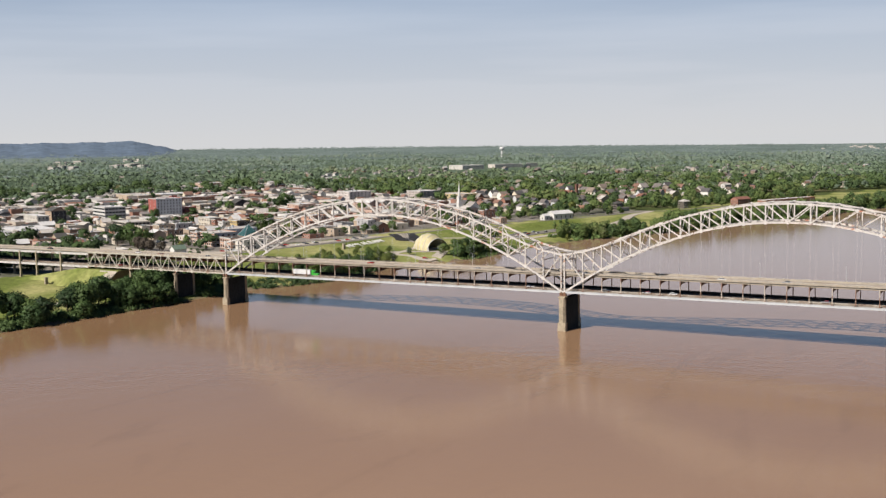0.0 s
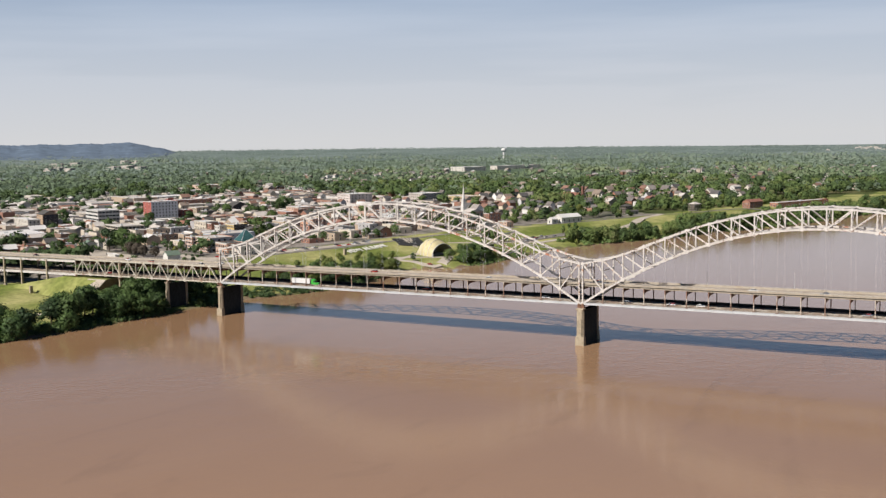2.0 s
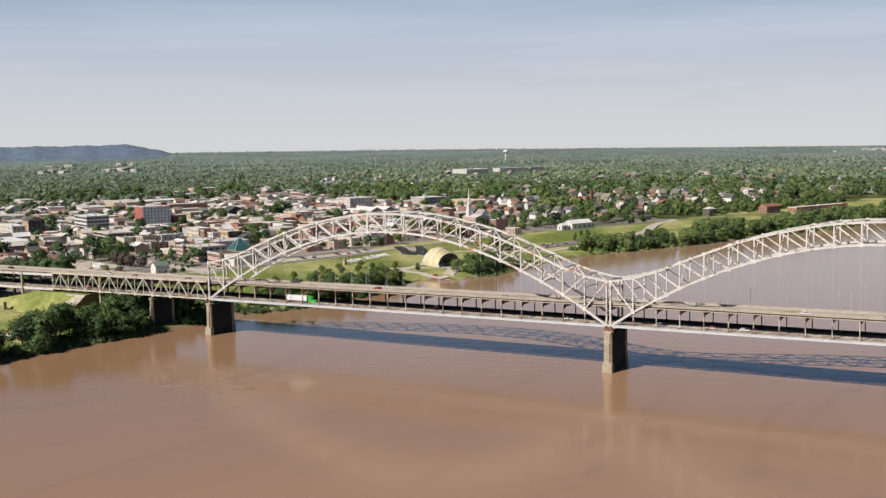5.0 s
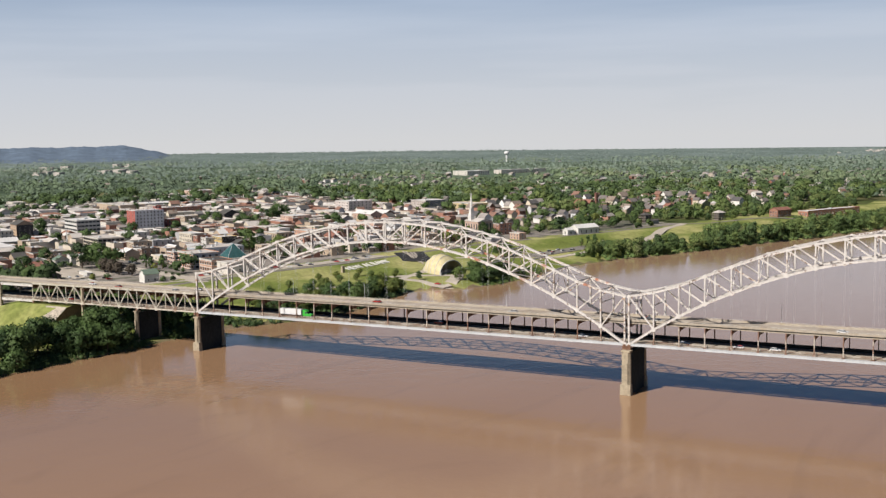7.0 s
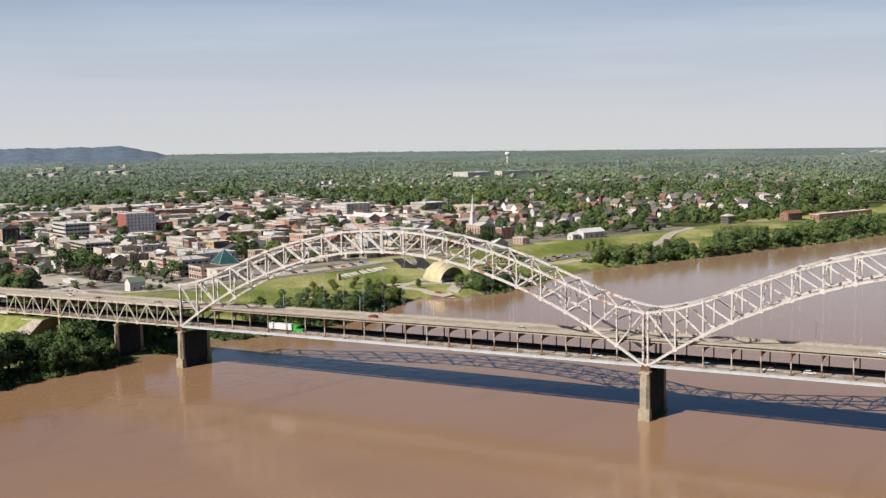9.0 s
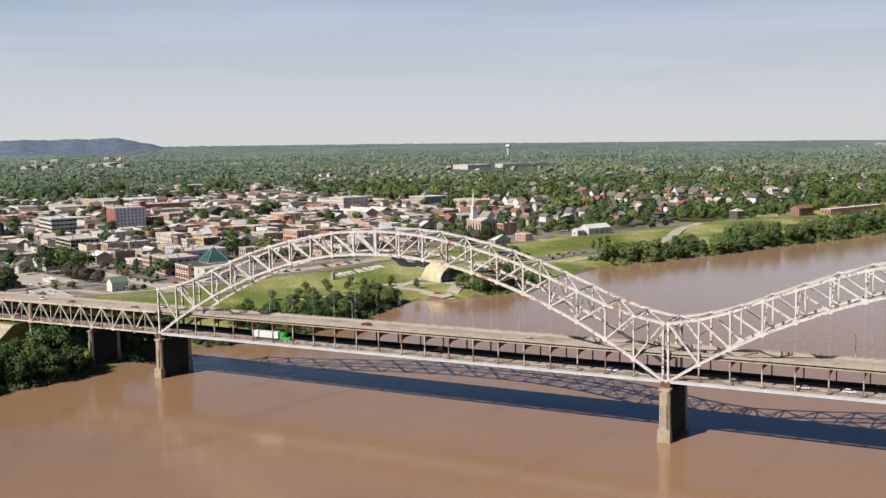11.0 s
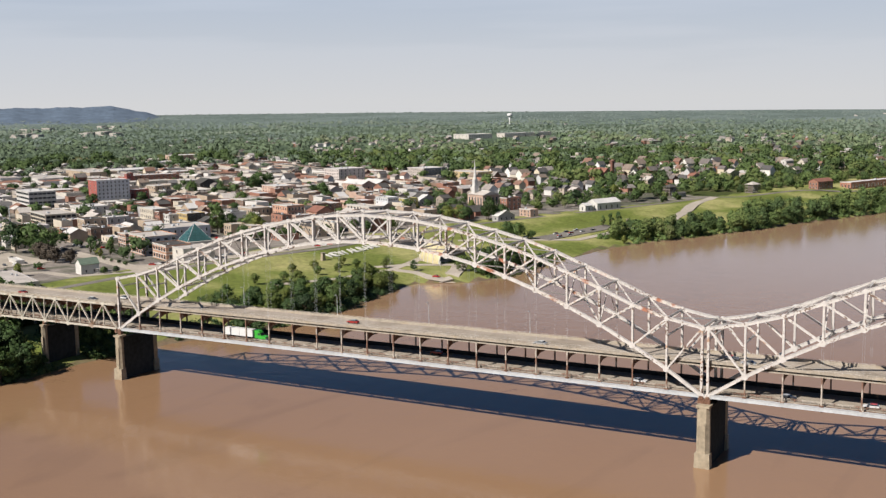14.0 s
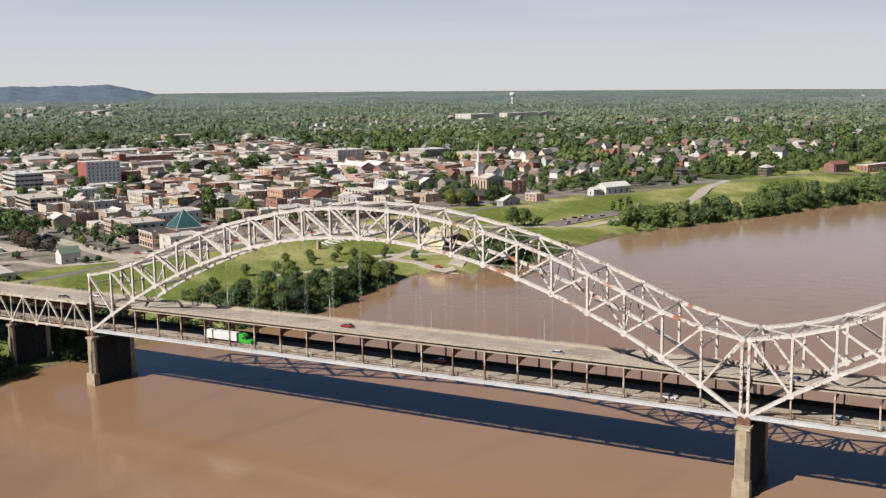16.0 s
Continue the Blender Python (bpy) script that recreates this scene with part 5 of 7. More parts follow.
def galleried_house(x, y, tone, label):
    """Three storeys with open wooden galleries all round and a hipped roof."""
    root = thing("galleried_house", label, "house", "houses with galleries by the levee", pose(x, y, ground_z(x, y), 0, 0, GRID))
    TAKEN.append((x, y + 6, 15))
    TAKEN.append((x + 8, y - 14, 14))
    a, b = 10.0, 13.0
    w = part("wall", Shape().box(-a + 1.8, -1.8, 1.8, b - 1.8, -0.8, 9.3), wall(*tone), root)
    for k in range(3):
        z = 0.5 + 3.0 * k
        part("gallery_floor", Shape().box(-a, 0, 0, b, z - 0.25, z), wall(0.216, 0.187, 0.158), root)
        part("balustrade", Shape().box(-a, 0, 0, 0.1, z + 0.9, z + 1.02).box(-0.1, 0, 0, b, z + 0.9, z + 1.02).box(-a, 0, 0.02, 0.06, z + 0.15, z + 0.8).box(-0.06, -0.02, 0, b, z + 0.15, z + 0.8), wall(0.158, 0.137, 0.122), root)
    for px, py in ((-a + 0.2, 0.2), (-a / 2, 0.2), (-0.2, 0.2), (-0.2, b / 2), (-0.2, b - 0.2), (-a + 0.2, b - 0.2)):
        part("post", Shape().box(px - 0.15, px + 0.15, py - 0.15, py + 0.15, -0.8, 9.4), wall(0.187, 0.158, 0.137), root)
    part("roof", Shape().hexa([(-a - 0.5, -0.5, 9.3), (0.5, -0.5, 9.3), (0.5, b + 0.5, 9.3), (-a - 0.5, b + 0.5, 9.3), (-a / 2 - 0.4, b * 0.4, 12.0), (-a / 2 + 0.4, b * 0.4, 12.0), (-a / 2 + 0.4, b * 0.6, 12.0), (-a / 2 - 0.4, b * 0.6, 12.0)]), ROOF_DARK if tone[0] < 0.2 else ROOF_PALE, root)
    windows(root, w, b - 3.6, 9.0, 1, 3, 3, 1.1, 1.6)


galleried_house(-258, 793, (0.101, 0.083, 0.072), "dark brown three-storey house with open wooden galleries")
galleried_house(-185, 848, (0.259, 0.216, 0.173), "tan three-storey house with open wooden galleries")


def water_tower():
    x, y = -1350, 2690
    z = ground_z(x, y)
    root = thing("water_tower", "white pedestal water tower standing above the far trees", "water tower", "", pose(x, y, z))
    part("pedestal", Shape().tube([(0, 0, -2), (0, 0, 3), (0, 0, 12), (0, 0, 22), (0, 0, 25)], (4.2, 3.4, 3.0, 3.0, 5.2), 16), wall(0.504, 0.504, 0.504), root)
    part("tank", Shape().tube([(0, 0, 24), (0, 0, 26.5), (0, 0, 30), (0, 0, 33), (0, 0, 34.5)], (5.2, 7.8, 8.5, 7.4, 3.7), 20), wall(0.518, 0.518, 0.518), root)


water_tower()

# large pale school roofs among the far trees
block(-1104, 1951, 60, 70, 12.0, (0.432, 0.410, 0.374), "far white school block among trees", 2, "white", bays=(4, 10), units=2)
block(-1058, 2049, 30, 150, 10.5, (0.432, 0.396, 0.360), "far pale flat-roofed school block among trees", 1, "white", bays=(2, 8), units=2)

# ---- plain buildings that fill the downtown blocks ----
FILL_TONES = (CREAM, TAN, BRICK, PINK, GREY, WHITE, BRICK, CREAM, BROWN, BROWN, TAN)


def clear_of(x, y, r):
    return all((x - q[0]) ** 2 + (y - q[1]) ** 2 > (r + q[2]) ** 2 for q in TAKEN)


def fill_town():
    """Shops and small blocks near the river front."""
    rnd = random.Random(11)
    made = 0
    words = {CREAM: "cream", TAN: "tan", BRICK: "red brick", PINK: "pinkish brick", GREY: "grey", WHITE: "white", BROWN: "brown"}
    for u in np.arange(20, -330, -18.0):
        for v in np.arange(-150, 640, 19.0):
            uu, vv = u + rnd.uniform(-6, 6), v + rnd.uniform(-6, 6)
            x, y = -480 + U2.x * uu + V2.x * vv, 240 + U2.y * uu + V2.y * vv
            if float(inland(x, y)) < 185 or y < 60 or rnd.random() < 0.2 or (y > 640 and x > -480) or (y > 545 and x > -445) or (x > -585 and y < 262) or (x > -470 and y < 330):
                continue
            a, b = rnd.uniform(10, 26), rnd.uniform(9, 18)
            if not clear_of(x - U2.x * a / 2 + V2.x * b / 2, y - U2.y * a / 2 + V2.y * b / 2, (a + b) / 3.9):
                continue
            tone = rnd.choice(FILL_TONES)
            h = rnd.choice((4.5, 5.5, 6.5, 7.0, 8.0, 9.5))
            roof = rnd.choice(("pale", "white", "white", "pale", "dark", "dark"))
            g = rnd.choice((0, 0, 0, 0, 0, 0, 1, 2)) if h < 8 and a < 25 else 0
            block(x, y, a, b, h, tone, "%s downtown building with a %s %s roof" % (words[tone], roof, "gabled" if g else "flat"), 1 if h < 7.5 else 2, roof, gable=g, bays=(3, 1) if made < 32 else (-1, -1), units=rnd.choice((0, 1, 2)) if made < 150 else 0, cornice=False)
            made += 1
            if made >= 205:
                return


def back_town():
    """Broad low sheds, yards and shops behind the town centre, too many to count."""
    rnd = random.Random(23)
    walls, roofs = Shape(), Shape()
    for u in np.arange(-318, -1120, -17.0):
        for v in np.arange(-150, 700, 17.0):
            uu, vv = u + rnd.uniform(-6, 6), v + rnd.uniform(-6, 6)
            x, y = -480 + U2.x * uu + V2.x * vv, 240 + U2.y * uu + V2.y * vv
            if float(inland(x, y)) < 200 or vv > 520 - 0.12 * uu or rnd.random() < 0.22:
                continue
            wide = rnd.random() < (0.75 if uu < -380 else 0.35)
            a, b = (rnd.uniform(22, 60), rnd.uniform(16, 34)) if wide else (rnd.uniform(9, 22), rnd.uniform(9, 17))
            cx, cy = x - U2.x * a / 2 + V2.x * b / 2, y - U2.y * a / 2 + V2.y * b / 2
            r = (a + b) / 4.1
            if not clear_of(cx, cy, r):
                continue
            TAKEN.append((cx, cy, r))
            h = rnd.choice((3.8, 4.5, 5.5, 6.5)) if wide else rnd.choice((4.0, 5.0, 6.5, 8.0))
            z = ground_z(x, y)
            at = lambda p, q, k: (x - U2.x * p + V2.x * q, y - U2.y * p + V2.y * q, z + k)
            ring = lambda e, k: [at(e, e, k), at(e, b - e, k), at(a - e, b - e, k), at(a - e, e, k)]
            loops = [ring(0, -1.5), ring(0, h), ring(0.4, h), ring(0.4, h - 0.6)]
            i = len(walls.v)
            walls.v += [p for l in loops for p in l]
            for m in range(3):
                for j in range(4):
                    walls.f.append((i + 4 * m + (j + 1) % 4, i + 4 * m + j, i + 4 * m + 4 + j, i + 4 * m + 4 + (j + 1) % 4))
            if not wide and rnd.random() < 0.35:
                e = 0.5
                i = len(roofs.v)
                roofs.v += [at(-e, -e, h), at(-e, b + e, h), at(-e, b / 2, h + b * 0.26), at(a + e, -e, h), at(a + e, b + e, h), at(a + e, b / 2, h + b * 0.26)]
                roofs.f += [(i, i + 1, i + 2), (i + 5, i + 4, i + 3), (i + 1, i + 4, i + 5, i + 2), (i + 3, i, i + 2, i + 5), (i, i + 3, i + 4, i + 1)]
            else:
                q = ring(0.4, h - 0.35)
                roofs.poly(q)
                for m in range(rnd.choice((0, 1, 2, 4))):
                    p0, q0, k0 = rnd.uniform(0.15, 0.8) * a, rnd.uniform(0.15, 0.8) * b, rnd.uniform(0.8, 2.2)
                    c = [at(p0, q0, h - 0.4), at(p0, q0 + k0, h - 0.4), at(p0 + k0 * 1.4, q0 + k0, h - 0.4), at(p0 + k0 * 1.4, q0, h - 0.4)]
                    roofs.hexa(c + [(t[0], t[1], t[2] + 0.4 + k0 * 0.6) for t in c])
    k = len(walls.v)
    shape = Shape()
    shape.v = walls.v + roofs.v
    shape.f = walls.f + [tuple(j + k for j in f) for f in roofs.f]
    shape.k = [0] * len(walls.f) + [1] * len(roofs.f)
    tagged(new("back_town", shape.mesh("back_town", WALL_FAR, ROOF_FLAT)), "low sheds and shops with pale and dark roofs behind the town centre", "buildings", kind="stuff")


fill_town()
back_town()


# ---- houses among the trees ----
def house(kind):
    a, b, h = ((9.5, 12, 6.4), (9, 11, 4.4), (11, 14, 7.0), (8, 10, 6.6))[kind]
    root = thing("house", "small gabled wooden house half hidden by garden trees", "house", "houses among the trees")
    rise = a * 0.36
    body = Shape()
    ends = [[(-a / 2, y, -1), (a / 2, y, -1), (a / 2, y, h), (0, y, h + rise), (-a / 2, y, h)] for y in (b / 2, -b / 2)]
    body.v = ends[0] + ends[1]
    body.f = [(4, 3, 2, 1, 0), (5, 6, 7, 8, 9)] + [(i, (i + 1) % 5, 5 + (i + 1) % 5, 5 + i) for i in range(5)]
    body.k = [0] * 7
    w = part("wall", body, WALL_MIX, root)
    rs = Shape()
    prof = [(-a / 2 - 0.5, h - 0.3), (0, h + rise), (a / 2 + 0.5, h - 0.3), (a / 2 + 0.5, h - 0.02), (0, h + rise + 0.3), (-a / 2 - 0.5, h - 0.02)]
    rs.v = [(x, -b / 2 - 0.5, z) for x, z in prof] + [(x, b / 2 + 0.5, z) for x, z in prof]
    rs.f = [(0, 1, 4, 5), (1, 2, 3, 4), (11, 10, 7, 6), (10, 9, 8, 7)] + [(i, 6 + i, 6 + (i + 1) % 6, (i + 1) % 6) for i in range(6)]
    rs.k = [0] * 10
    part("roof", rs, ROOF_MIX, root)
    if kind == 0:
        part("chimney", Shape().box(a * 0.18, a * 0.18 + 0.8, b * 0.1, b * 0.1 + 0.8, h, h + rise + 1.0), ROOF_RED, root)
    for fx in (-a * 0.05,) if kind == 0 else ():
        ob = new("window", window_mesh(1.2, 1.6))
        ob.parent = w
        ob.matrix_basis = pose(fx, -b / 2, h * 0.55)
    for fy in (-b * 0.2,) if kind in (0, 2) else ():
        ob = new("window", window_mesh(1.2, 1.6))
        ob.parent = w
        ob.matrix_basis = pose(a / 2, fy, h * 0.5, 0, 0, 90)
    return root


HOUSES = []


def scatter_houses():
    rnd = random.Random(5)
    kinds = [house(k) for k in range(4)]
    placed = [False] * 4
    n = 0
    tries = 0
    while n < 170 and tries < 9000:
        tries += 1
        if n < 22:
            # tall old houses in the streets behind the levee
            y = rnd.uniform(850, 1260)
            x = float(np.interp(y, SMOOTH_Y, SMOOTH_X)) - rnd.uniform(300, 540)
        else:
            r = rnd.uniform(1150, 2000) if rnd.random() < 0.85 else rnd.uniform(850, 2400)
            az = radians(rnd.uniform(5, 53))
            x, y = 236 - r * math.sin(az), -559 + r * math.cos(az)
        d = float(inland(x, y))
        if d < (275 if y > 560 else 190) or not clear_of(x, y, 8):
            continue
        if y < 640 - 0.3 * (x + 500) and x > -900 and rnd.random() < 0.93:
            continue
        TAKEN.append((x, y, 7))
        HOUSES.append((x, y))
        k = rnd.randrange(4)
        m = pose(x, y, ground_z(x, y), 0, 0, GRID + rnd.choice((0, 90, 180, 270)) + rnd.uniform(-4, 4)) @ Matrix.Diagonal((1.05, 1.05, 1.25, 1) if n < 22 else (1, 1, 1, 1))
        if placed[k]:
            copy_thing(kinds[k], m)
        else:
            kinds[k].matrix_basis = m
            placed[k] = True
        n += 1


scatter_houses()


def far_houses(count):
    """Walls and roofs of houses strewn through the far woods, too many to count."""
    rnd = random.Random(15)
    walls, roofs = Shape(), Shape()
    n = 0
    while n < count:
        r = rnd.uniform(1350, 2900)
        az = radians(rnd.uniform(4, 38) if rnd.random() < 0.85 else rnd.uniform(38, 54))
        x, y = 236 - r * math.sin(az), -559 + r * math.cos(az)
        if float(inland(x, y)) < (275 if y > 560 else 200) or not clear_of(x, y, 4):
            continue
        n += 1
        HOUSES.append((x, y))
        z = ground_z(x, y)
        big = rnd.random() < 0.08
        a, b, h = (rnd.uniform(14, 30), rnd.uniform(12, 20), rnd.uniform(6, 9)) if big else (rnd.uniform(8, 12), rnd.uniform(9, 14), rnd.uniform(4.5, 7.5))
        t = radians(GRID + rnd.choice((0, 90)))
        c, s = math.cos(t), math.sin(t)
        at = lambda p, q, k: (x + c * p - s * q, y + s * p + c * q, z + k)
        rise = 0.3 if big else a * 0.3
        walls.hexa([at(-a / 2, -b / 2, -2), at(a / 2, -b / 2, -2), at(a / 2, b / 2, -2), at(-a / 2, b / 2, -2), at(-a / 2, -b / 2, h), at(a / 2, -b / 2, h), at(a / 2, b / 2, h), at(-a / 2, b / 2, h)])
        e = a / 2 + 0.5
        i = len(roofs.v)
        roofs.v += [at(-e, -b / 2 - 0.4, h), at(e, -b / 2 - 0.4, h), at(0, -b / 2 - 0.4, h + rise), at(-e, b / 2 + 0.4, h), at(e, b / 2 + 0.4, h), at(0, b / 2 + 0.4, h + rise)]
        roofs.f += [(i, i + 1, i + 2), (i + 5, i + 4, i + 3), (i + 1, i + 4, i + 5, i + 2), (i + 3, i, i + 2, i + 5), (i, i + 3, i + 4, i + 1)]
        roofs.k += [0] * 5
    k = len(walls.v)
    walls.v += roofs.v
    walls.k += [1] * len(roofs.f)
    walls.f += [tuple(j + k for j in f) for f in roofs.f]
    tagged(new("far_houses", walls.mesh("far_houses", WALL_FAR, ROOF_FAR)), "pale houses strewn through the far suburban woods", "houses", kind="stuff")


far_houses(400)


def parked_car():
    root = thing("parked_car", "parked passenger car on an asphalt town lot", "car", "parked cars in the town lots")
    prof = [(-2.2, 0.3), (2.2, 0.3), (2.25, 0.75), (1.2, 0.95), (0.4, 1.42), (-1.2, 1.45), (-2.0, 1.0), (-2.25, 0.8)]
    s = Shape()
    s.poly([(x, -0.88, z) for x, z in prof]).poly([(x, 0.88, z) for x, z in prof][::-1])
    for i in range(8):
        p, q = prof[i], prof[(i + 1) % 8]
        s.poly([(q[0], -0.88, q[1]), (p[0], -0.88, p[1]), (p[0], 0.88, p[1]), (q[0], 0.88, q[1])])
    part("body", s, CAR_PAINT, root)
    part("window_band", Shape().hexa([(-1.85, -0.9, 0.98), (1.05, -0.9, 0.98), (1.05, 0.9, 0.98), (-1.85, 0.9, 0.98), (-1.25, -0.9, 1.36), (0.35, -0.9, 1.36), (0.35, 0.9, 1.36), (-1.25, 0.9, 1.36)]), GLASS, root)
    return root


def park_cars():
    """Rows of cars along the streets and in the open lots."""
    rnd = random.Random(8)
    first = parked_car()
    used = False
    for row in range(26):
        x, y = -470 - rnd.uniform(0, 170), rnd.uniform(95, 330)
        turn = rnd.choice((0, 90))
        for k in range(rnd.randint(3, 8)):
            t = radians(GRID + turn)
            px, py = x + math.cos(t + math.pi / 2) * k * 3.1, y + math.sin(t + math.pi / 2) * k * 3.1
            if rnd.random() < 0.25 or float(inland(px, py)) < 170 or not clear_of(px, py, 2.5):
                continue
            m = pose(px, py, ground_z(px, py) + 0.02, 0, 0, GRID + turn)
            TAKEN.append((px, py, 1.2))
            if used:
                copy_thing(first, m)
            else:
                first.matrix_basis, used = m, True


park_cars()


def lawn_lot_cars():
    """Two rows of cars in the lot behind the levee lawn."""
    rnd = random.Random(18)
    first = next(o for o in bpy.data.objects if o.name == "parked_car")
    for k in range(34):
        t = k / 33
        x, y = np.interp(t, (0, 0.3, 0.72, 1), (-411, -398, -374, -363)), np.interp(t, (0, 0.3, 0.72, 1), (200, 240, 310, 366))
        for side in (-5.5, 5.5):
            if rnd.random() < 0.5:
                copy_thing(first, pose(float(x) + side, float(y) + 0.35 * side, ground_z(float(x) + side, float(y)) + 0.32, 0, 0, 20 + rnd.uniform(-4, 4)))


lawn_lot_cars()


# ---- roads, paths and park ----
def strip(name, pts, width, material, label, lift=0.12, kind="structure"):
    """A ribbon laid over the ground through the points."""
    s = Shape()
    dense = []
    for a, b in zip(pts, pts[1:]):
        n = max(1, int(math.dist(a, b) / 8))
        dense += [(a[0] + (b[0] - a[0]) * i / n, a[1] + (b[1] - a[1]) * i / n) for i in range(n)]
    dense.append(pts[-1])
    rows = []
    for i, p in enumerate(dense):
        q, r = dense[max(i - 1, 0)], dense[min(i + 1, len(dense) - 1)]
        d = Vector((r[0] - q[0], r[1] - q[1])).normalized()
        row = []
        for t in (-0.5, 0.5):
            x, y = p[0] - d.y * width * t * -1 * -1, p[1] + d.x * width * t
            row.append((x, y, max(ground_z(x, y), ground_z(*p)) + lift))
        rows.append(row)
    for a, b in zip(rows, rows[1:]):
        s.hexa([(a[0][0], a[0][1], a[0][2] - 0.6), (b[0][0], b[0][1], b[0][2] - 0.6), (b[1][0], b[1][1], b[1][2] - 0.6), (a[1][0], a[1][1], a[1][2] - 0.6), a[0], b[0], b[1], a[1]])
    return tagged(structure(name, s, material, label), category=name)


def town_xy(u, v):
    return -480 + U2.x * u + V2.x * v, 240 + U2.y * u + V2.y * v


for v in (-110, -12, 90, 190, 290, 390):
    strip("road", [town_xy(-640, v), town_xy(20, v)], 11, ASPHALT, "grey asphalt town street")
for u in (-560, -450, -340, -230, -120, -14):
    strip("road", [town_xy(u, -150), town_xy(u, 480)], 11, ASPHALT, "grey asphalt town street")
strip("road", [(-398, 90), (-398, 150), (-383, 215), (-355, 300), (-338, 400), (-325, 480), (-300, 560)], 9, ASPHALT, "road behind the levee")
strip("road", [(-285, 600), (-262, 650), (-238, 720), (-212, 795), (-180, 800), (-150, 880), (-90, 945), (-20, 1000)], 8, ASPHALT, "levee road")
strip("road", [(-212, 800), (-206, 703), (-199, 619), (-190, 560)], 10, PATHWAY, "pale concrete ramp road down the levee")
strip("pavement", [(-300, 400), (-262, 425), (-225, 455), (-208, 541)], 7, PATHWAY, "pale riverside path")
strip("pavement", [(-250, 440), (-236, 500), (-228, 540)], 18, ASPHALT, "small riverside parking area")
strip("pavement", [(-308, 185), (-288, 221), (-276, 266), (-280, 300), (-283, 316)], 6, PATHWAY, "pale park path")
strip("pavement", [(-284, 246), (-275, 266), (-260, 267), (-246, 263), (-237, 264), (-234, 268)], 6, PATHWAY, "pale concrete loop drive by the water", 0.2)
strip("pavement", [(-234, 262), (-237, 276), (-242, 292), (-249, 308)], 10, PATHWAY, "paved drive before the stage", 0.28)
strip("pavement", [(-290, 268), (-278, 284), (-262, 296), (-250, 304)], 7, PATHWAY, "pale paved stage forecourt", 0.16)
strip("pavement", [(-352, 404), (-336, 382), (-314, 356)], 26, LOT_AND_SHADE, "dark terraced lot between the lawn and the stage", 0.3)
strip("pavement", [(-415, 190), (-399, 240), (-374, 310), (-362, 372)], 20, PATHWAY, "pale parking lot behind the levee lawn", 0.3)
for k in (-13.4, -5, 5, 13.4):
    strip("pavement", [(-352 + 0.8 * k, 404 - 0.6 * k), (-336 + 0.8 * k, 382 - 0.6 * k), (-314 + 0.8 * k, 356 - 0.6 * k)], 1.0, PATHWAY, "pale kerb along the terraced lot", 0.8)
strip("pavement", [(-518, 223), (-465, 204), (-413, 183), (-384, 162)], 11, PATHWAY, "pale concrete lane before the office lot", 0.2)
strip("pavement", [(-500, 120), (-460, 150), (-430, 145), (-395, 190), (-380, 240)], 7, PATHWAY, "pale concrete lane beside the cottage")
strip("pavement", [(-590, 196), (-545, 180), (-498, 168)], 36, PATHWAY, "pale concrete parking lot beside the viaduct", 0.25)
strip("pavement", [(-512, 244), (-470, 227), (-415, 204)], 14, ASPHALT, "asphalt parking lot before the brick office", 0.35)
strip("pavement", [(-330, -18), (-352, 40), (-330, 60)], 6, PATHWAY, "bare track under the viaduct")
strip("pavement", [(-335, -75), (-322, -60)], 8, PATHWAY, "bare patch in the grass")


def band_shell():
    x, y = -269, 314
    z = ground_z(x, y)
    root = thing("band_shell", "cream-yellow half-dome band shell with white ribs over a park stage", "band shell", "", pose(x, y, z, 0, 0, -8))
    # bands run over the stage from foot to foot, smaller towards the back
    R, H, n, m = 14.8, 15.8, 12, 5

    def p(i, j, out=0.0):
        a = math.pi * i / n
        t = j / m
        wide, tall = 1 - 0.88 * t ** 2.2, 0.62 + 1.5 * t - 1.92 * t * t
        return (12 - 27.0 * t, (R + out) * wide * math.cos(a), max((H + out) * math.sin(a) * tall, -0.5))

    for j in range(m):
        s = Shape()
        for i in range(n):
            a = [p(i, j), p(i + 1, j), p(i + 1, j + 1), p(i, j + 1)]
            b = [p(i, j, 0.3), p(i + 1, j, 0.3), p(i + 1, j + 1, 0.3), p(i, j + 1, 0.3)]
            s.poly(a).poly(b[::-1])
        part("panel", s, CANOPY, root)
    for j in range(m + 1):
        r = 0.42 if j == 0 else 0.26
        part("rib", Shape().tube([p(i, j, 0.35) for i in range(n + 1)], [r] * (n + 1), 6), TRIM, root, "white arched rib")
    part("stage", Shape().box(-8, 8, -10, 10, -1.0, 1.2), PATHWAY, root)
    part("back_wall", Shape().box(-5.2, -4.6, -8, 8, 1.2, 6.0), wall(0.43, 0.42, 0.40), root)
    for k in (-1, 1):
        part("strut", Shape().tube([(12, k * 13.4, 2.5), (14, k * 16.5, -0.8)], (0.3, 0.4), 6), TRIM, root)


band_shell()


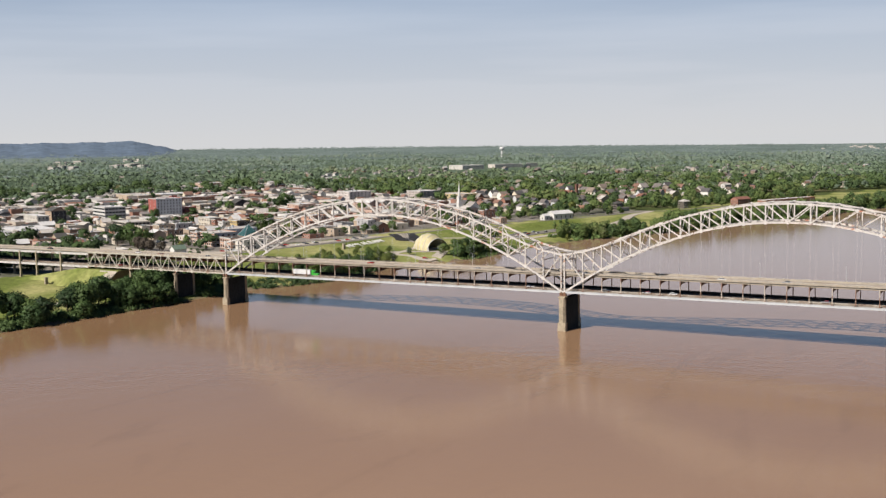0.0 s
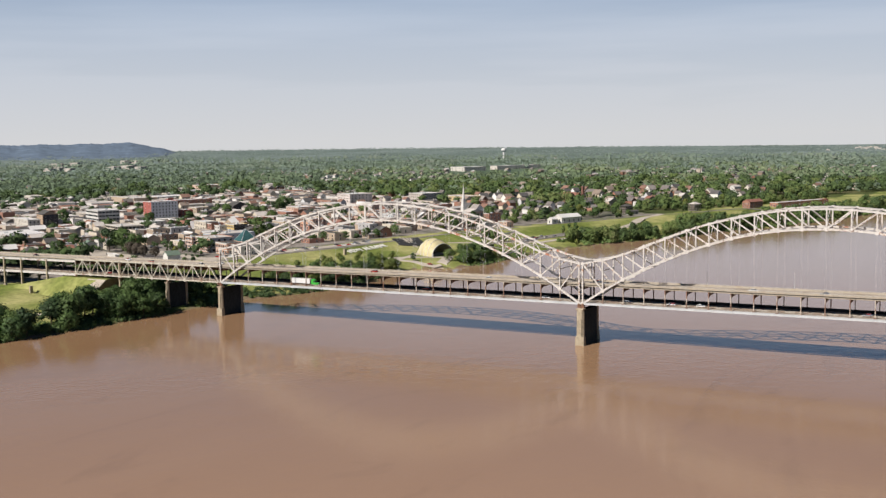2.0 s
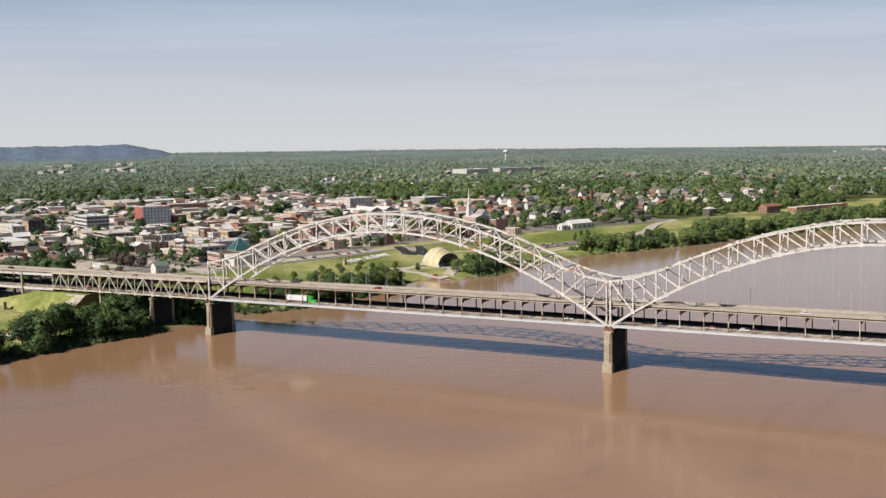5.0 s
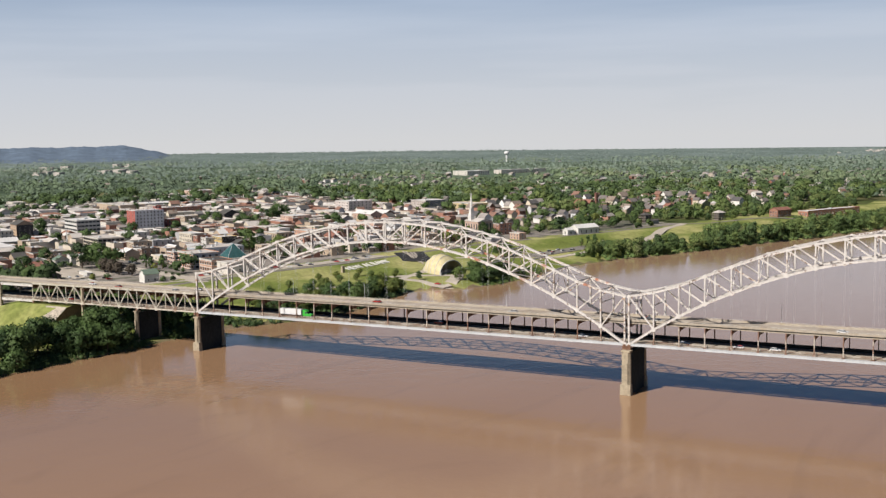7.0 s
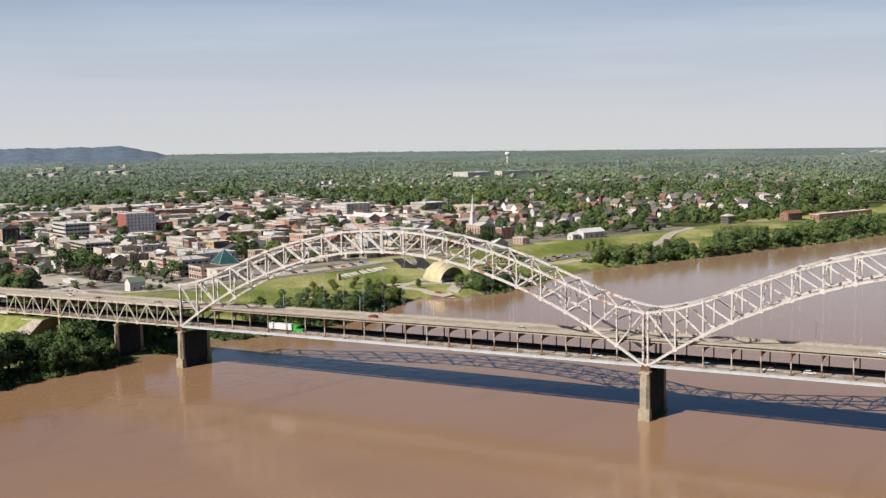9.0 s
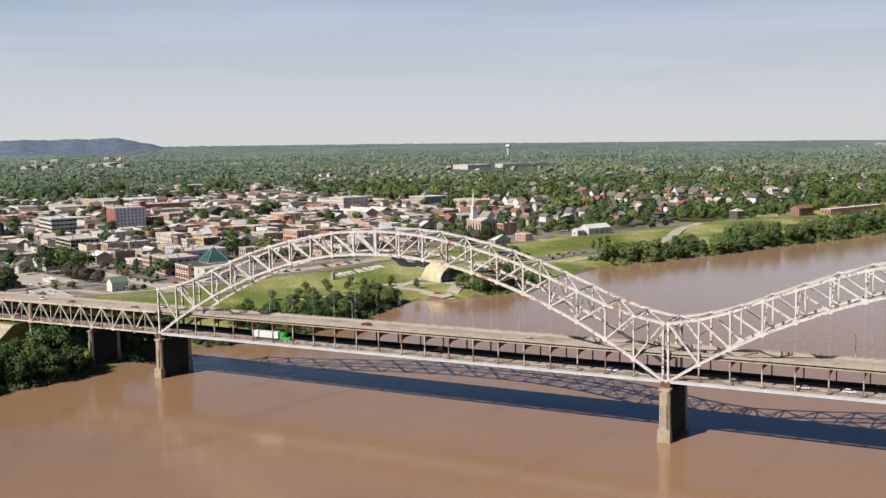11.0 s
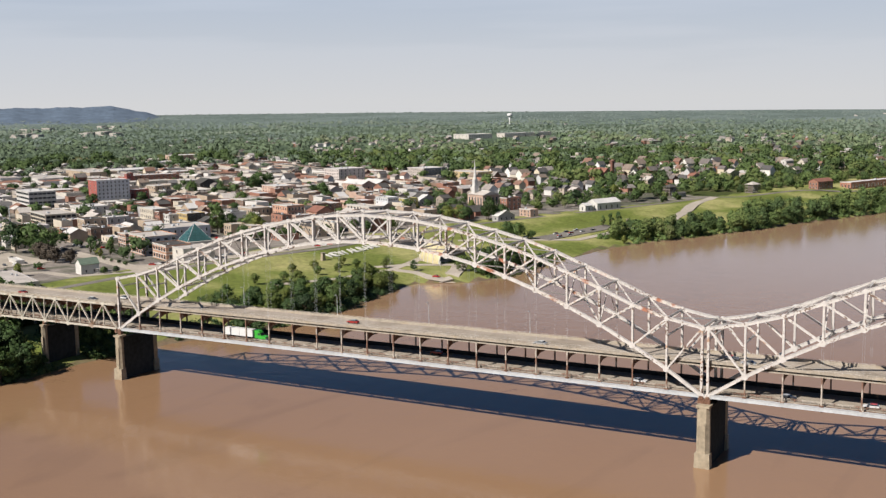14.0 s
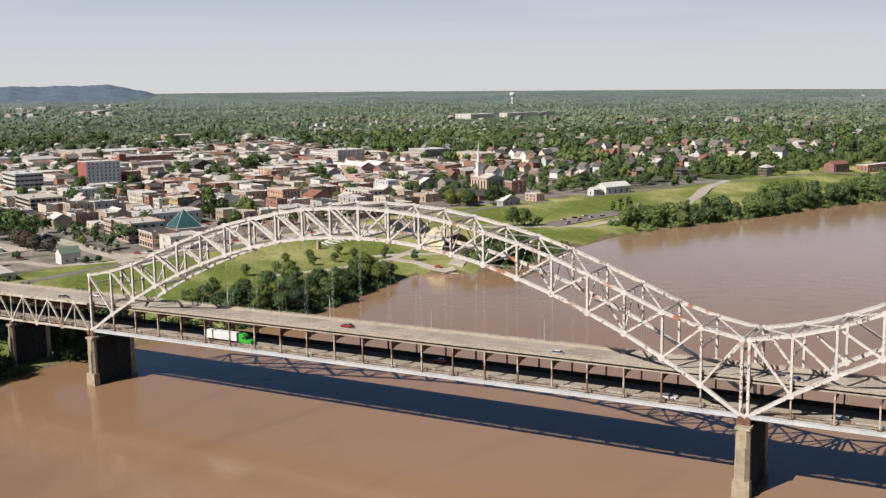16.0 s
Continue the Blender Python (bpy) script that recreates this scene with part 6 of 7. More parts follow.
def lawn_letters(words):
    """White stone letters laid on the grass slope, to be read from the river."""
    root = thing("lawn_letters", "big white stone letters laid on the grass levee slope", "sign", "", pose(-335, 279, 0))
    spacing = 5.35
    for i, ch in enumerate(words):
        if ch == " ":
            continue
        cu = bpy.data.curves.new("letter", "FONT")
        cu.body, cu.size, cu.extrude, cu.offset = ch, 11.5, 0.25, 0.1
        tmp = new("letter", cu)
        bpy.context.view_layer.update()
        me = bpy.data.meshes.new_from_object(tmp.evaluated_get(bpy.context.evaluated_depsgraph_get()))
        bpy.data.objects.remove(tmp)
        me.materials.clear()
        me.materials.append(LETTER)
        ob = new("letter", me)
        ob.parent = root
        x, y = -334.2 + 0.13 * i * spacing, 282.4 + i * spacing
        z0, z1 = ground_z(x, y + 3), ground_z(x - 8, y + 3)
        tilt = math.atan2(z1 - z0, 8)
        # local x runs up-river, local y up the slope
        right, up = Vector((0.13, 1, 0)).normalized(), Vector((-math.cos(tilt), 0.13 * math.cos(tilt), math.sin(tilt))).normalized()
        n = right.cross(up)
        ob.matrix_basis = pose(335, -279, 0) @ Matrix(((right.x, up.x, n.x, x), (right.y, up.y, n.y, y), (right.z, up.z, n.z, z0 + 0.30), (0, 0, 0, 1))) @ Matrix.Diagonal((0.72, 1, 1, 1))
    return root


lawn_letters("NEW ALBANY")


def pylon(x, y, h, w):
    root = thing("stone_pylon", "small square tan stone pylon on the grass", "pylon", "stone pylons on the levee", pose(x, y, ground_z(x, y), 0, 0, -20))
    part("shaft", Shape().hexa([(-w / 2, -w / 2, -1), (w / 2, -w / 2, -1), (w / 2, w / 2, -1), (-w / 2, w / 2, -1), (-w * 0.42, -w * 0.42, h), (w * 0.42, -w * 0.42, h), (w * 0.42, w * 0.42, h), (-w * 0.42, w * 0.42, h)]), CONCRETE, root)
    part("cap", Shape().box(-w * 0.5, w * 0.5, -w * 0.5, w * 0.5, h, h + 0.4), PARAPET, root)


pylon(-334, 272, 5.0, 2.6)
pylon(-395, -19, 4.4, 2.2)
pylon(-222, 560, 3.6, 2.0)

# ---- trees ----
ICO_B = bmesh.new()
bmesh.ops.create_icosphere(ICO_B, subdivisions=1, radius=1.0)
ICO_V = np.array([v.co[:] for v in ICO_B.verts])
ICO_F = np.array([[v.index for v in f.verts] for f in ICO_B.faces])
ICO_B.free()
OCT_V = np.array([(1, 0, 0), (0, 1, 0), (-1, 0, 0), (0, -1, 0), (0, 0, 1), (0, 0, -1)], float)
OCT_F = np.array([(0, 1, 4), (1, 2, 4), (2, 3, 4), (3, 0, 4), (1, 0, 5), (2, 1, 5), (3, 2, 5), (0, 3, 5)])


def mesh_of(name, verts, tris, material, normals):
    """A leafy mesh that takes soft outward normals, so that clumps shade as masses."""
    me = bpy.data.meshes.new(name)
    n, k = len(verts), len(tris)
    me.vertices.add(n)
    me.vertices.foreach_set("co", np.asarray(verts, np.float32).ravel())
    me.loops.add(3 * k)
    me.loops.foreach_set("vertex_index", np.asarray(tris, np.int32).ravel())
    me.polygons.add(k)
    me.polygons.foreach_set("loop_start", np.arange(0, 3 * k, 3, dtype=np.int32))
    me.polygons.foreach_set("use_smooth", np.full(k, True))
    me.materials.append(material)
    me.update(calc_edges=True)
    normals = normals / np.linalg.norm(normals, axis=1, keepdims=True)
    at = me.attributes.new("custom_normal", "FLOAT_VECTOR", "POINT")
    at.data.foreach_set("vector", np.asarray(normals, np.float32).ravel())
    return me


def tufts(g, centre, radius, count, size, flat=0.85):
    """Loose leaf tufts round a point, facing roughly outwards: four-cornered sprays with a bent outline."""
    d = g.normal(size=(count, 3))
    d /= np.linalg.norm(d, axis=1, keepdims=True)
    p = centre + d * radius * g.uniform(0.5, 1.35, (count, 1)) * np.array([1, 1, flat])
    n = d + g.normal(size=(count, 3)) * 0.5
    n /= np.linalg.norm(n, axis=1, keepdims=True)
    e1 = np.cross(n, g.normal(size=(count, 3)))
    e1 /= np.linalg.norm(e1, axis=1, keepdims=True)
    e2 = np.cross(n, e1)
    s = g.uniform(*size, (count, 1))
    v = np.stack([p - e1 * s, p - e2 * s * g.uniform(0.5, 1, (count, 1)), p + e1 * s * g.uniform(0.6, 1.1, (count, 1)), p + e2 * s * g.uniform(0.5, 1, (count, 1))], 1).reshape(-1, 3)
    i = np.arange(count)[:, None] * 4
    t = np.concatenate([i + np.array([0, 1, 2]), i + np.array([0, 2, 3])], 1).reshape(-1, 3)
    return v, t, np.repeat(d * 0.3 + n * 0.55, 4, 0)


class Leaves:
    """Gathers clumps for one leafy mesh."""

    def __init__(self):
        self.V, self.T, self.N, self.C, self.o = [], [], [], [], 0

    def clump(self, g, centre, radius, count, size, flat, outward, heart=0.72, soft=0.0, tone=0.5, core=None):
        """A dense heart with tufts round it; outward leans the shading away from the tree's middle."""
        cv, cf = core or (ICO_V, ICO_F)
        v = cv * (1 + g.uniform(-0.28, 0.28, (len(cv), 1))) * radius * np.array([heart, heart, heart * flat])
        for v, t, n in ((v + centre, cf, cv), tufts(g, centre, radius, count, size, flat)):
            self.V.append(v)
            self.T.append(t + self.o)
            self.N.append(n + outward + np.array([0, -0.35, 1.0]) * soft)
            self.C.append(np.full(len(v), tone, np.float32))
            self.o += len(v)

    def mesh(self, name, material):
        me = mesh_of(name, np.concatenate(self.V), np.concatenate(self.T), material, np.concatenate(self.N))
        at = me.attributes.new("tone", "FLOAT", "POINT")
        at.data.foreach_set("value", np.concatenate(self.C))
        return me


def crown(seed, width, tall, clumps, leaves, material):
    """Boughs of leaf tufts round small dense hearts, with gaps between them and a ragged outline."""
    g = np.random.default_rng(seed)
    L = Leaves()
    for i in range(clumps):
        a, t = g.uniform(0, 6.283), g.uniform(0, 1) ** 0.8
        rr = width * 0.5 * math.sqrt(max(0.05, 1 - (2 * t - 0.9) ** 2 * 0.85)) * g.uniform(0.4, 0.95)
        c = np.array([rr * math.cos(a), rr * math.sin(a), tall * (0.20 + 0.70 * t)])
        s = width * g.uniform(0.13, 0.23)
        out = (c - np.array([0, 0, tall * 0.45])) / (0.5 * tall) * 0.9
        L.clump(g, c, s, int(leaves * 1.15) // clumps, (0.24, 0.62), 0.83, out, 0.45)
    return L.mesh("crown", material)


def trunk(seed, tall, r):
    g = random.Random(seed)
    s = Shape()
    lean = (g.uniform(-0.4, 0.4), g.uniform(-0.4, 0.4))
    s.tube([(0, 0, -0.8), (0, 0, 0.6), (lean[0], lean[1], tall * 0.35), (lean[0] * 2, lean[1] * 2, tall * 0.7)], (r * 1.5, r, r * 0.7, r * 0.25), 7)
    for k in range(4):
        a = k * 1.6 + g.uniform(0, 1)
        z = tall * g.uniform(0.25, 0.45)
        e = tall * g.uniform(0.2, 0.32)
        s.tube([(lean[0], lean[1], z), (lean[0] + e * 0.6 * math.cos(a), lean[1] + e * 0.6 * math.sin(a), z + e * 0.5), (lean[0] + e * math.cos(a), lean[1] + e * math.sin(a), z + e)], (r * 0.45, r * 0.3, r * 0.1), 5)
    return s.mesh("trunk", BARK)


KINDS = []
for seed, (w, t, n, lv, m, lab) in enumerate(((11, 14, 30, 1500, LEAF, "full green broadleaf tree"), (9, 15, 28, 1300, LEAF, "tall green broadleaf tree"), (13, 13, 34, 1700, LEAF, "broad dense green tree"),
                                              (10, 12, 26, 1250, LEAF_PALE, "pale spring-green tree"), (8, 11, 22, 900, LEAF_PALE, "light green young tree"), (7, 7, 18, 700, LEAF, "low green bushy tree"),
                                              (9, 10, 26, 1000, LEAF_BARE, "brown budding tree"), (3.6, 8, 14, 300, LEAF, "small slim park tree"))):
    KINDS.append((lab, trunk(seed, t, 0.16 + w * 0.02), crown(40 + seed, w, t, n, lv, m)))
TREE_RND = random.Random(21)


def tree(kind, x, y, scale=1.0, where="on the river bank", group="trees on the river bank", sink=0.0):
    lab, tr, cr = KINDS[kind]
    s = scale * TREE_RND.uniform(0.88, 1.12)
    root = thing("tree", "%s %s" % (lab, where), "tree", group, pose(x, y, ground_z(x, y) - sink, 0, 0, TREE_RND.uniform(0, 360)) @ Matrix.Diagonal((s, s, s * TREE_RND.uniform(0.9, 1.12), 1)))
    part("trunk", tr, None, root)
    part("crown", cr, None, root)
    return root


def plant(spots, where, group):
    """Single trees: place, kind and scale of each."""
    for tx, ty, tk, ts in spots:
        tree(tk, tx, ty, ts, where, group)


def belt(y0, y1, d0, d1, count, kinds, scale, where, seed):
    """Trees at random between two distances from the shoreline."""
    g = random.Random(seed)
    got = []
    tries = 0
    while len(got) < count and tries < 4000:
        tries += 1
        y = g.uniform(y0, y1)
        d = g.uniform(d0, d1)
        x = float(np.interp(y, SHORE_Y, SHORE_X)) - d
        if all((x - a) ** 2 + (y - b) ** 2 > 20 for a, b in got):
            got.append((x, y))
            tree(g.choice(kinds), x, y, g.uniform(*scale), where)


belt(-84, -12, 1.5, 24, 27, (0, 1, 2, 0, 2, 2), (0.95, 1.4), "on the near river bank", 1)
belt(-128, -106, 2, 22, 7, (0, 2, 2), (0.9, 1.25), "on the near river bank", 22)
belt(-175, 5, 2, 8, 8, (5, 5, 0), (0.6, 0.9), "at the water's edge", 2)
belt(-230, -170, 4, 40, 14, (0, 1, 2), (0.8, 1.2), "on the near river bank", 3)
belt(18, 60, 3, 24, 9, (5, 0, 5, 3), (0.5, 0.8), "under the bridge end", 4)
belt(92, 188, 3, 44, 40, (0, 2, 1, 3, 3), (0.62, 0.92), "on the park shore", 5)
belt(186, 232, 3, 22, 16, (3, 4, 0, 3), (0.65, 0.95), "on the park shore", 6)
belt(282, 352, 5, 30, 24, (0, 2, 3, 0, 5), (0.7, 1.0), "below the park stage", 7)
belt(470, 800, 1, 6, 6, (5, 4, 5), (0.5, 0.8), "at the water's edge", 12)

plant(((-543, 211, 2, 1.6), (-554, 205, 0, 1.4), (-530, 214, 0, 1.3), (-488, 182, 6, 1.2), (-500, 186, 6, 1.4), (-476, 184, 6, 1.0), (-512, 190, 6, 1.3), (-520, 197, 2, 1.1), (-560, 150, 0, 1.2), (-520, 140, 6, 1.2), (-540, 128, 0, 0.9), (-610, 215, 2, 1.0), (-600, 232, 0, 0.8), (-494, 352, 1, 1.35), (-488, 358, 0, 1.2), (-467, 362, 3, 1.4), (-458, 358, 3, 1.2), (-519, 251, 7, 1.0), (-512, 256, 7, 1.1)), "between downtown buildings", "street trees downtown")
plant(((-506, 248, 4, 0.8), (-498, 240, 5, 0.8), (-486, 232, 5, 0.6), (-474, 226, 5, 0.6), (-462, 219, 5, 0.6), (-448, 212, 5, 0.5), (-420, 160, 5, 0.7), (-416, 166, 5, 0.7), (-470, 128, 5, 0.8), (-462, 130, 4, 0.7), (-750, 709, 0, 1.4), (-742, 716, 2, 1.4), (-738, 700, 1, 1.3), (-620, 658, 0, 1.0), (-610, 662, 2, 1.0), (-600, 650, 0, 1.0), (-590, 660, 5, 1.0), (-330, 512, 1, 1.3), (-336, 520, 0, 1.2), (-353, 503, 3, 1.2)), "between downtown buildings", "street trees downtown")
plant(((-362, 498, 4, 1.2), (-345, 498, 0, 1.0), (-370, 512, 3, 1.1), (-322, 520, 2, 1.0), (-380, 520, 0, 1.0), (-560, 600, 0, 1.0), (-660, 430, 0, 0.9), (-690, 480, 2, 0.9), (-760, 470, 0, 1.0), (-740, 520, 0, 1.1), (-845, 480, 2, 1.2), (-650, 380, 5, 1.0), (-575, 470, 0, 0.9), (-640, 560, 2, 1.0), (-700, 600, 0, 1.1), (-780, 640, 2, 1.0), (-880, 600, 0, 1.0), (-900, 460, 2, 1.2)), "between downtown buildings", "street trees downtown")
plant(((-234, 533, 7, 1.2), (-230, 540, 7, 1.2), (-226, 547, 7, 1.25), (-263, 428, 2, 0.9), (-270, 424, 0, 0.9), (-256, 436, 5, 0.9), (-283, 268, 3, 0.5), (-290, 282, 4, 0.6), (-262, 270, 1, 0.55), (-298, 258, 3, 0.5), (-300, 240, 3, 0.5), (-305, 225, 3, 0.5), (-310, 210, 4, 0.5), (-318, 240, 3, 0.5), (-312, 262, 3, 0.5), (-322, 222, 3, 0.5), (-308, 195, 3, 0.5), (-318, 180, 3, 0.5)), "on the mown park grass", "park trees")


plant(((-438, 335, 5, 1.1), (-430, 340, 0, 0.8), (-422, 345, 5, 1.2), (-414, 352, 2, 0.7), (-408, 366, 5, 1.1), (-402, 372, 0, 0.8), (-396, 384, 5, 1.0), (-445, 325, 2, 0.8), (-452, 318, 5, 1.0), (-392, 396, 0, 0.8), (-385, 405, 5, 1.1), (-376, 425, 2, 0.8), (-500, 224, 7, 1.2), (-490, 219, 7, 1.1), (-478, 212, 4, 0.7), (-481, 224, 7, 1.2), (-468, 206, 5, 0.4), (-456, 201, 5, 0.4), (-445, 197, 5, 0.4), (-434, 192, 5, 0.4)), "along the street behind the levee", "street trees behind the levee")


VIADUCT_RND = random.Random(61)
for k in range(20):
    tx, ty = -392 - k * 7.5 + VIADUCT_RND.uniform(-3, 3), VIADUCT_RND.uniform(30, 66)
    tree(VIADUCT_RND.choice((0, 2, 5)), tx, ty, VIADUCT_RND.uniform(0.6, 0.85), "behind the viaduct columns", "trees behind the viaduct")


# garden trees behind the levee, in front of the houses
def garden_trees():
    g = random.Random(77)
    n = 0
    while n < 36:
        y = g.uniform(560, 1060)
        d = g.uniform(185, 330)
        x = float(np.interp(y, SMOOTH_Y, SMOOTH_X)) - d
        if clear_of(x, y, 5):
            tree(g.choice((0, 1, 2, 2, 3, 4)), x, y, g.uniform(0.7, 1.05), "in a garden behind the levee", "garden trees")
            TAKEN.append((x, y, 3))
            n += 1


garden_trees()


def woods(name, label, count, r0, r1, power, size, parts, material, seed, hug, leaves, soft=0.0, flat=0.85):
    """Countless crowns of town and forest trees, each a few uneven clumps."""
    g = np.random.default_rng(seed)
    L = Leaves()
    seen = np.array(HOUSES)
    n = 0
    while n < count:
        r = (r0 ** power + (r1 ** power - r0 ** power) * g.uniform()) ** (1 / power)
        az = math.radians(g.uniform(2, 56))
        x, y = 236 - r * math.sin(az), -559 + r * math.cos(az)
        d = float(inland(x, y))
        if d < 200:
            continue
        s = size[0] + (size[1] - size[0]) * g.uniform() ** 1.4
        if hug and r < 2600:
            # streets and built-up blocks keep open gaps between the trees
            uu, vv = (x + 480) * U2.x + (y - 240) * U2.y, (x + 480) * V2.x + (y - 240) * V2.y
            if (uu % 110 < 10 or vv % 98 < 9) and g.uniform() < 0.75:
                continue
            built = vv < 480 - 0.12 * uu and uu > -880 and vv > -120
            if built and g.uniform() < (0.25 if y > 520 and x > -470 else 0.60 if uu < -70 else 0.86):
                continue
            if not clear_of(x, y, 2.5):
                continue
            if built:
                s *= 0.7
        # open ground before the far school and the lower town edge
        if any(0 < -(hx - x) * math.sin(az) + (hy - y) * math.cos(az) < run and abs((hx - x) * math.cos(az) + (hy - y) * math.sin(az)) < half for hx, hy, half, run in LAWNS):
            s = min(s, 4.0)
        if hug:
            # low bushes only on the front lawns, so that the houses look out over them
            along = -(seen[:, 0] - x) * math.sin(az) + (seen[:, 1] - y) * math.cos(az)
            across = (seen[:, 0] - x) * math.cos(az) + (seen[:, 1] - y) * math.sin(az)
            near = along[(along > 0) & (along < (150 if r < 1800 else 60)) & (np.abs(across) < 7)]
            if len(near) and g.uniform() < (0.65 if r < 1800 else 0.4):
                s = min(s, 2.6 + 0.06 * float(near.min()))
        n += 1
        z = ground_z(x, y)
        few = parts if s > 5 else 1
        near_by = 0.5 + 0.28 * math.sin(x * 0.013 + 1.3 * math.sin(y * 0.009)) + 0.22 * math.sin(y * 0.021 - x * 0.007)
        pick = g.uniform()
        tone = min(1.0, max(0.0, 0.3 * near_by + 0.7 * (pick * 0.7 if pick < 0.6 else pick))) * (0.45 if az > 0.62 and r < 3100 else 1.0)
        if r > 2200:
            # far off, groves of one kind and height stand together
            tone = min(1.0, max(0.0, (0.62 if az < 0.62 or r > 3100 else 0.3) * near_by + 0.38 * tone))
            s *= 0.85 + 0.35 * near_by
        for k in range(few):
            # one broad dome, smaller boughs against its sides, all shaded as one crown
            a = g.uniform(0, 6.283)
            off = np.array([0.22 * math.cos(a), 0.22 * math.sin(a), 0.34 + 0.28 * g.uniform()]) if k else np.array([0, 0, 0.47])
            rad = s * (g.uniform(0.15, 0.24) if k else g.uniform(0.27, 0.34))
            L.clump(g, np.array([x, y, z]) + off * s, rad, leaves if k else leaves * 3, (0.04 * s, 0.09 * s), flat, (off - np.array([0, 0, 0.34])) * 2.4, 0.66, soft, tone + g.uniform(-0.06, 0.06), None if k == 0 else (OCT_V, OCT_F))
    return tagged(new(name, L.mesh(name, material)), label, "woods", kind="stuff")


LAWNS = ((-1119, 1986, 60, 300), (-1050, 2110, 95, 300), (-1300, 1190, 30, 90))
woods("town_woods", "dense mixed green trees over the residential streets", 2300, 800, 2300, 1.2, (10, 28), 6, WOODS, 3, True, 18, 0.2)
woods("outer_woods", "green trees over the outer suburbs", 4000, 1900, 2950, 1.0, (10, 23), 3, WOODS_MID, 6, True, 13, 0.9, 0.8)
woods("distant_woods", "far woodland, its green tinted with distance haze", 6000, 2750, 3750, 1.0, (11, 21), 1, WOODS_FAR, 4, False, 8, 2.2, 0.65)
woods("hazy_woods", "woodland reaching the horizon, paled with distance haze", 5200, 3650, 4850, 0.9, (9, 14), 1, WOODS_HAZE, 14, False, 5, 3.0, 0.5)


def bank_wood(name, label, y0, y1, d0, d1, count, size, seed):
    """Trees that crowd a strip along the river, crown against crown."""
    g = np.random.default_rng(seed)
    L = Leaves()
    for i in range(count):
        y = g.uniform(y0, y1)
        x = float(np.interp(y, SHORE_Y, SHORE_X)) - d0 - (d1 - d0) * g.uniform()
        if d0 > 100 and not clear_of(x, y, 4):
            continue
        z = ground_z(x, y)
        tall = g.uniform(*size)
        wide = tall * g.uniform(0.7, 1.0)
        tone = g.uniform(0.05, 0.85)
        for k in range(22):
            t = g.uniform() ** 0.8
            a = g.uniform(0, 6.283)
            rr = wide * 0.5 * math.sqrt(max(0.06, 1 - (2 * t - 0.75) ** 2 * 0.6)) * g.uniform(0.3, 0.9)
            c = np.array([rr * math.cos(a), rr * math.sin(a), tall * (0.10 + 0.78 * t)])
            out = (c - np.array([0, 0, tall * 0.45])) / (0.5 * tall) * 0.6
            L.clump(g, c + np.array([x, y, z]), wide * g.uniform(0.13, 0.23), 48, (0.3, 0.75), 0.85, out * 1.5, 0.5, 0.0, tone + g.uniform(-0.08, 0.08))
    return tagged(new(name, L.mesh(name, WOODS_BANK)), label, "trees", kind="stuff")


bank_wood("far_bank_wood", "dense green trees crowding the far river bank", 472, 640, 2, 32, 55, (9, 15), 8)
bank_wood("upstream_bank_wood", "tall green trees crowding the upstream river bank", 630, 1150, 2, 38, 140, (12, 20), 18)
bank_wood("levee_garden_wood", "leafy garden trees behind the levee crest", 600, 1120, 172, 275, 60, (6, 12), 28)
bank_wood("crest_wood", "green trees round the houses on the levee crest", 860, 1160, 138, 205, 60, (7, 13), 48)
bank_wood("bridge_end_wood", "dense green trees on the bank behind the bridge", 24, 72, 14, 128, 75, (8.5, 13.5), 38)


def undergrowth(name, label, y0, y1, d0, d1, count, size, material, seed):
    """Bushes and low branches that close the bank under the trees."""
    g = np.random.default_rng(seed)
    L = Leaves()
    for i in range(count):
        y = g.uniform(y0, y1)
        d = d0 + (d1 - d0) * g.uniform() ** 1.3
        x = float(np.interp(y, SHORE_Y, SHORE_X)) - d
        s = g.uniform(*size)
        L.clump(g, np.array([x, y, ground_z(x, y) + s * 0.35]), s, 60, (0.28, 0.65), 0.9, np.array([0, 0, 0.25]), 0.55)
    return tagged(new(name, L.mesh(name, material)), label, "bushes", kind="stuff")


undergrowth("bank_bushes", "dense dark green bushes along the near bank", -235, -4, 0.5, 17, 330, (1.4, 3.4), LEAF, 31)
undergrowth("bridge_end_bushes", "dark green bushes under the bridge end", 19, 44, 0.5, 40, 130, (2.0, 4.4), LEAF, 35)
undergrowth("park_shore_bushes", "green bushes along the park shore", 62, 232, 0.5, 26, 360, (1.2, 2.8), LEAF, 32)
undergrowth("stage_bushes", "green bushes on the shore below the stage", 285, 385, 0.5, 18, 130, (0.9, 2.0), LEAF, 33)
undergrowth("far_bank_bushes", "dense green bushes along the wooded far bank", 468, 1150, 0.5, 30, 620, (1.8, 4.0), WOODS_BANK, 34)


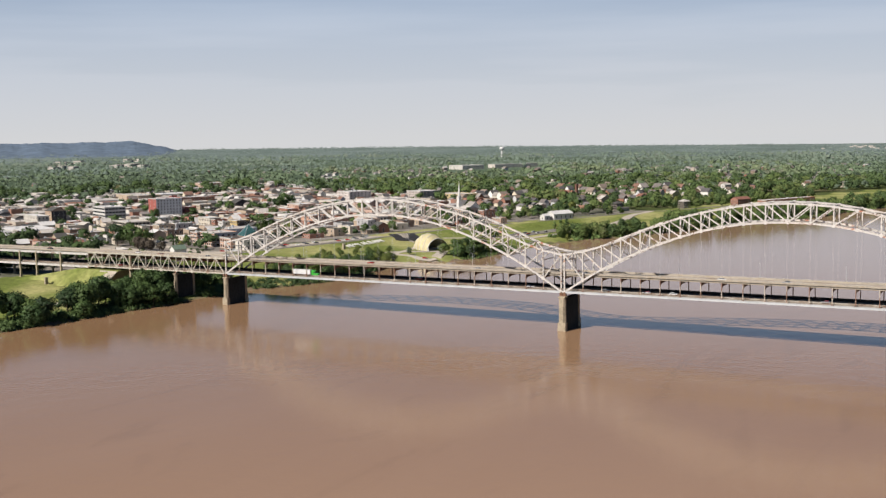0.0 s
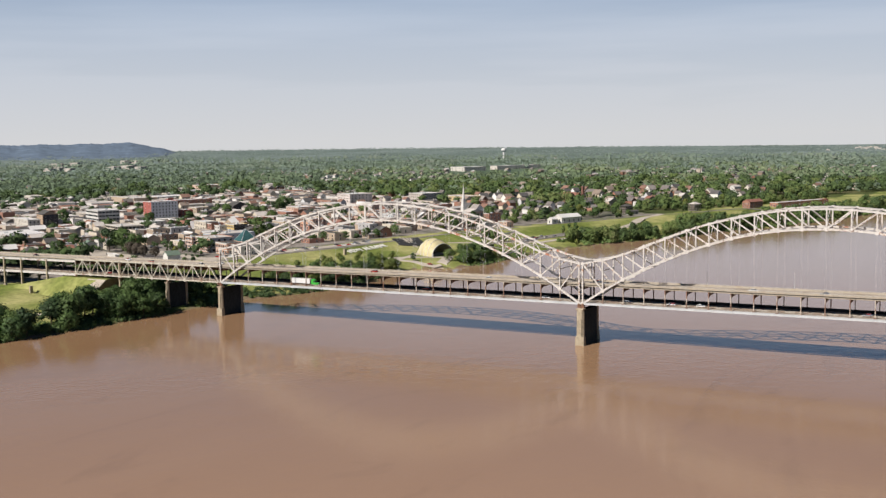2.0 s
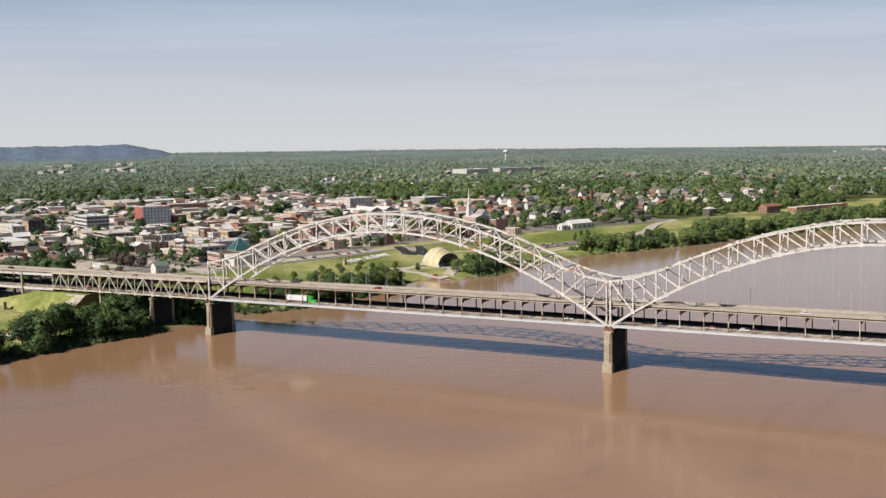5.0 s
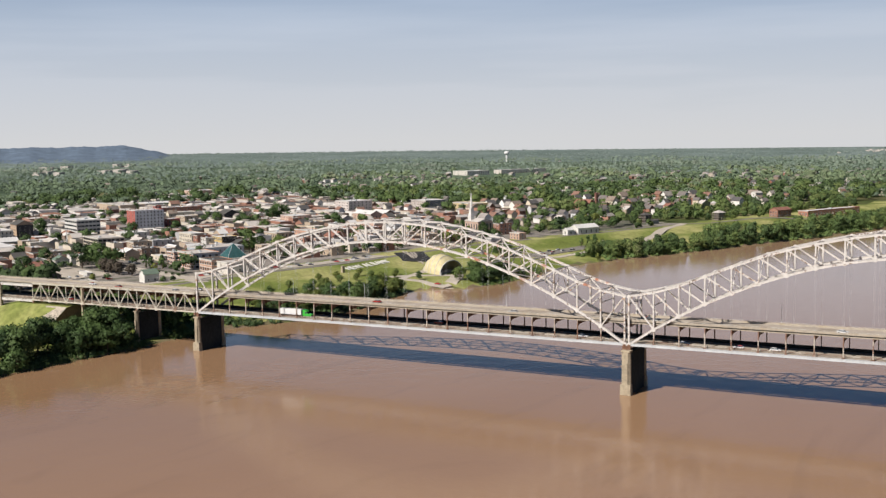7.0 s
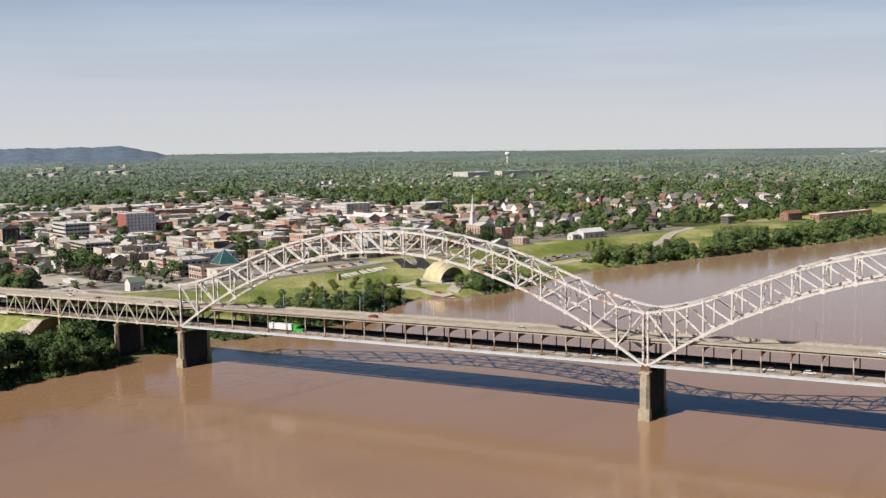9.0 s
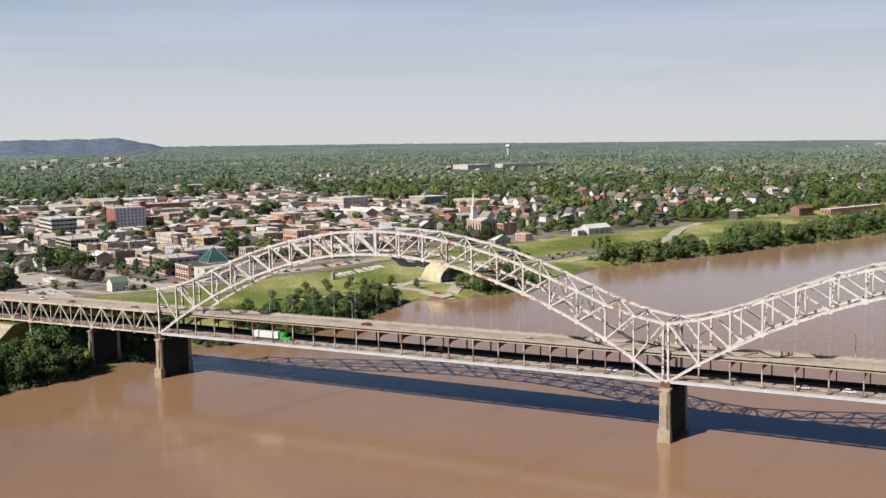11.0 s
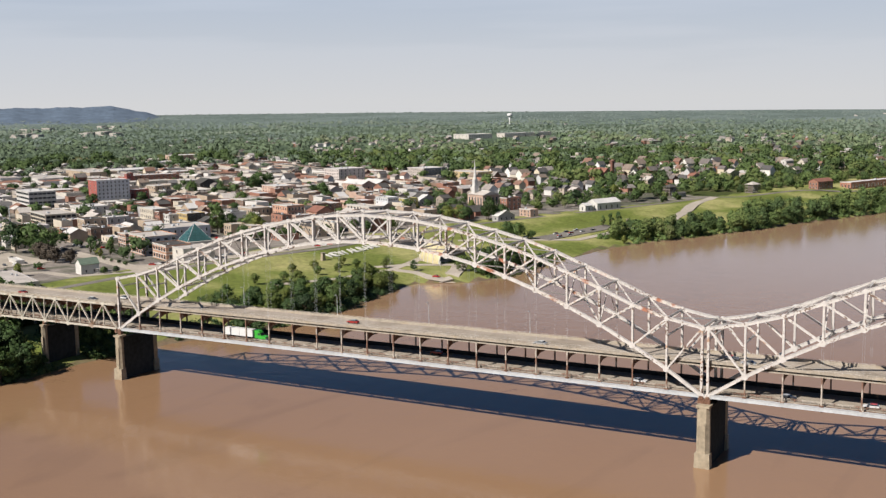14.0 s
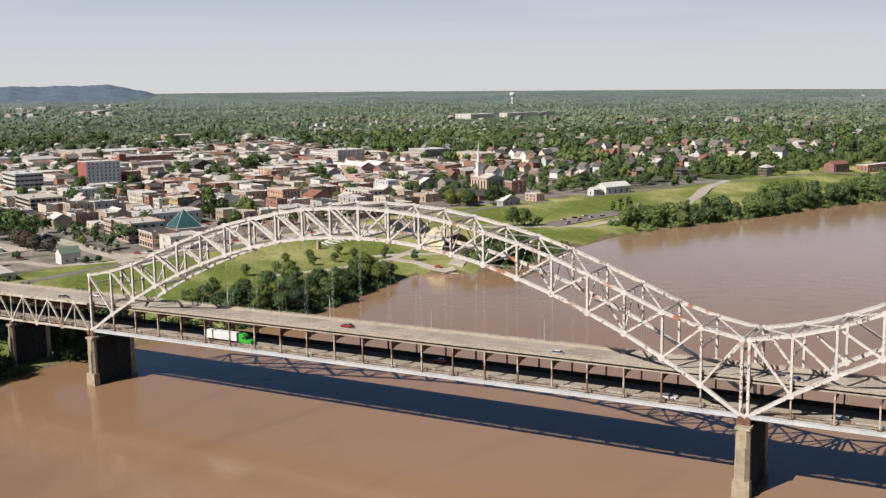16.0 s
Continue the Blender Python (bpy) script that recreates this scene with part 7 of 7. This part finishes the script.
def far_sheds():
    """Long white warehouse roofs in the haze beyond the suburbs."""
    rnd = random.Random(41)
    s = Shape()
    for k in range(30):
        far = rnd.random() < 0.8
        az, r = radians(rnd.uniform(1.5, 9) if far else rnd.uniform(6, 24)), rnd.uniform(4150, 4500) if far else rnd.uniform(3300, 4500)
        x, y = 236 - r * math.sin(az), -559 + r * math.cos(az)
        if float(inland(x, y)) < 200:
            continue
        a, b, h = rnd.uniform(6, 20) if far else rnd.uniform(6, 12), rnd.uniform(6, 12), rnd.uniform(3.5, 5.0)
        z = ground_z(x, y)
        s.box(x - a / 2, x + a / 2, y - b / 2, y + b / 2, z - 3, z + h)
    for k in range(13):
        # a works below the ridge, taller than the trees round it
        az, r = radians(rnd.choice((44.8, 45.4, 48.0, 48.8)) + rnd.uniform(-0.5, 0.5)), rnd.uniform(3150, 3700)
        x, y = 236 - r * math.sin(az), -559 + r * math.cos(az)
        a, b, h = rnd.uniform(14, 34), rnd.uniform(14, 34), rnd.uniform(7.8, 10.0)
        z = ground_z(x, y)
        s.box(x - a / 2, x + a / 2, y - b / 2, y + b / 2, z - 3, z + h)
    tagged(new("far_sheds", s.mesh("far_sheds", ROOF_PALE)), "long white warehouses in the haze near the horizon", "buildings", kind="stuff")


far_sheds()


def far_hill():
    """A long wooded ridge on the horizon."""
    s = Shape()
    n = 190
    g = random.Random(9)
    rows = []
    for i in range(n + 1):
        deg = 42.0 + 22.0 * i / n
        az = radians(deg)
        rise = min(1.0, max(0.0, (deg - 42.7) / 2.2))
        crest = 60 + 48 * rise ** 0.62 + 2.5 * math.exp(-((deg - 45.5) / 0.55) ** 2) + 1.3 * math.sin(deg * 3.1) + 0.6 * math.sin(deg * 7.7)
        fold = 2.4 * math.sin(deg * 2.3 + 1.0) + 0.7 * math.sin(deg * 5.1)
        row = []
        for r, share, dip in ((3900, 0.0, 0.0), (4200, 0.42, 0.6), (4450, 0.80, 1.0), (4600, 1.0, 0.0), (4700, 0.9, 0.0), (4950, -0.1, 0.0)):
            row.append((236 - r * math.sin(az), -559 + r * math.cos(az), 38 + (crest - 38) * share + dip * fold * rise + (g.uniform(-1.0, 1.0) if share == 1.0 else 0.0)))
        rows.append(row)
    for a, b in zip(rows, rows[1:]):
        for j in range(5):
            s.poly([a[j], a[j + 1], b[j + 1], b[j]])
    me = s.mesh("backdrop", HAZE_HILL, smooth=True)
    tagged(new("backdrop", me), "long wooded ridge on the horizon, tinted blue with distance haze", "backdrop", kind="structure")


far_hill()
